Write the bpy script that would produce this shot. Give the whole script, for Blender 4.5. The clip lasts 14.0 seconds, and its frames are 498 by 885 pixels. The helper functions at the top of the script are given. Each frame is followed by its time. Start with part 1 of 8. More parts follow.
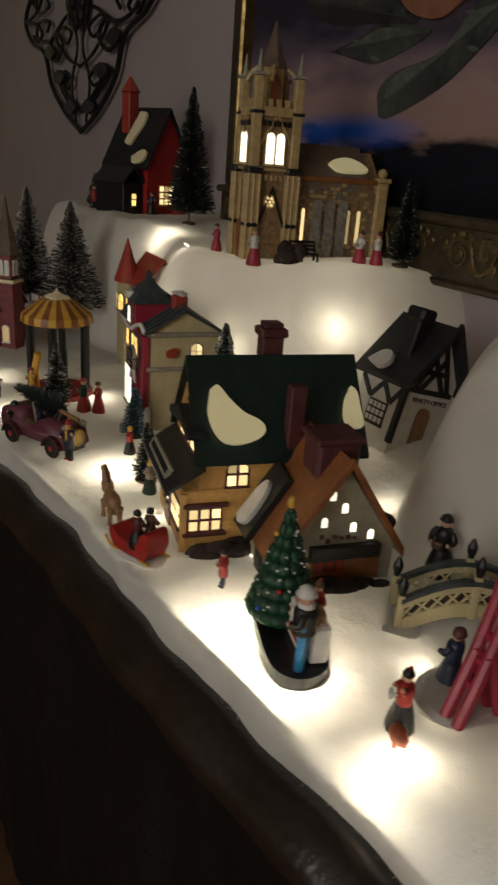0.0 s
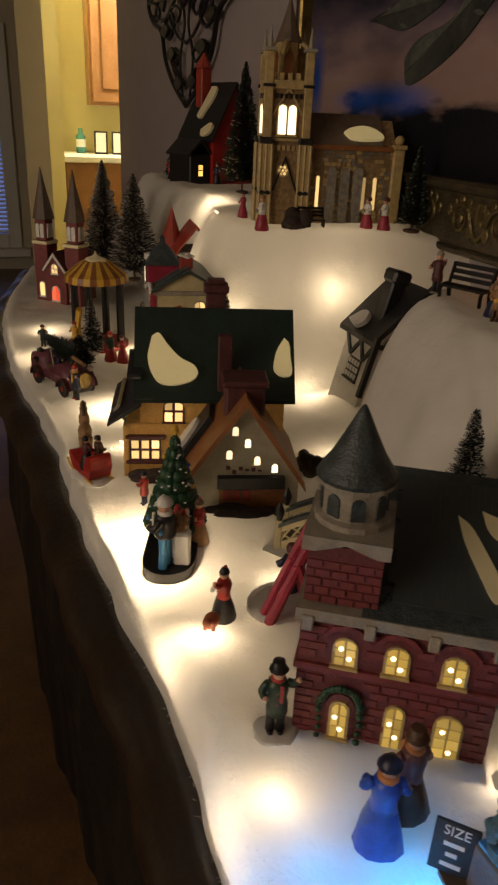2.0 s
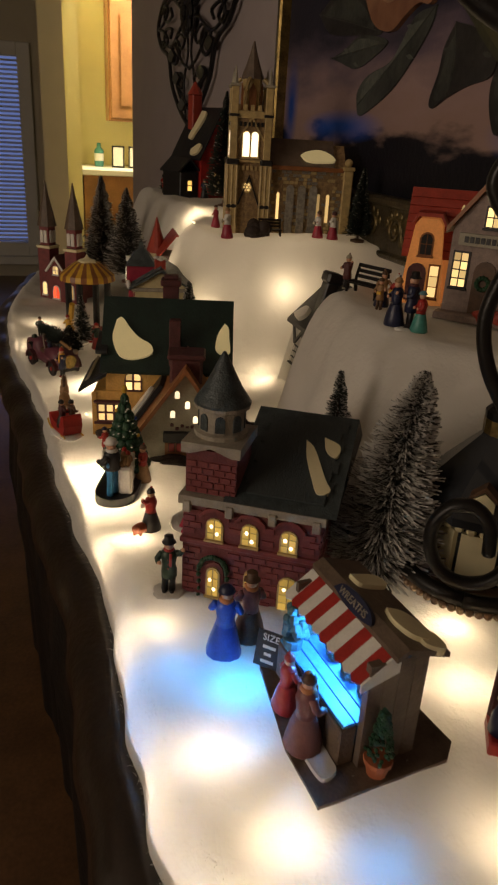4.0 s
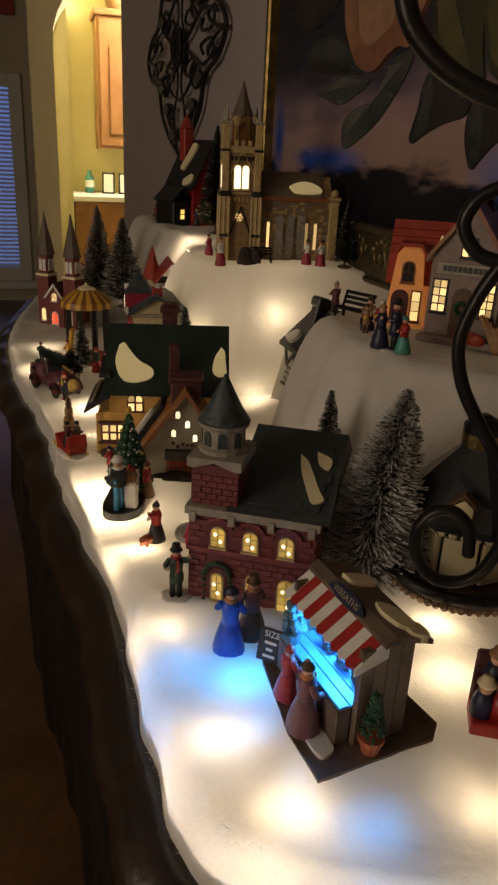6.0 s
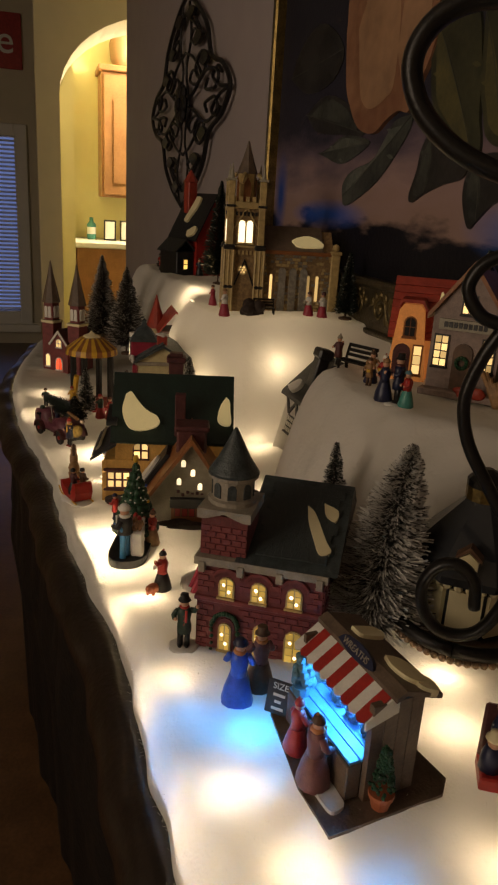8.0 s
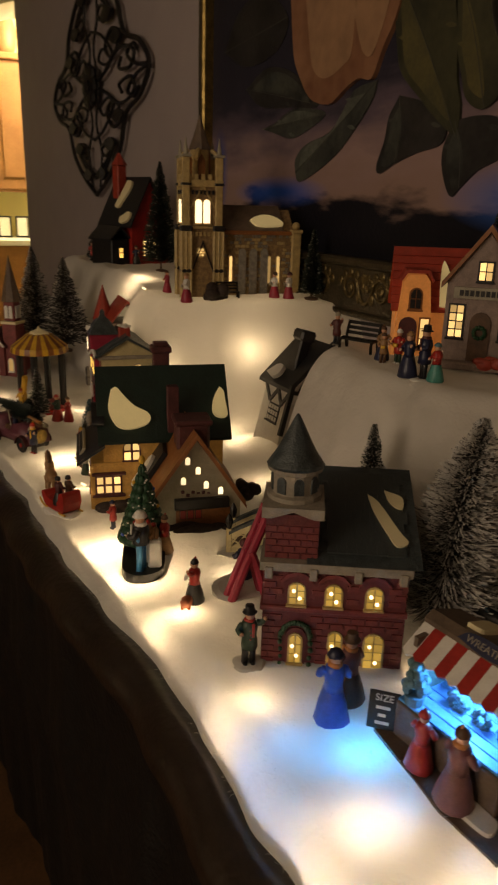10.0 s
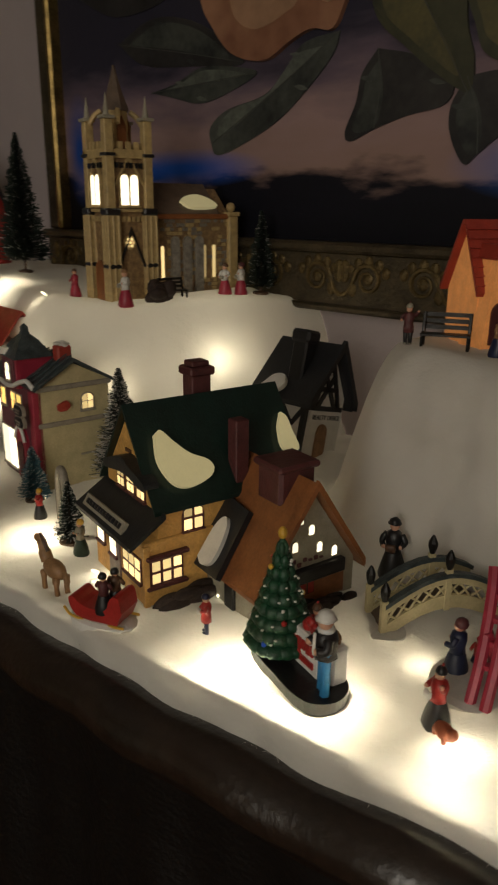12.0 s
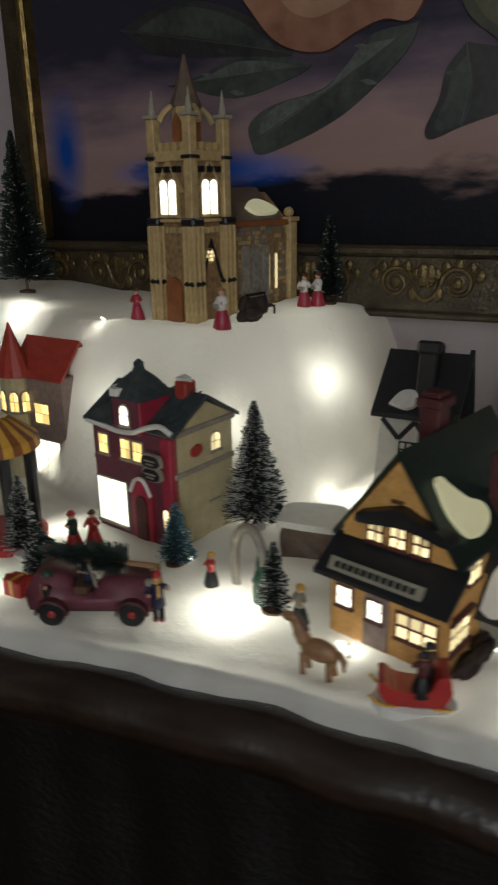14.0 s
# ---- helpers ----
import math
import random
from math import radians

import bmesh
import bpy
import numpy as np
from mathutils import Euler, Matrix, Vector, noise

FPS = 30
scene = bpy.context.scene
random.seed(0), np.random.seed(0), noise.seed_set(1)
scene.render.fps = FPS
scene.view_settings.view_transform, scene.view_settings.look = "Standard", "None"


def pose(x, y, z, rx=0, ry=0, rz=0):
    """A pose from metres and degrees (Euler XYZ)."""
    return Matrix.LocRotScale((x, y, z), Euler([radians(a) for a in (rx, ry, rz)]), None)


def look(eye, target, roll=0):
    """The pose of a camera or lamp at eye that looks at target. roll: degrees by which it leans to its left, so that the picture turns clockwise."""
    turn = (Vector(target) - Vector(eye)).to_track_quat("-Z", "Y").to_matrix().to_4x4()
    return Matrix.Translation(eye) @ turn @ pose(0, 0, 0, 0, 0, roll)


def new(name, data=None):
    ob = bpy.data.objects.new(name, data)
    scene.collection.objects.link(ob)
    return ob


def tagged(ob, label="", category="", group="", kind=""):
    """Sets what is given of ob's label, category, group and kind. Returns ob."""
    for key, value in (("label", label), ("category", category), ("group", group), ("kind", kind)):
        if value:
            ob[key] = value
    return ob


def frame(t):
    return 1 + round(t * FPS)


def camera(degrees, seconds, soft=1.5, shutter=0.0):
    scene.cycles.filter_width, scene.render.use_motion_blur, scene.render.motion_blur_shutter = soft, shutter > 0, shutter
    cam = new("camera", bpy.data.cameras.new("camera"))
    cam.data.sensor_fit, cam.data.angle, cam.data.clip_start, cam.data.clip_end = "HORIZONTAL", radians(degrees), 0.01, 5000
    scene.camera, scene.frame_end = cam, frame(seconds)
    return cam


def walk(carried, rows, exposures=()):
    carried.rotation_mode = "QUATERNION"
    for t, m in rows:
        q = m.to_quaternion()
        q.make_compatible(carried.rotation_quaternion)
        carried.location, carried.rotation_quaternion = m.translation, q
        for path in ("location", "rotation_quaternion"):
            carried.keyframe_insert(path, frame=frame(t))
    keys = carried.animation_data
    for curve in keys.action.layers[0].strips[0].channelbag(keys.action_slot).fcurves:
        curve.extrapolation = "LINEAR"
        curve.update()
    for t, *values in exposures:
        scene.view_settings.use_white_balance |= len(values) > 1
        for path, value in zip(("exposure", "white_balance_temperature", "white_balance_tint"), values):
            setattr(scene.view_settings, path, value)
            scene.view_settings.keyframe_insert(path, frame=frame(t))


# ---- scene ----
cam = camera(38.2, 14.0, soft=2.2, shutter=0.5)
METRES, EYE, TILT, LEAN, TURN = 1.5, 0.33, 0.0, 0.0, 60.0
ROWS = [
    (0.0, 0.0, 0.0, 0.0, 1.62, -21.35, -4.15),
    (0.5, 0.0433, 0.0006, -0.0026, 3.14, -22.82, -2.96),
    (1.0, 0.0986, -0.0283, -0.0043, 11.8, -24.23, -2.59),
    (1.5, 0.1351, -0.0444, 0.0078, 13.63, -24.28, -1.76),
    (2.0, 0.1453, -0.0421, 0.0112, 13.84, -24.22, -2.41),
    (2.5, 0.167, -0.0603, 0.0205, 12.68, -23.74, -2.64),
    (5.0, 0.2484, -0.1654, 0.0265, 17.18, -23.07, -3.39),
    (5.5, 0.2401, -0.1718, 0.0311, 15.21, -22.34, -2.72),
    (6.0, 0.2343, -0.1716, 0.0341, 14.61, -21.65, -2.65),
    (6.5, 0.2341, -0.1695, 0.035, 11.78, -20.71, -2.07),
    (7.0, 0.2296, -0.1843, 0.0429, 13.67, -19.18, -2.88),
    (7.5, 0.2293, -0.1871, 0.0435, 14.22, -18.7, -3.37),
    (8.0, 0.2276, -0.18, 0.0417, 14.4, -18.24, -3.31),
    (10.5, 0.0906, -0.1332, 0.0145, -0.58, -18.31, -1.15),
    (11.0, 0.0327, -0.0925, 0.0059, -7.44, -18.09, -1.39),
    (11.5, -0.0184, -0.0192, 0.002, -8.72, -18.1, -0.87),
    (12.0, -0.0813, 0.0118, -0.0004, -16.05, -18.2, -0.56),
    (12.5, -0.1299, 0.0299, 0.0003, -21.79, -18.16, -1.42),
    (13.0, -0.1619, 0.0602, 0.0009, -22.55, -18.35, -1.36),
    (13.5, -0.1928, 0.0955, 0.0063, -24.4, -18.25, -0.33),
    (14.0, -0.2708, 0.1606, 0.0111, -30.49, -18.83, 0.89),
]
EXPOSURES = [(0.0, 0.18, 5850, 5), (1.0, 0.08, 6400, 8), (2.5, 0.08, 7500, 13), (5.0, 0.0, 7200, 12), (8.0, 0.0, 7600, 12), (11.0, -0.1, 8600, 14), (11.5, 0.08, 7500, 8), (12.0, 0.15, 6200, 3), (12.5, 0.27, 5050, 0), (14.0, 0.42, 5100, 1)]
walk(cam, [(t, pose(0, 0, EYE, TILT, LEAN, TURN) @ pose(METRES * x, METRES * y, METRES * z, 90 + pitch, roll, yaw)) for t, x, y, z, yaw, pitch, roll in ROWS], EXPOSURES)

# ---- world and light ----
world = bpy.data.worlds.new("world")
scene.world = world
world.use_nodes = True
wn = world.node_tree.nodes
sky = wn.new("ShaderNodeTexSky")
sky.sky_type, sky.sun_disc, sky.sun_elevation, sky.sun_rotation = "NISHITA", False, radians(2), radians(200)
wn["Background"].inputs["Strength"].default_value = 0.05
world.node_tree.links.new(sky.outputs[0], wn["Background"].inputs["Color"])


def lamp(name, kind, m, watts, colour, size=0.01):
    data = bpy.data.lights.new(name, kind)
    data.energy, data.color = watts, colour
    if kind == "AREA":
        data.size = size
    else:
        data.shadow_soft_size = size
    ob = new(name, data)
    ob.matrix_world = m
    return ob


WARM, BLUE = (1.0, 0.83, 0.58), (0.03, 0.36, 1.0)
# soft fill added behind the viewer, and the kitchen's ceiling lamp
lamp("room_fill_light", "AREA", look((0.6, -2.35, 0.75), (-0.6, 0.4, 0.2)), 22.0, (1.0, 0.86, 0.73), 1.5)
lamp("kitchen_light", "POINT", pose(-4.9, 1.3, 1.35), 100.0, (1.0, 0.94, 0.70), 0.12)


# ---- materials ----
def mat(name, colour, rough=0.5, metal=0.0, vary=0.25, scale=60.0, bump=0.15, second=None, fine=6.0, coat=0.0, emit=0.0):
    """A surface with colour variation at two scales and fine relief; scale: features a metre."""
    m = bpy.data.materials.new(name)
    m.use_nodes = True
    n, l = m.node_tree.nodes, m.node_tree.links
    b = n["Principled BSDF"]
    co = n.new("ShaderNodeTexCoord")
    a, f = n.new("ShaderNodeTexNoise"), n.new("ShaderNodeTexNoise")
    a.inputs["Scale"].default_value, f.inputs["Scale"].default_value = scale, scale * fine
    a.inputs["Detail"].default_value, f.inputs["Detail"].default_value = 4, 3
    l.new(co.outputs["Object"], a.inputs["Vector"])
    l.new(co.outputs["Object"], f.inputs["Vector"])
    mix = n.new("ShaderNodeMix")
    mix.data_type = "RGBA"
    second = second or [c * (1 - vary) for c in colour]
    mix.inputs["A"].default_value, mix.inputs["B"].default_value = (*colour, 1), (*second, 1)
    add = n.new("ShaderNodeMath")
    add.operation = "MULTIPLY_ADD"
    l.new(f.outputs["Fac"], add.inputs[0])
    add.inputs[1].default_value = 0.6
    l.new(a.outputs["Fac"], add.inputs[2])
    ramp = n.new("ShaderNodeMapRange")
    ramp.inputs["From Min"].default_value, ramp.inputs["From Max"].default_value = 0.55, 1.05
    l.new(add.outputs[0], ramp.inputs["Value"])
    l.new(ramp.outputs[0], mix.inputs["Factor"])
    l.new(mix.outputs["Result"], b.inputs["Base Color"])
    b.inputs["Roughness"].default_value, b.inputs["Metallic"].default_value = rough, metal
    b.inputs["Coat Weight"].default_value = coat
    if bump:
        bp = n.new("ShaderNodeBump")
        bp.inputs["Strength"].default_value, bp.inputs["Distance"].default_value = bump, 0.3 / scale
        l.new(add.outputs[0], bp.inputs["Height"])
        l.new(bp.outputs[0], b.inputs["Normal"])
    if emit:
        l.new(mix.outputs["Result"], b.inputs["Emission Color"])
        b.inputs["Emission Strength"].default_value = emit
    return m


def cotton(name, colour, through_light, scale=45.0):
    """Thin cotton batting: it scatters light back and lets the bulbs beneath glow through."""
    m = bpy.data.materials.new(name)
    m.use_nodes = True
    n, l = m.node_tree.nodes, m.node_tree.links
    n.remove(n["Principled BSDF"])
    out = n["Material Output"]
    d, t, mx = n.new("ShaderNodeBsdfDiffuse"), n.new("ShaderNodeBsdfTranslucent"), n.new("ShaderNodeMixShader")
    co, a, f, bp = n.new("ShaderNodeTexCoord"), n.new("ShaderNodeTexNoise"), n.new("ShaderNodeTexNoise"), n.new("ShaderNodeBump")
    a.inputs["Scale"].default_value, f.inputs["Scale"].default_value = scale, scale * 9
    f.inputs["Detail"].default_value, a.inputs["Detail"].default_value = 5, 4
    for tex in (a, f):
        l.new(co.outputs["Object"], tex.inputs["Vector"])
    s = n.new("ShaderNodeMath")
    s.operation = "MULTIPLY_ADD"
    l.new(f.outputs["Fac"], s.inputs[0])
    s.inputs[1].default_value = 0.16
    l.new(a.outputs["Fac"], s.inputs[2])
    bp.inputs["Strength"].default_value, bp.inputs["Distance"].default_value = 0.4, 0.006
    l.new(s.outputs[0], bp.inputs["Height"])
    for sh in (d, t):
        l.new(bp.outputs[0], sh.inputs["Normal"])
    # thicker and thinner places in the batting
    dens = n.new("ShaderNodeMapRange")
    dens.inputs["From Min"].default_value, dens.inputs["From Max"].default_value = 0.3, 0.7
    dens.inputs["To Min"].default_value, dens.inputs["To Max"].default_value = through_light * 1.2, through_light * 0.8
    l.new(a.outputs["Fac"], dens.inputs["Value"])
    l.new(dens.outputs[0], mx.inputs["Fac"])
    d.inputs["Color"].default_value = t.inputs["Color"].default_value = (*colour, 1)
    l.new(d.outputs[0], mx.inputs[1])
    l.new(t.outputs[0], mx.inputs[2])
    l.new(mx.outputs[0], out.inputs["Surface"])
    return m


def glow(name, colour, strength, low=0.35):
    """A lit pane: its brightness differs from pane to pane."""
    m = bpy.data.materials.new(name)
    m.use_nodes = True
    n, l = m.node_tree.nodes, m.node_tree.links
    b = n["Principled BSDF"]
    info, r = n.new("ShaderNodeObjectInfo"), n.new("ShaderNodeMapRange")
    r.inputs["To Min"].default_value, r.inputs["To Max"].default_value = strength * low, strength
    l.new(info.outputs["Random"], r.inputs["Value"])
    l.new(r.outputs[0], b.inputs["Emission Strength"])
    b.inputs["Emission Color"].default_value = (*colour, 1)
    b.inputs["Base Color"].default_value = (*[0.6 * c for c in colour], 1)
    b.inputs["Roughness"].default_value = 0.25
    return m


M_SNOW = cotton("cotton_snow", (0.86, 0.83, 0.77), 0.45)
M_WALL = mat("wall_paint", (0.40, 0.345, 0.35), 0.85, vary=0.08, scale=9, bump=0.06, fine=30)
M_WALLB = mat("beige_paint", (0.60, 0.54, 0.42), 0.85, vary=0.08, scale=9, bump=0.05, fine=30)
M_YELLOW = mat("yellow_paint", (0.72, 0.66, 0.36), 0.8, vary=0.06, scale=8, bump=0.04, fine=30)
M_WHITE = mat("white_paint", (0.75, 0.73, 0.68), 0.5, vary=0.06, scale=12, bump=0.03)
M_CEIL = mat("ceiling_paint", (0.7, 0.68, 0.62), 0.9, vary=0.05, scale=10, bump=0.05)
M_FLOOR = mat("floor_wood", (0.13, 0.063, 0.028), 0.3, vary=0.5, scale=14, bump=0.05, fine=8)
M_TABLE = mat("dark_table_wood", (0.028, 0.017, 0.012), 0.3, vary=0.6, scale=22, bump=0.12, fine=7, coat=0.3)
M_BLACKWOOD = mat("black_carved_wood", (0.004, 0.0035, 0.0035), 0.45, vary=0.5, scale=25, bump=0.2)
M_OAK = mat("cabinet_oak", (0.40, 0.19, 0.085), 0.4, vary=0.35, scale=10, bump=0.04, fine=10)
M_GOLD = mat("antique_gold", (0.42, 0.29, 0.10), 0.34, 0.85, vary=0.65, scale=40, bump=0.2)
M_GOLDD = mat("dark_gilt", (0.10, 0.078, 0.045), 0.4, 0.5, vary=0.6, scale=35, bump=0.3)
M_TARNISH = mat("tarnished_gilt", (0.20, 0.145, 0.06), 0.36, 0.7, vary=0.7, scale=60, bump=0.3)
M_IRON = mat("black_iron", (0.016, 0.014, 0.013), 0.36, 0.4, vary=0.5, scale=50, bump=0.12)
M_WIRON = mat("dark_wall_iron", (0.03, 0.027, 0.028), 0.5, 0.6, vary=0.5, scale=40, bump=0.15)
M_PEWTER = mat("bronzed_tray", (0.34, 0.23, 0.15), 0.38, 0.5, vary=0.5, scale=50, bump=0.15)
M_BRICK = mat("red_brick", (0.23, 0.045, 0.045), 0.5, vary=0.45, scale=90, bump=0.25)
M_BRICKD = mat("brick_mortar", (0.17, 0.035, 0.035), 0.6, vary=0.4, scale=90, bump=0.25)
M_RED = mat("red_glaze", (0.42, 0.03, 0.025), 0.35, vary=0.35, scale=70, bump=0.08)
M_REDROOF = mat("red_roof", (0.40, 0.05, 0.03), 0.45, vary=0.35, scale=80, bump=0.2)
M_PINK = mat("crimson_glaze", (0.38, 0.03, 0.06), 0.4, vary=0.3, scale=70, bump=0.1)
M_WINE = mat("wine_paint", (0.16, 0.045, 0.065), 0.45, vary=0.35, scale=80, bump=0.15)
M_SLATE = mat("slate_roof", (0.060, 0.078, 0.082), 0.40, vary=0.65, scale=110, bump=0.5)
M_GREENROOF = mat("green_black_roof", (0.008, 0.026, 0.020), 0.38, vary=0.4, scale=60, bump=0.15)
M_BLACKROOF = mat("black_roof", (0.016, 0.017, 0.02), 0.45, vary=0.4, scale=70, bump=0.15)
M_TRIM = mat("grey_stone_trim", (0.34, 0.30, 0.24), 0.55, vary=0.35, scale=120, bump=0.3)
M_CREAM = mat("snow_glaze", (0.80, 0.71, 0.45), 0.3, vary=0.06, scale=60, bump=0.05)
M_WHITEG = mat("white_glaze", (0.75, 0.73, 0.68), 0.35, vary=0.15, scale=90, bump=0.1)
M_OCHRE = mat("ochre_wall", (0.62, 0.34, 0.085), 0.5, vary=0.4, scale=60, bump=0.3)
M_PLASTER = mat("grey_plaster", (0.36, 0.33, 0.25), 0.55, vary=0.3, scale=80, bump=0.2)
M_BROWNROOF = mat("rust_brown_roof", (0.30, 0.11, 0.035), 0.42, vary=0.4, scale=60, bump=0.15)
M_MAROON = mat("maroon_brick", (0.11, 0.03, 0.03), 0.5, vary=0.5, scale=100, bump=0.3)
M_DARK = mat("near_black_glaze", (0.014, 0.013, 0.014), 0.4, vary=0.4, scale=80, bump=0.1)
M_BUSH = mat("brown_bush", (0.035, 0.018, 0.012), 0.7, vary=0.6, scale=200, bump=0.6)
M_STONE = mat("tan_stone", (0.38, 0.25, 0.11), 0.55, vary=0.5, scale=170, bump=0.7, second=(0.14, 0.08, 0.04))
M_LIMESTONE = mat("pale_stone", (0.56, 0.41, 0.18), 0.5, vary=0.4, scale=110, bump=0.2)
M_COBBLE = mat("grey_cobble", (0.34, 0.31, 0.26), 0.55, vary=0.6, scale=140, bump=0.8)
M_BROWNWALL = mat("taupe_wood", (0.15, 0.105, 0.075), 0.5, vary=0.4, scale=70, bump=0.2)
M_CREAMWALL = mat("cream_wall", (0.56, 0.48, 0.27), 0.5, vary=0.25, scale=70, bump=0.15)
M_ORANGE = mat("orange_wall", (0.66, 0.25, 0.07), 0.5, vary=0.25, scale=70, bump=0.15)
M_MAUVE = mat("mauve_stone", (0.30, 0.22, 0.19), 0.55, vary=0.4, scale=120, bump=0.4)
M_GREEN = mat("resin_green", (0.012, 0.07, 0.03), 0.45, vary=0.6, scale=200, bump=0.4)
M_NEEDLE = mat("green_bristle", (0.03, 0.045, 0.035), 0.6, vary=0.5, scale=300, bump=0)
M_BRISTLE = mat("grey_bristle", (0.11, 0.10, 0.085), 0.6, vary=0.5, scale=300, bump=0)
M_FLOCK = mat("snow_flock", (0.72, 0.70, 0.66), 0.8, vary=0.2, scale=200, bump=0)
M_FROST = mat("frosted_blue", (0.10, 0.22, 0.26), 0.7, vary=0.5, scale=200, bump=0.3)
M_SKIN = mat("figure_skin", (0.62, 0.34, 0.22), 0.45, vary=0.15, scale=200, bump=0.05)
M_BLUECOAT = mat("blue_coat", (0.02, 0.10, 0.62), 0.35, vary=0.35, scale=150, bump=0.1)
M_NAVY = mat("navy_coat", (0.015, 0.02, 0.06), 0.4, vary=0.4, scale=150, bump=0.1)
M_PLUM = mat("plum_coat", (0.19, 0.07, 0.075), 0.45, vary=0.35, scale=150, bump=0.15)
M_BLUEJ = mat("sky_blue_cloth", (0.06, 0.30, 0.62), 0.4, vary=0.3, scale=150, bump=0.1)
M_SCARF = mat("orange_scarf", (0.62, 0.25, 0.09), 0.5, vary=0.3, scale=150, bump=0.1)
M_GREENC = mat("dark_green_coat", (0.02, 0.05, 0.03), 0.4, vary=0.4, scale=150, bump=0.1)
M_TEAL = mat("teal_coat", (0.06, 0.28, 0.24), 0.45, vary=0.3, scale=150, bump=0.1)
M_BROWN = mat("brown_figure", (0.12, 0.06, 0.03), 0.5, vary=0.5, scale=150, bump=0.15)
M_TAN = mat("tan_figure", (0.36, 0.20, 0.09), 0.5, vary=0.4, scale=150, bump=0.15)
M_YELLOWG = mat("yellow_glaze", (0.72, 0.42, 0.05), 0.4, vary=0.25, scale=100, bump=0.08)
M_TERRA = mat("terracotta", (0.45, 0.13, 0.06), 0.5, vary=0.3, scale=150, bump=0.1)
M_GLASS = bpy.data.materials.new("dark_mirror_glass")
M_GLASS.use_nodes = True
M_GLASS.node_tree.nodes["Principled BSDF"].inputs["Base Color"].default_value = (0.03, 0.032, 0.036, 1)
M_GLASS.node_tree.nodes["Principled BSDF"].inputs["Roughness"].default_value = 0.06
G_WARM = glow("lit_window", (1.0, 0.70, 0.30), 1.5, 0.16)
G_WHITE = glow("bright_window", (1.0, 0.84, 0.58), 2.2, 0.45)
G_AMBER = glow("amber_window", (1.0, 0.62, 0.16), 1.6)
G_DIM = glow("dim_window", (0.95, 0.66, 0.16), 0.42, 0.35)
G_BULB = glow("small_bulb", (1.0, 0.85, 0.55), 3.0, 0.7)
G_STALL = glow("blue_lit_panel", (0.02, 0.42, 1.0), 1.3, 0.8)
G_RED = glow("red_lit_window", (1.0, 0.10, 0.04), 1.5)
# porcelain houses: emission stands in for the inner bulb's light coming through
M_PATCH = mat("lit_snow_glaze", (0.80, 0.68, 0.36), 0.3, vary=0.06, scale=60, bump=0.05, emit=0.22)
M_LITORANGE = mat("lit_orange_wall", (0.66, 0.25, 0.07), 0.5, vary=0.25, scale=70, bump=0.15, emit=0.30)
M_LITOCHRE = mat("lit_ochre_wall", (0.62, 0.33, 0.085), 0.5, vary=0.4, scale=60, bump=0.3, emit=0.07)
G_DUSK = glow("dusk_pane", (0.26, 0.40, 1.0), 0.32, 0.9)


# ---- mesh helpers ----
IDENT = Matrix.Identity(4)


def put(bm, geom, m, slot=0):
    bmesh.ops.transform(bm, matrix=m, verts=geom)
    if slot:
        for f in {f for v in geom for f in v.link_faces}:
            f.material_index = slot


def box(bm, lo, hi, m=IDENT, slot=0, bevel=0.0):
    c = [(a + b) / 2 for a, b in zip(lo, hi)]
    s = [max(b - a, 1e-5) for a, b in zip(lo, hi)]
    g = bmesh.ops.create_cube(bm, size=1)["verts"]
    put(bm, g, m @ Matrix.Translation(c) @ Matrix.Diagonal((*s, 1)), slot)
    if bevel:
        edges = list({e for v in g for e in v.link_edges})
        r = bmesh.ops.bevel(bm, geom=edges, offset=bevel, segments=1, affect="EDGES")
        if slot:
            for f in r["faces"]:
                f.material_index = slot


def cone(bm, p, r1, r2, h, seg=12, m=IDENT, slot=0):
    g = bmesh.ops.create_cone(bm, cap_ends=True, segments=seg, radius1=r1, radius2=max(r2, 1e-5), depth=h)["verts"]
    put(bm, g, m @ Matrix.Translation((p[0], p[1], p[2] + h / 2)), slot)


def ball(bm, p, r, m=IDENT, slot=0, squash=(1, 1, 1), seg=10):
    g = bmesh.ops.create_uvsphere(bm, u_segments=seg, v_segments=max(6, seg * 2 // 3), radius=r)["verts"]
    put(bm, g, m @ Matrix.Translation(p) @ Matrix.Diagonal((*squash, 1)), slot)


def lathe(bm, prof, seg=16, m=IDENT, slot=0, wob=0.0):
    rings = []
    for r, z in prof:
        rings.append([bm.verts.new(m @ Vector((r * (1 + wob * math.sin(3 * a + z * 90)) * math.cos(a), r * (1 + wob * math.cos(2 * a)) * math.sin(a), z)))
                      for a in (2 * math.pi * i / seg for i in range(seg))])
    for a, b in zip(rings, rings[1:]):
        for i in range(seg):
            bm.faces.new((a[i], a[(i + 1) % seg], b[(i + 1) % seg], b[i])).material_index = slot
    bm.faces.new(rings[0][::-1]).material_index = slot
    bm.faces.new(rings[-1]).material_index = slot


def prism(bm, poly, axis, lo, hi, m=IDENT, slot=0):
    """A flat outline pushed out along an axis. axis y: outline in (x, z); x: in (y, z); z: in (x, y)."""
    def p(u, v, w):
        return m @ Vector({"y": (u, w, v), "x": (w, u, v), "z": (u, v, w)}[axis])
    a, b = [bm.verts.new(p(u, v, lo)) for u, v in poly], [bm.verts.new(p(u, v, hi)) for u, v in poly]
    n = len(poly)
    fs = [bm.faces.new(a), bm.faces.new(b[::-1])] + [bm.faces.new((a[i], b[i], b[(i + 1) % n], a[(i + 1) % n])) for i in range(n)]
    for f in fs:
        f.material_index = slot


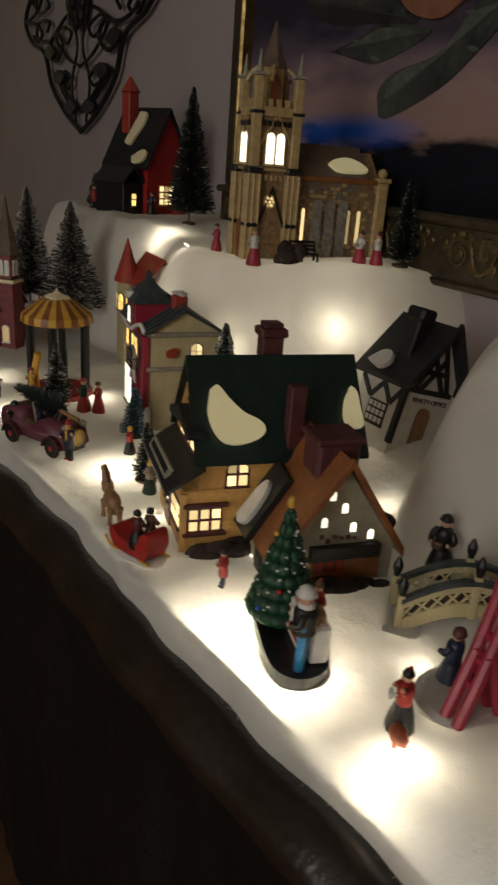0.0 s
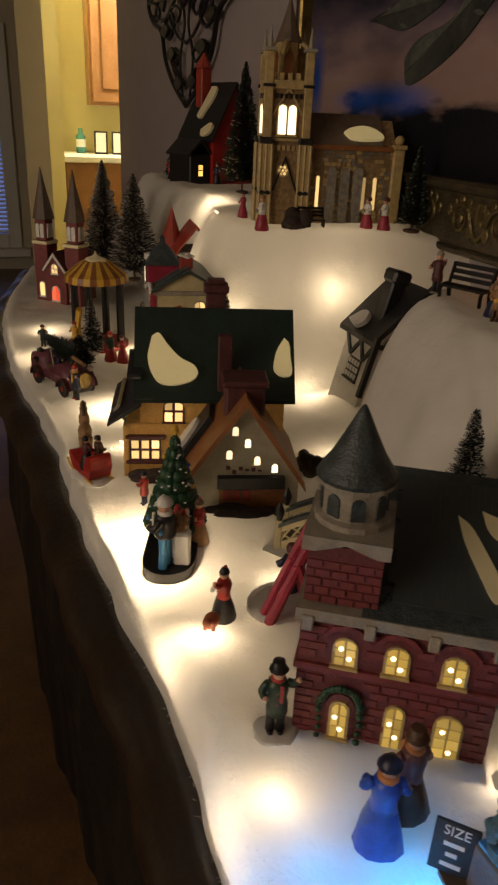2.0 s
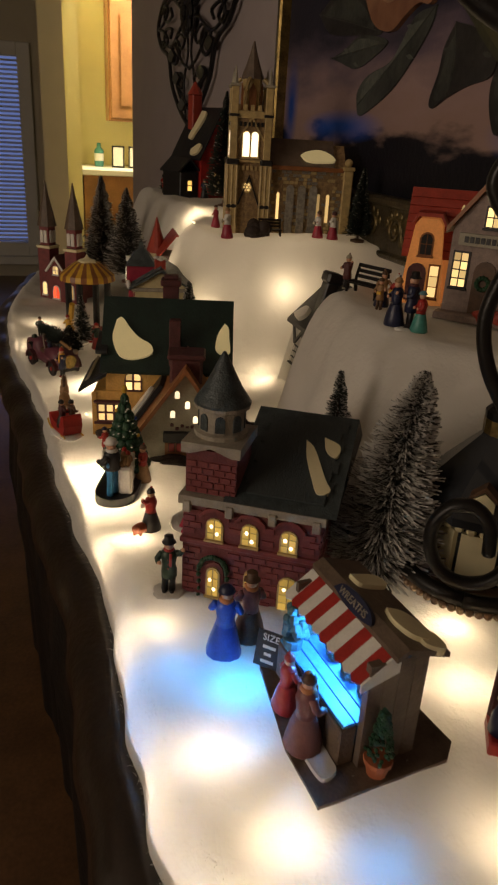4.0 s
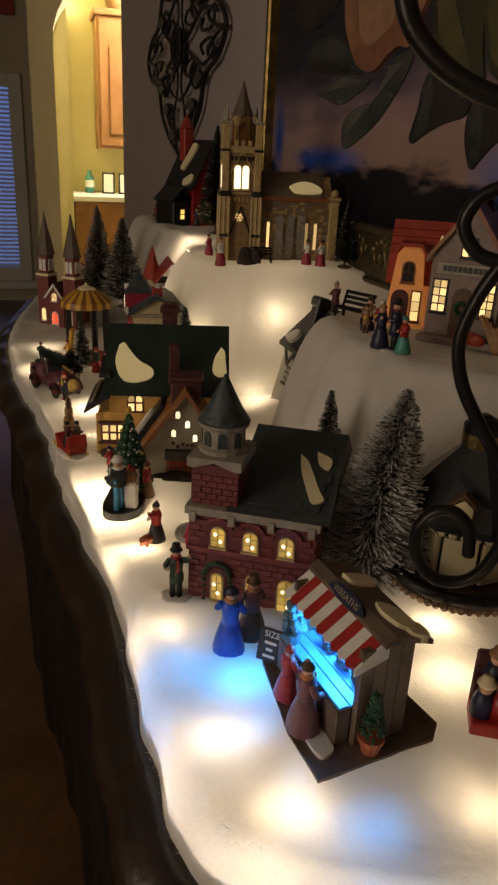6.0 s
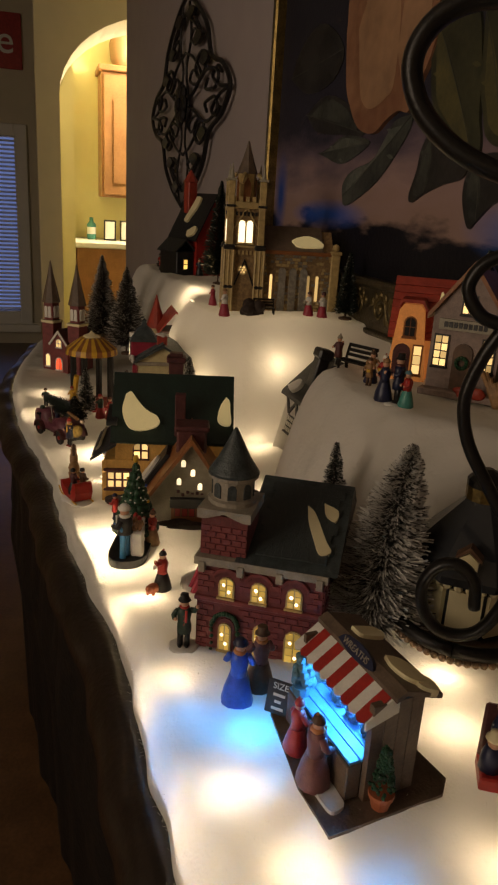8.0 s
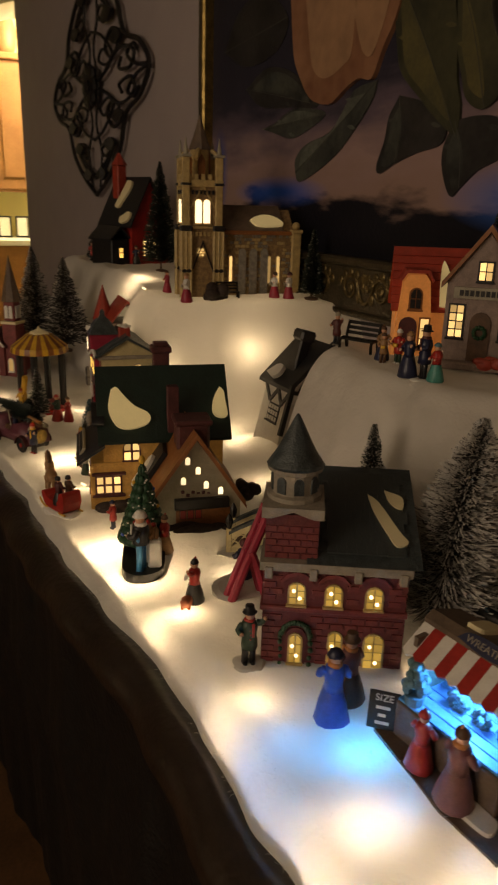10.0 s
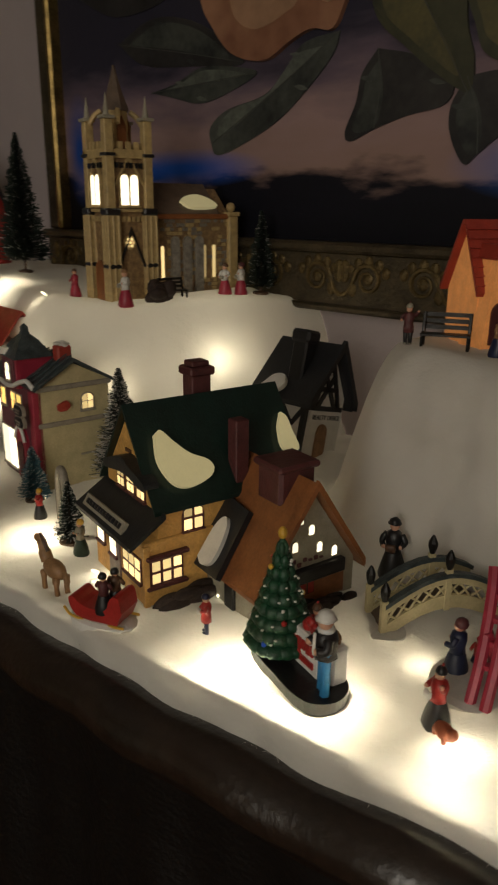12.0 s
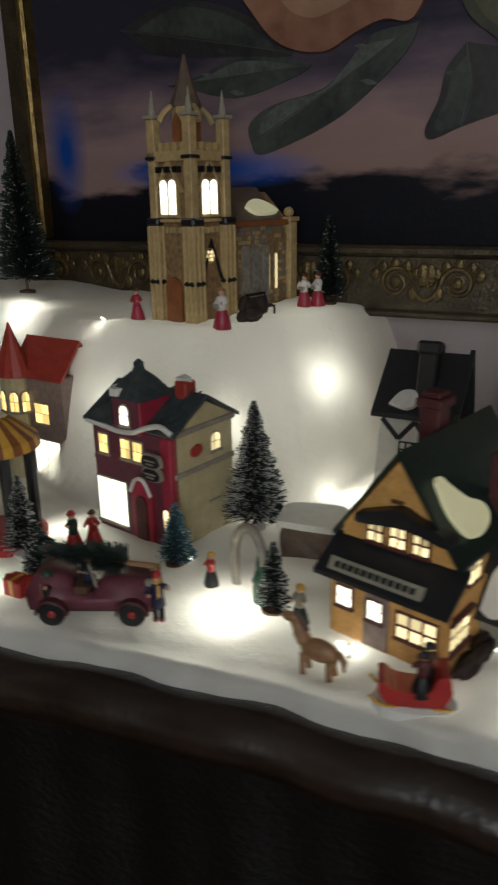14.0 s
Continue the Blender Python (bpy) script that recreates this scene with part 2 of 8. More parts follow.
def tube(bm, pts, r, seg=8, m=IDENT, slot=0, ends=None):
    """A round bar along points; r may be a list."""
    pts = [Vector(p) for p in pts]
    rings, side = [], None
    for i, p in enumerate(pts):
        d = (pts[min(i + 1, len(pts) - 1)] - pts[max(i - 1, 0)]).normalized()
        if side is None:
            side = d.orthogonal().normalized()
        side = (side - d * side.dot(d)).normalized()
        up = d.cross(side)
        rr = r[i] if isinstance(r, (list, tuple)) else r
        rings.append([bm.verts.new(m @ (p + rr * (math.cos(a) * side + math.sin(a) * up))) for a in (2 * math.pi * k / seg for k in range(seg))])
    for a, b in zip(rings, rings[1:]):
        for i in range(seg):
            bm.faces.new((a[i], a[(i + 1) % seg], b[(i + 1) % seg], b[i])).material_index = slot
    bm.faces.new(rings[0][::-1]).material_index = slot
    bm.faces.new(rings[-1]).material_index = slot


def curve(pts, n=8):
    """Points on a smooth line through the given ones."""
    pts = [Vector(p) for p in pts]
    q = [2 * pts[0] - pts[1], *pts, 2 * pts[-1] - pts[-2]]
    out = []
    for i in range(1, len(q) - 2):
        for k in range(n):
            t = k / n
            a, b, c, d = q[i - 1:i + 3]
            out.append(0.5 * (2 * b + (c - a) * t + (2 * a - 5 * b + 4 * c - d) * t * t + (3 * b - a - 3 * c + d) * t ** 3))
    return out + [pts[-1]]


def part(name, bm, material, parent=None, label="", smooth=False, m=None):
    me = bpy.data.meshes.new(name)
    bmesh.ops.recalc_face_normals(bm, faces=bm.faces)
    bm.to_mesh(me)
    bm.free()
    for x in material if isinstance(material, (list, tuple)) else [material]:
        me.materials.append(x)
    if smooth:
        for f in me.polygons:
            f.use_smooth = True
    ob = new(name, me)
    ob.parent = parent
    if m is not None:
        ob.matrix_basis = m
    if label:
        ob["label"] = label
    return ob


def shared(name, me, parent, m):
    ob = new(name, me)
    ob.parent = parent
    ob.matrix_basis = m
    return ob


def thing(name, m, label, category, group=""):
    ob = new(name)
    ob.empty_display_size = 0.02
    ob.matrix_basis = m
    return tagged(ob, label, category, group)


def B():
    return bmesh.new()


def bx(name, lo, hi, material, parent, label="", bevel=0.0, m=IDENT):
    b = B()
    box(b, lo, hi, m, 0, bevel)
    return part(name, b, material, parent, label)


def sm(t):
    t = min(max(t, 0.0), 1.0)
    return t * t * (3 - 2 * t)


# ---- the table's outline and the snow's height ----
EDGE_X = (-1.75, -1.4, -1.2, -0.93, -0.75, -0.62, -0.5, -0.4, -0.3, -0.19, -0.03, 0.1, 0.14, 0.165, 0.19)
EDGE_Y = (0.16, 0.105, 0.094, 0.114, 0.147, 0.168, 0.177, 0.188, 0.203, 0.225, 0.228, 0.236, 0.266, 0.33, 0.45)


def edge(x):
    return sum(float(np.interp(x + d, EDGE_X, EDGE_Y)) for d in (-0.03, -0.015, 0, 0.015, 0.03)) / 5


def wall_y(x):
    return 0.765 + 0.055 * (x + 0.6)


CHURCH_HILL = [(-1.9, 0.44), (-1.30, 0.47), (-1.12, 0.50), (-1.06, 0.47), (-0.98, 0.445), (-0.88, 0.455), (-0.82, 0.52), (-0.785, 0.60), (-0.775, 0.9), (-1.9, 0.9)]
EAST_HILL = [(-0.455, 0.9), (-0.475, 0.62), (-0.470, 0.56), (-0.435, 0.52), (-0.33, 0.51), (-0.23, 0.53), (-0.15, 0.62), (-0.12, 0.9)]


def outside(p, poly):
    """Distance from p to an outline, 0 within it."""
    x, y = p
    inside, best = False, 9.0
    for (ax, ay), (cx, cy) in zip(poly, poly[1:] + poly[:1]):
        if (ay > y) != (cy > y) and x < (cx - ax) * (y - ay) / (cy - ay) + ax:
            inside = not inside
        dx, dy = cx - ax, cy - ay
        t = min(max(((x - ax) * dx + (y - ay) * dy) / (dx * dx + dy * dy), 0), 1)
        best = min(best, math.hypot(x - ax - t * dx, y - ay - t * dy))
    return 0.0 if inside else best


def dome(d, w):
    """A rounded fall from 1 to 0 over the width w."""
    t = min(d / w, 1.0)
    return (1 - t ** 2.2) ** 1.25


def snow(x, y):
    h = 0.022 * sm((x + 0.33) / 0.17) + 0.034 * math.exp(-((x + 0.62) / 0.09) ** 2 - ((y - 0.585) / 0.075) ** 2)
    a = outside((x, y), CHURCH_HILL)
    b = outside((x, y), EAST_HILL)
    top_a = 0.207 + 0.012 * sm((-1.1 - x) / 0.2)
    h = h + (top_a - h) * dome(a, 0.085)
    h = max(h, h + (0.198 - h) * dome(b, 0.078))
    k = 1 - 0.6 * sm((x + 0.33) / 0.17)
    h += k * (0.007 * noise.noise(Vector((x * 9, y * 9, 0))) + 0.004 * noise.noise(Vector((x * 24, y * 24, 3)))) + 0.0012 * noise.noise(Vector((x * 70, y * 70, 5)))
    return h


def build_snow():
    xs = np.linspace(-1.72, 0.185, 240)
    vs = [0, 0.004, 0.010, 0.02, 0.035] + list(np.linspace(0.05, 1, 84))
    verts, faces = [], []
    for x in xs:
        y0 = edge(x) + 0.004 * noise.noise(Vector((x * 25, 0, 0)))
        for v in vs:
            y = y0 + v * (wall_y(x) - 0.002 - y0)
            d = (y - y0) / 0.016
            roll = 1 - math.sqrt(max(0, 1 - (1 - min(d, 1)) ** 2))
            ends = sm((0.19 - x) / 0.02) * sm((x + 1.73) / 0.03)
            z = snow(x, y)
            verts.append((x, y, (z + 0.022) * (1 - roll) * ends - 0.022))
    n = len(vs)
    for i in range(len(xs) - 1):
        for j in range(n - 1):
            faces.append((i * n + j, (i + 1) * n + j, (i + 1) * n + j + 1, i * n + j + 1))
    me = bpy.data.meshes.new("snow_blanket")
    me.from_pydata(verts, [], faces)
    me.materials.append(M_SNOW)
    for f in me.polygons:
        f.use_smooth = True
    tagged(new("snow_blanket", me), "white cotton batting draped in hills over the table, glowing from bulbs beneath", "fake snow", kind="structure")


build_snow()


def cotton_wisps():
    """Loose fibres that stand out of the batting along its front edge and over the near end."""
    rnd = np.random.RandomState(21)
    verts, faces = [], []
    for i in range(5200):
        if i < 3000:
            x = rnd.uniform(-1.2, 0.16)
            y = edge(x) + rnd.uniform(0.0, 0.016)
            z = -0.020 + min(1, (y - edge(x)) / 0.014) * (snow(x, y) + 0.020)
            d = np.array([rnd.normal(0, 0.6), -rnd.uniform(0.2, 1.0), rnd.uniform(-0.2, 0.8)])
        else:
            x = rnd.uniform(-0.22, 0.15)
            y = edge(x) + rnd.uniform(0.02, 0.20)
            z = snow(x, y)
            d = np.array([rnd.normal(0, 1), rnd.normal(0, 1), rnd.uniform(0.1, 0.7)])
        d = d / np.linalg.norm(d) * rnd.uniform(0.002, 0.006)
        w = np.array([-d[1], d[0], 0]) / (np.hypot(d[0], d[1]) + 1e-6) * 0.00014
        p = np.array([x, y, z - 0.0006])
        q = p + d * 0.6
        e = p + d + np.array([rnd.normal(0, 0.0008), rnd.normal(0, 0.0008), -0.0006])
        k = len(verts)
        verts += [tuple(p + w), tuple(p - w), tuple(q + w), tuple(q - w), tuple(e)]
        faces += [(k, k + 1, k + 3, k + 2), (k + 2, k + 3, k + 4)]
    me = bpy.data.meshes.new("cotton_wisps")
    me.from_pydata(verts, [], faces)
    me.materials.append(M_SNOW)
    tagged(new("cotton_wisps", me), "fine loose white cotton fibres along the snow's edge", "cotton", kind="stuff")


cotton_wisps()

# bulbs of the light string under the batting: x, y, depth below it, watts
BULBS = [(-0.402, 0.222, 0.026, 0.370), (-0.326, 0.240, 0.026, 0.340), (-0.226, 0.252, 0.021, 0.140), (-0.085, 0.258, 0.020, 0.070), (0.040, 0.272, 0.024, 0.095),
         (0.105, 0.300, 0.024, 0.105), (-0.702, 0.240, 0.026, 0.300), (-0.588, 0.239, 0.014, 0.045), (-1.09, 0.172, 0.022, 0.120), (-0.935, 0.160, 0.022, 0.130),
         (-0.302, 0.330, 0.015, 0.040), (-0.955, 0.300, 0.020, 0.090), (0.015, 0.455, 0.026, 0.150), (-0.515, 0.475, 0.024, 0.090), (-0.775, 0.428, 0.016, 0.050),
         (-1.175, 0.490, 0.024, 0.110), (-1.000, 0.447, 0.012, 0.016), (-0.770, 0.560, 0.055, 0.210), (-0.742, 0.520, 0.060, 0.200), (-0.690, 0.515, 0.030, 0.190),
         (-0.835, 0.445, 0.065, 0.130), (-0.960, 0.415, 0.060, 0.100), (0.130, 0.415, 0.024, 0.075), (-0.065, 0.378, 0.016, 0.040), (-0.045, 0.480, 0.016, 0.090)]
for x, y, d, w in BULBS:
    lamp("string_light", "POINT", pose(x, y, snow(x, y) - d), w, WARM, 0.006 if d < 0.04 else 0.035)
# blue light-emitting diodes of the stall, under the batting beside it
for x, y, d, w in ((-0.012, 0.303, 0.024, 0.23), (-0.045, 0.262, 0.016, 0.035), (0.128, 0.345, 0.016, 0.04)):
    lamp("stall_diode", "POINT", pose(x, y, snow(x, y) - d), w, (0.0, 0.33, 1.0), 0.01)


# ---- room ----
def build_room():
    wm = pose(-0.6, 0.765, 0, 0, 0, 3.15)          # the display wall: x along it, y into it
    FZ, CZ = -0.76, 1.68
    tagged(bx("wall_north", (-2.95, 0, FZ), (2.6, 0.12, CZ), M_WALL, None, m=wm), "dim mauve-grey painted wall behind the village", "wall", kind="structure")
    tagged(bx("floor", (-7.0, -2.6, FZ - 0.05), (2.2, 3.2, FZ), M_FLOOR, None), "dark glossy wooden floor", "floor", kind="structure")
    tagged(bx("ceiling", (-7.0, -2.6, CZ), (2.2, 3.2, CZ + 0.08), M_CEIL, None), "pale painted ceiling", "ceiling", kind="structure")
    tagged(bx("wall_east", (2.0, -2.5, FZ), (2.12, 0.86, CZ), M_WALLB, None), "beige painted wall", "wall", kind="structure")
    b = B()
    # the opening is invented, out of view, to let light in from behind
    for lo, hi in (((-7.0, -2.6, FZ), (-0.2, -2.48, CZ)), ((1.4, -2.6, FZ), (2.12, -2.48, CZ)), ((-0.2, -2.6, FZ), (1.4, -2.48, 0.0)), ((-0.2, -2.6, 1.5), (1.4, -2.48, CZ))):
        box(b, lo, hi)
    tagged(part("wall_south", b, M_WALLB), "beige painted wall with an unseen opening added for light", "wall", kind="structure")
    # far wall with the glazed door
    b = B()
    for lo, hi in (((-5.72, -2.48, FZ), (-5.6, -0.62, CZ)), ((-5.72, 0.10, FZ), (-5.6, 0.30, CZ)), ((-5.72, -0.62, 0.86), (-5.6, 0.10, CZ)), ((-5.72, -0.62, FZ), (-5.6, 0.10, -0.60))):
        box(b, lo, hi)
    tagged(part("wall_west", b, M_WALLB), "beige painted far wall with a glazed door", "wall", kind="structure")
    d = thing("window_1", pose(-5.6, -0.26, 0), "white-framed glazed door with closed white blinds, blue dusk outside", "window")
    d["kind"] = "structure"
    b = B()
    for lo, hi in (((-0.03, -0.36, -0.6), (0.04, -0.27, 0.86)), ((-0.03, 0.27, -0.6), (0.04, 0.36, 0.86)), ((-0.03, -0.27, 0.77), (0.04, 0.27, 0.86)), ((-0.03, -0.27, -0.6), (0.04, 0.27, -0.5))):
        box(b, lo, hi, IDENT, 0, 0.006)
    part("window_frame", b, M_WHITE, d)
    bx("window_sill", (0.0, -0.42, -0.66), (0.09, 0.42, -0.60), M_WHITE, d, bevel=0.006)
    bx("pane", (-0.06, -0.27, -0.5), (-0.05, 0.27, 0.77), G_DUSK, d)
    b = B()
    box(b, (-0.002, -0.0135, -0.001), (0.002, 0.0135, 0.001), Matrix.Rotation(radians(35), 4, "Y") @ Matrix.Diagonal((6, 20, 1, 1)))
    me = bpy.data.meshes.new("slat")
    b.to_mesh(me)
    b.free()
    me.materials.append(M_WHITE)
    for i in range(42):
        shared("slat", me, d, pose(-0.02, 0, -0.485 + i * 0.03))
    # arched opening to the kitchen
    AX = -4.2
    b = B()
    pts = [(0.30, FZ), (0.30, 0.92)]
    pts += [(0.30 + 0.62 * (1 - math.cos(a)), 0.92 + 0.46 * math.sin(a)) for a in (math.pi / 2 * i / 10 for i in range(1, 11))]
    pts += [(1.6, 1.38), (1.6, CZ), (0.17, CZ), (0.17, FZ)]
    prism(b, pts, "x", AX - 0.50, AX)
    tagged(part("wall_arch", b, M_WALLB), "beige wall with a rounded arched opening to the kitchen", "wall", kind="structure")
    b = B()
    box(b, (-5.6, 0.30, FZ), (AX - 0.50, 0.40, CZ))
    box(b, (-5.72, 0.30, FZ), (-5.6, 3.1, CZ))
    box(b, (-5.72, 3.1, FZ), (-2.9, 3.2, CZ))
    box(b, (-3.0, 0.9, FZ), (-2.9, 3.1, CZ))
    tagged(part("wall_kitchen", b, M_YELLOW), "warmly lit yellow kitchen walls", "wall", kind="structure")

    k = thing("upper_cabinet", pose(-5.6, 0.62, 0.39), "oak upper kitchen cabinet with arched panel doors", "cabinet")
    bx("body", (0, 0, 0), (0.32, 0.90, 0.84), M_OAK, k, bevel=0.004)
    for i in range(2):
        y0 = 0.015 + i * 0.44
        dr = bx("door", (0.323, y0, 0.02), (0.342, y0 + 0.42, 0.82), M_OAK, k, bevel=0.004)
        b = B()
        prism(b, [(y0 + 0.07, 0.1), (y0 + 0.35, 0.1), (y0 + 0.35, 0.66), (y0 + 0.29, 0.68), (y0 + 0.21, 0.74), (y0 + 0.13, 0.68), (y0 + 0.07, 0.66)], "x", 0.344, 0.352)
        part("panel", b, M_OAK, dr)
        b = B()
        tube(b, [(0.345, y0 + 0.385, 0.06), (0.365, y0 + 0.385, 0.075), (0.365, y0 + 0.385, 0.14), (0.345, y0 + 0.385, 0.155)], 0.006)
        part("handle", b, M_PEWTER, dr, "metal bow handle")
    bx("cornice", (0, -0.02, 0.84), (0.36, 0.92, 0.88), M_OAK, k, bevel=0.006)
    v = thing("vase", pose(-5.45, 0.78, 1.27), "tall tan ceramic vase on the cabinet", "vase")
    b = B()
    lathe(b, [(0.05, 0), (0.08, 0.06), (0.09, 0.16), (0.06, 0.26), (0.04, 0.3), (0.055, 0.34)])
    part("body", b, M_TAN, v, smooth=True)
    c = thing("kitchen_counter", pose(-5.6, 0.42, FZ), "oak base cabinet with pale worktop", "counter")
    bx("body", (0, 0, 0), (0.58, 1.6, 0.80), M_OAK, c, bevel=0.004)
    bx("worktop", (0, -0.01, 0.80), (0.62, 1.62, 0.84), M_WHITE, c, bevel=0.006)
    p = thing("detergent_bottle", pose(-5.38, 0.55, 0.08), "teal and white plastic bottle on the worktop", "bottle")
    b = B()
    lathe(b, [(0.03, 0), (0.034, 0.02), (0.034, 0.11), (0.016, 0.13), (0.014, 0.16)])
    part("body", b, M_TEAL, p, smooth=True)
    b = B()
    lathe(b, [(0.0345, 0.04), (0.0345, 0.09)])
    part("paper_label", b, M_WHITE, p)
    for i, y in enumerate((0.68, 0.80)):
        f = thing("photo_frame", pose(-5.3, y, 0.08, 0, -12, -8), "small dark standing photo frame on the worktop", "photo frame", "worktop frames")
        bx("border", (-0.008, -0.045, 0), (0.006, 0.045, 0.15), M_DARK, f, bevel=0.002)
        bx("picture", (0.0065, -0.034, 0.012), (0.008, 0.034, 0.138), M_WHITEG, f)
    # red sign on the far wall
    s = thing("wall_sign", pose(-5.595, -0.08, 1.22), "red rectangular sign with white script on the far wall", "sign")
    bx("board", (0, -0.3, 0), (0.02, 0.17, 0.36), M_RED, s, bevel=0.003)
    t = bpy.data.curves.new("letter", "FONT")
    t.body, t.size, t.extrude, t.align_x = "e", 0.26, 0.002, "RIGHT"
    o = new("letter", t)
    o.parent = s
    o.matrix_basis = pose(0.024, 0.12, 0.10, 90, 0, 90)
    t.materials.append(M_WHITE)


build_room()


# ---- table ----
def build_table():
    t = thing("sideboard_table", pose(0, 0, 0), "dark carved wooden sideboard with a bowed, moulded front edge", "table")
    xs = [-1.74 + i * 0.02 for i in range(97)]
    b = B()
    prof = [(0.012, -0.030), (0.004, -0.0205), (-0.012, -0.0195), (-0.024, -0.024), (-0.033, -0.034), (-0.036, -0.046), (-0.030, -0.056), (-0.018, -0.060), (-0.016, -0.075), (0.06, -0.075)]
    rows = []
    for x in xs:
        rows.append([b.verts.new((x, edge(x) + dy + 0.002 * math.sin(x * 60) * (dy < -0.02), z + 0.002 * math.sin(x * 47))) for dy, z in prof])
    for a, c in zip(rows, rows[1:]):
        for j in range(len(prof) - 1):
            b.faces.new((a[j], c[j], c[j + 1], a[j + 1]))
    part("moulded_edge", b, M_TABLE, t, "dark brown polished moulding", smooth=True)
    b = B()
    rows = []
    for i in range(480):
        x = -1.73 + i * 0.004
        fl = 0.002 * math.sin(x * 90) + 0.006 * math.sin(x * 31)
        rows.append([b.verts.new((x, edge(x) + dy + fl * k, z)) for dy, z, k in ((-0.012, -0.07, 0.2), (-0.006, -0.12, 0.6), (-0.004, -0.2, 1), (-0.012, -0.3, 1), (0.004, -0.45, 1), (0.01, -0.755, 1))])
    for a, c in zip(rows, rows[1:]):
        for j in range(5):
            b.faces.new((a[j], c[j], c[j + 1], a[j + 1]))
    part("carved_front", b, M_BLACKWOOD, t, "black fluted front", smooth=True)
    b = B()
    n = [(x, edge(x) + 0.03) for x in xs]
    prism(b, n + [(0.18, 0.70), (-1.74, 0.66)], "z", -0.10, -0.078)
    part("top", b, M_TABLE, t)
    # unseen strip added to stop bulb light leaking out under the snow's edge
    b = B()
    rows = [[b.verts.new((x, edge(x) + dy, z)) for dy, z in ((0.012, -0.09), (0.012, -0.006), (0.016, -0.006), (0.016, -0.09))] for x in xs]
    for a, c in zip(rows, rows[1:]):
        for j in range(3):
            b.faces.new((a[j], c[j], c[j + 1], a[j + 1]))
    part("light_baffle", b, M_TABLE, t)
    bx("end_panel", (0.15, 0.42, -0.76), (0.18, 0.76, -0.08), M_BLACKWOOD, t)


build_table()


# ---- house helpers ----
def gable_roof(bm, x0, x1, y0, y1, eave, ridge, thick=0.003, over=0.005, slot=0, along="x", ridge_at=None):
    """A two-sided roof with thickness; the ridge runs along x or y."""
    if along == "y":
        x0, x1, y0, y1 = y0, y1, x0, x1
    mid = (y0 + y1) / 2 if ridge_at is None else ridge_at
    s0, s1 = (ridge - eave) / (mid - y0), (ridge - eave) / (y1 - mid)
    poly = [(y0 - over, eave - over * s0), (mid, ridge), (y1 + over, eave - over * s1), (y1 + over, eave - over * s1 + thick * 1.3), (mid, ridge + thick * 1.5), (y0 - over, eave - over * s0 + thick * 1.3)]
    prism(bm, poly, "x" if along == "x" else "y", x0 - over, x1 + over, IDENT, slot)


def gable_body(bm, x0, x1, y0, y1, eave, ridge, along="x", ridge_at=None, z0=0.0, slot=0):
    if along == "y":
        x0, x1, y0, y1 = y0, y1, x0, x1
    mid = (y0 + y1) / 2 if ridge_at is None else ridge_at
    prism(bm, [(y0, z0), (y1, z0), (y1, eave), (mid, ridge), (y0, eave)], "x" if along == "x" else "y", x0, x1, IDENT, slot)


def arch_pts(u0, u1, z0, z1, n=6):
    r = (u1 - u0) / 2
    zc = max(z1 - r, z0)
    return [(u0, z0), (u1, z0)] + [((u0 + u1) / 2 + r * math.cos(a), zc + (z1 - zc) * math.sin(a)) for a in (math.pi * i / n for i in range(n + 1))]


def window(parent, m, w, h, cols, rows, frame_mat, pane_mat, arched=False, bar=0.0022, deep=0.003, border=0.002, sill=True):
    """A small window standing proud of a wall: m has x along the wall, y into it, z up, its origin at the lower left corner."""
    b = B()
    if arched:
        prism(b, arch_pts(-border, w + border, -border, h + border), "y", -deep * 0.4, deep, m)
    else:
        box(b, (-border, -deep * 0.4, -border), (w + border, deep, h + border), m)
    win = part("window", b, frame_mat, parent)
    cw, rh = (w - bar * (cols - 1)) / cols, (h - bar * (rows - 1)) / rows
    for i in range(cols):
        for j in range(rows):
            x0, z0 = i * (cw + bar), j * (rh + bar)
            b = B()
            if arched and j == rows - 1:
                if cols == 1:
                    prism(b, arch_pts(0, w, z0, h), "y", -deep * 0.6, 0, m)
                else:
                    lo, hi = (0.55, 1.0) if i == 0 else (1.0, 0.55) if i == cols - 1 else (1, 1)
                    prism(b, [(x0, z0), (x0 + cw, z0), (x0 + cw, z0 + rh * hi), (x0 + cw * 0.5, z0 + rh * 0.93), (x0, z0 + rh * lo)], "y", -deep * 0.6, 0, m)
            else:
                box(b, (x0, -deep * 0.6, z0), (x0 + cw, 0, z0 + rh), m)
            part("pane", b, pane_mat, win)
    if sill:
        b = B()
        box(b, (-border * 1.5, -deep * 1.1, -border * 1.8), (w + border * 1.5, deep, -border * 0.6), m, 0, 0.0004)
        part("sill", b, frame_mat, win)
    return win


def face(x, y, z, turn=0):
    """A wall place in a house: turn 0 faces -y, 90 faces +x, -90 faces -x."""
    return pose(x, y, z, 0, 0, turn)


def blob(bm, outline, axis, lo, hi, m=IDENT):
    """A smooth rounded patch through a few outline points."""
    c = [(p[0], p[1], 0) for p in outline]
    pts = curve(c + c[:1], 5)[:-1]
    prism(bm, [(p.x, p.y) for p in pts], axis, lo, hi, m)


def slope_m(x, y, z, up, turn=0):
    """A roof plane: x along the eaves, z up the slope of `up` degrees, y into the roof."""
    return pose(x, y, z, 0, 0, turn) @ Matrix.Rotation(radians(-(90 - up)), 4, "X")


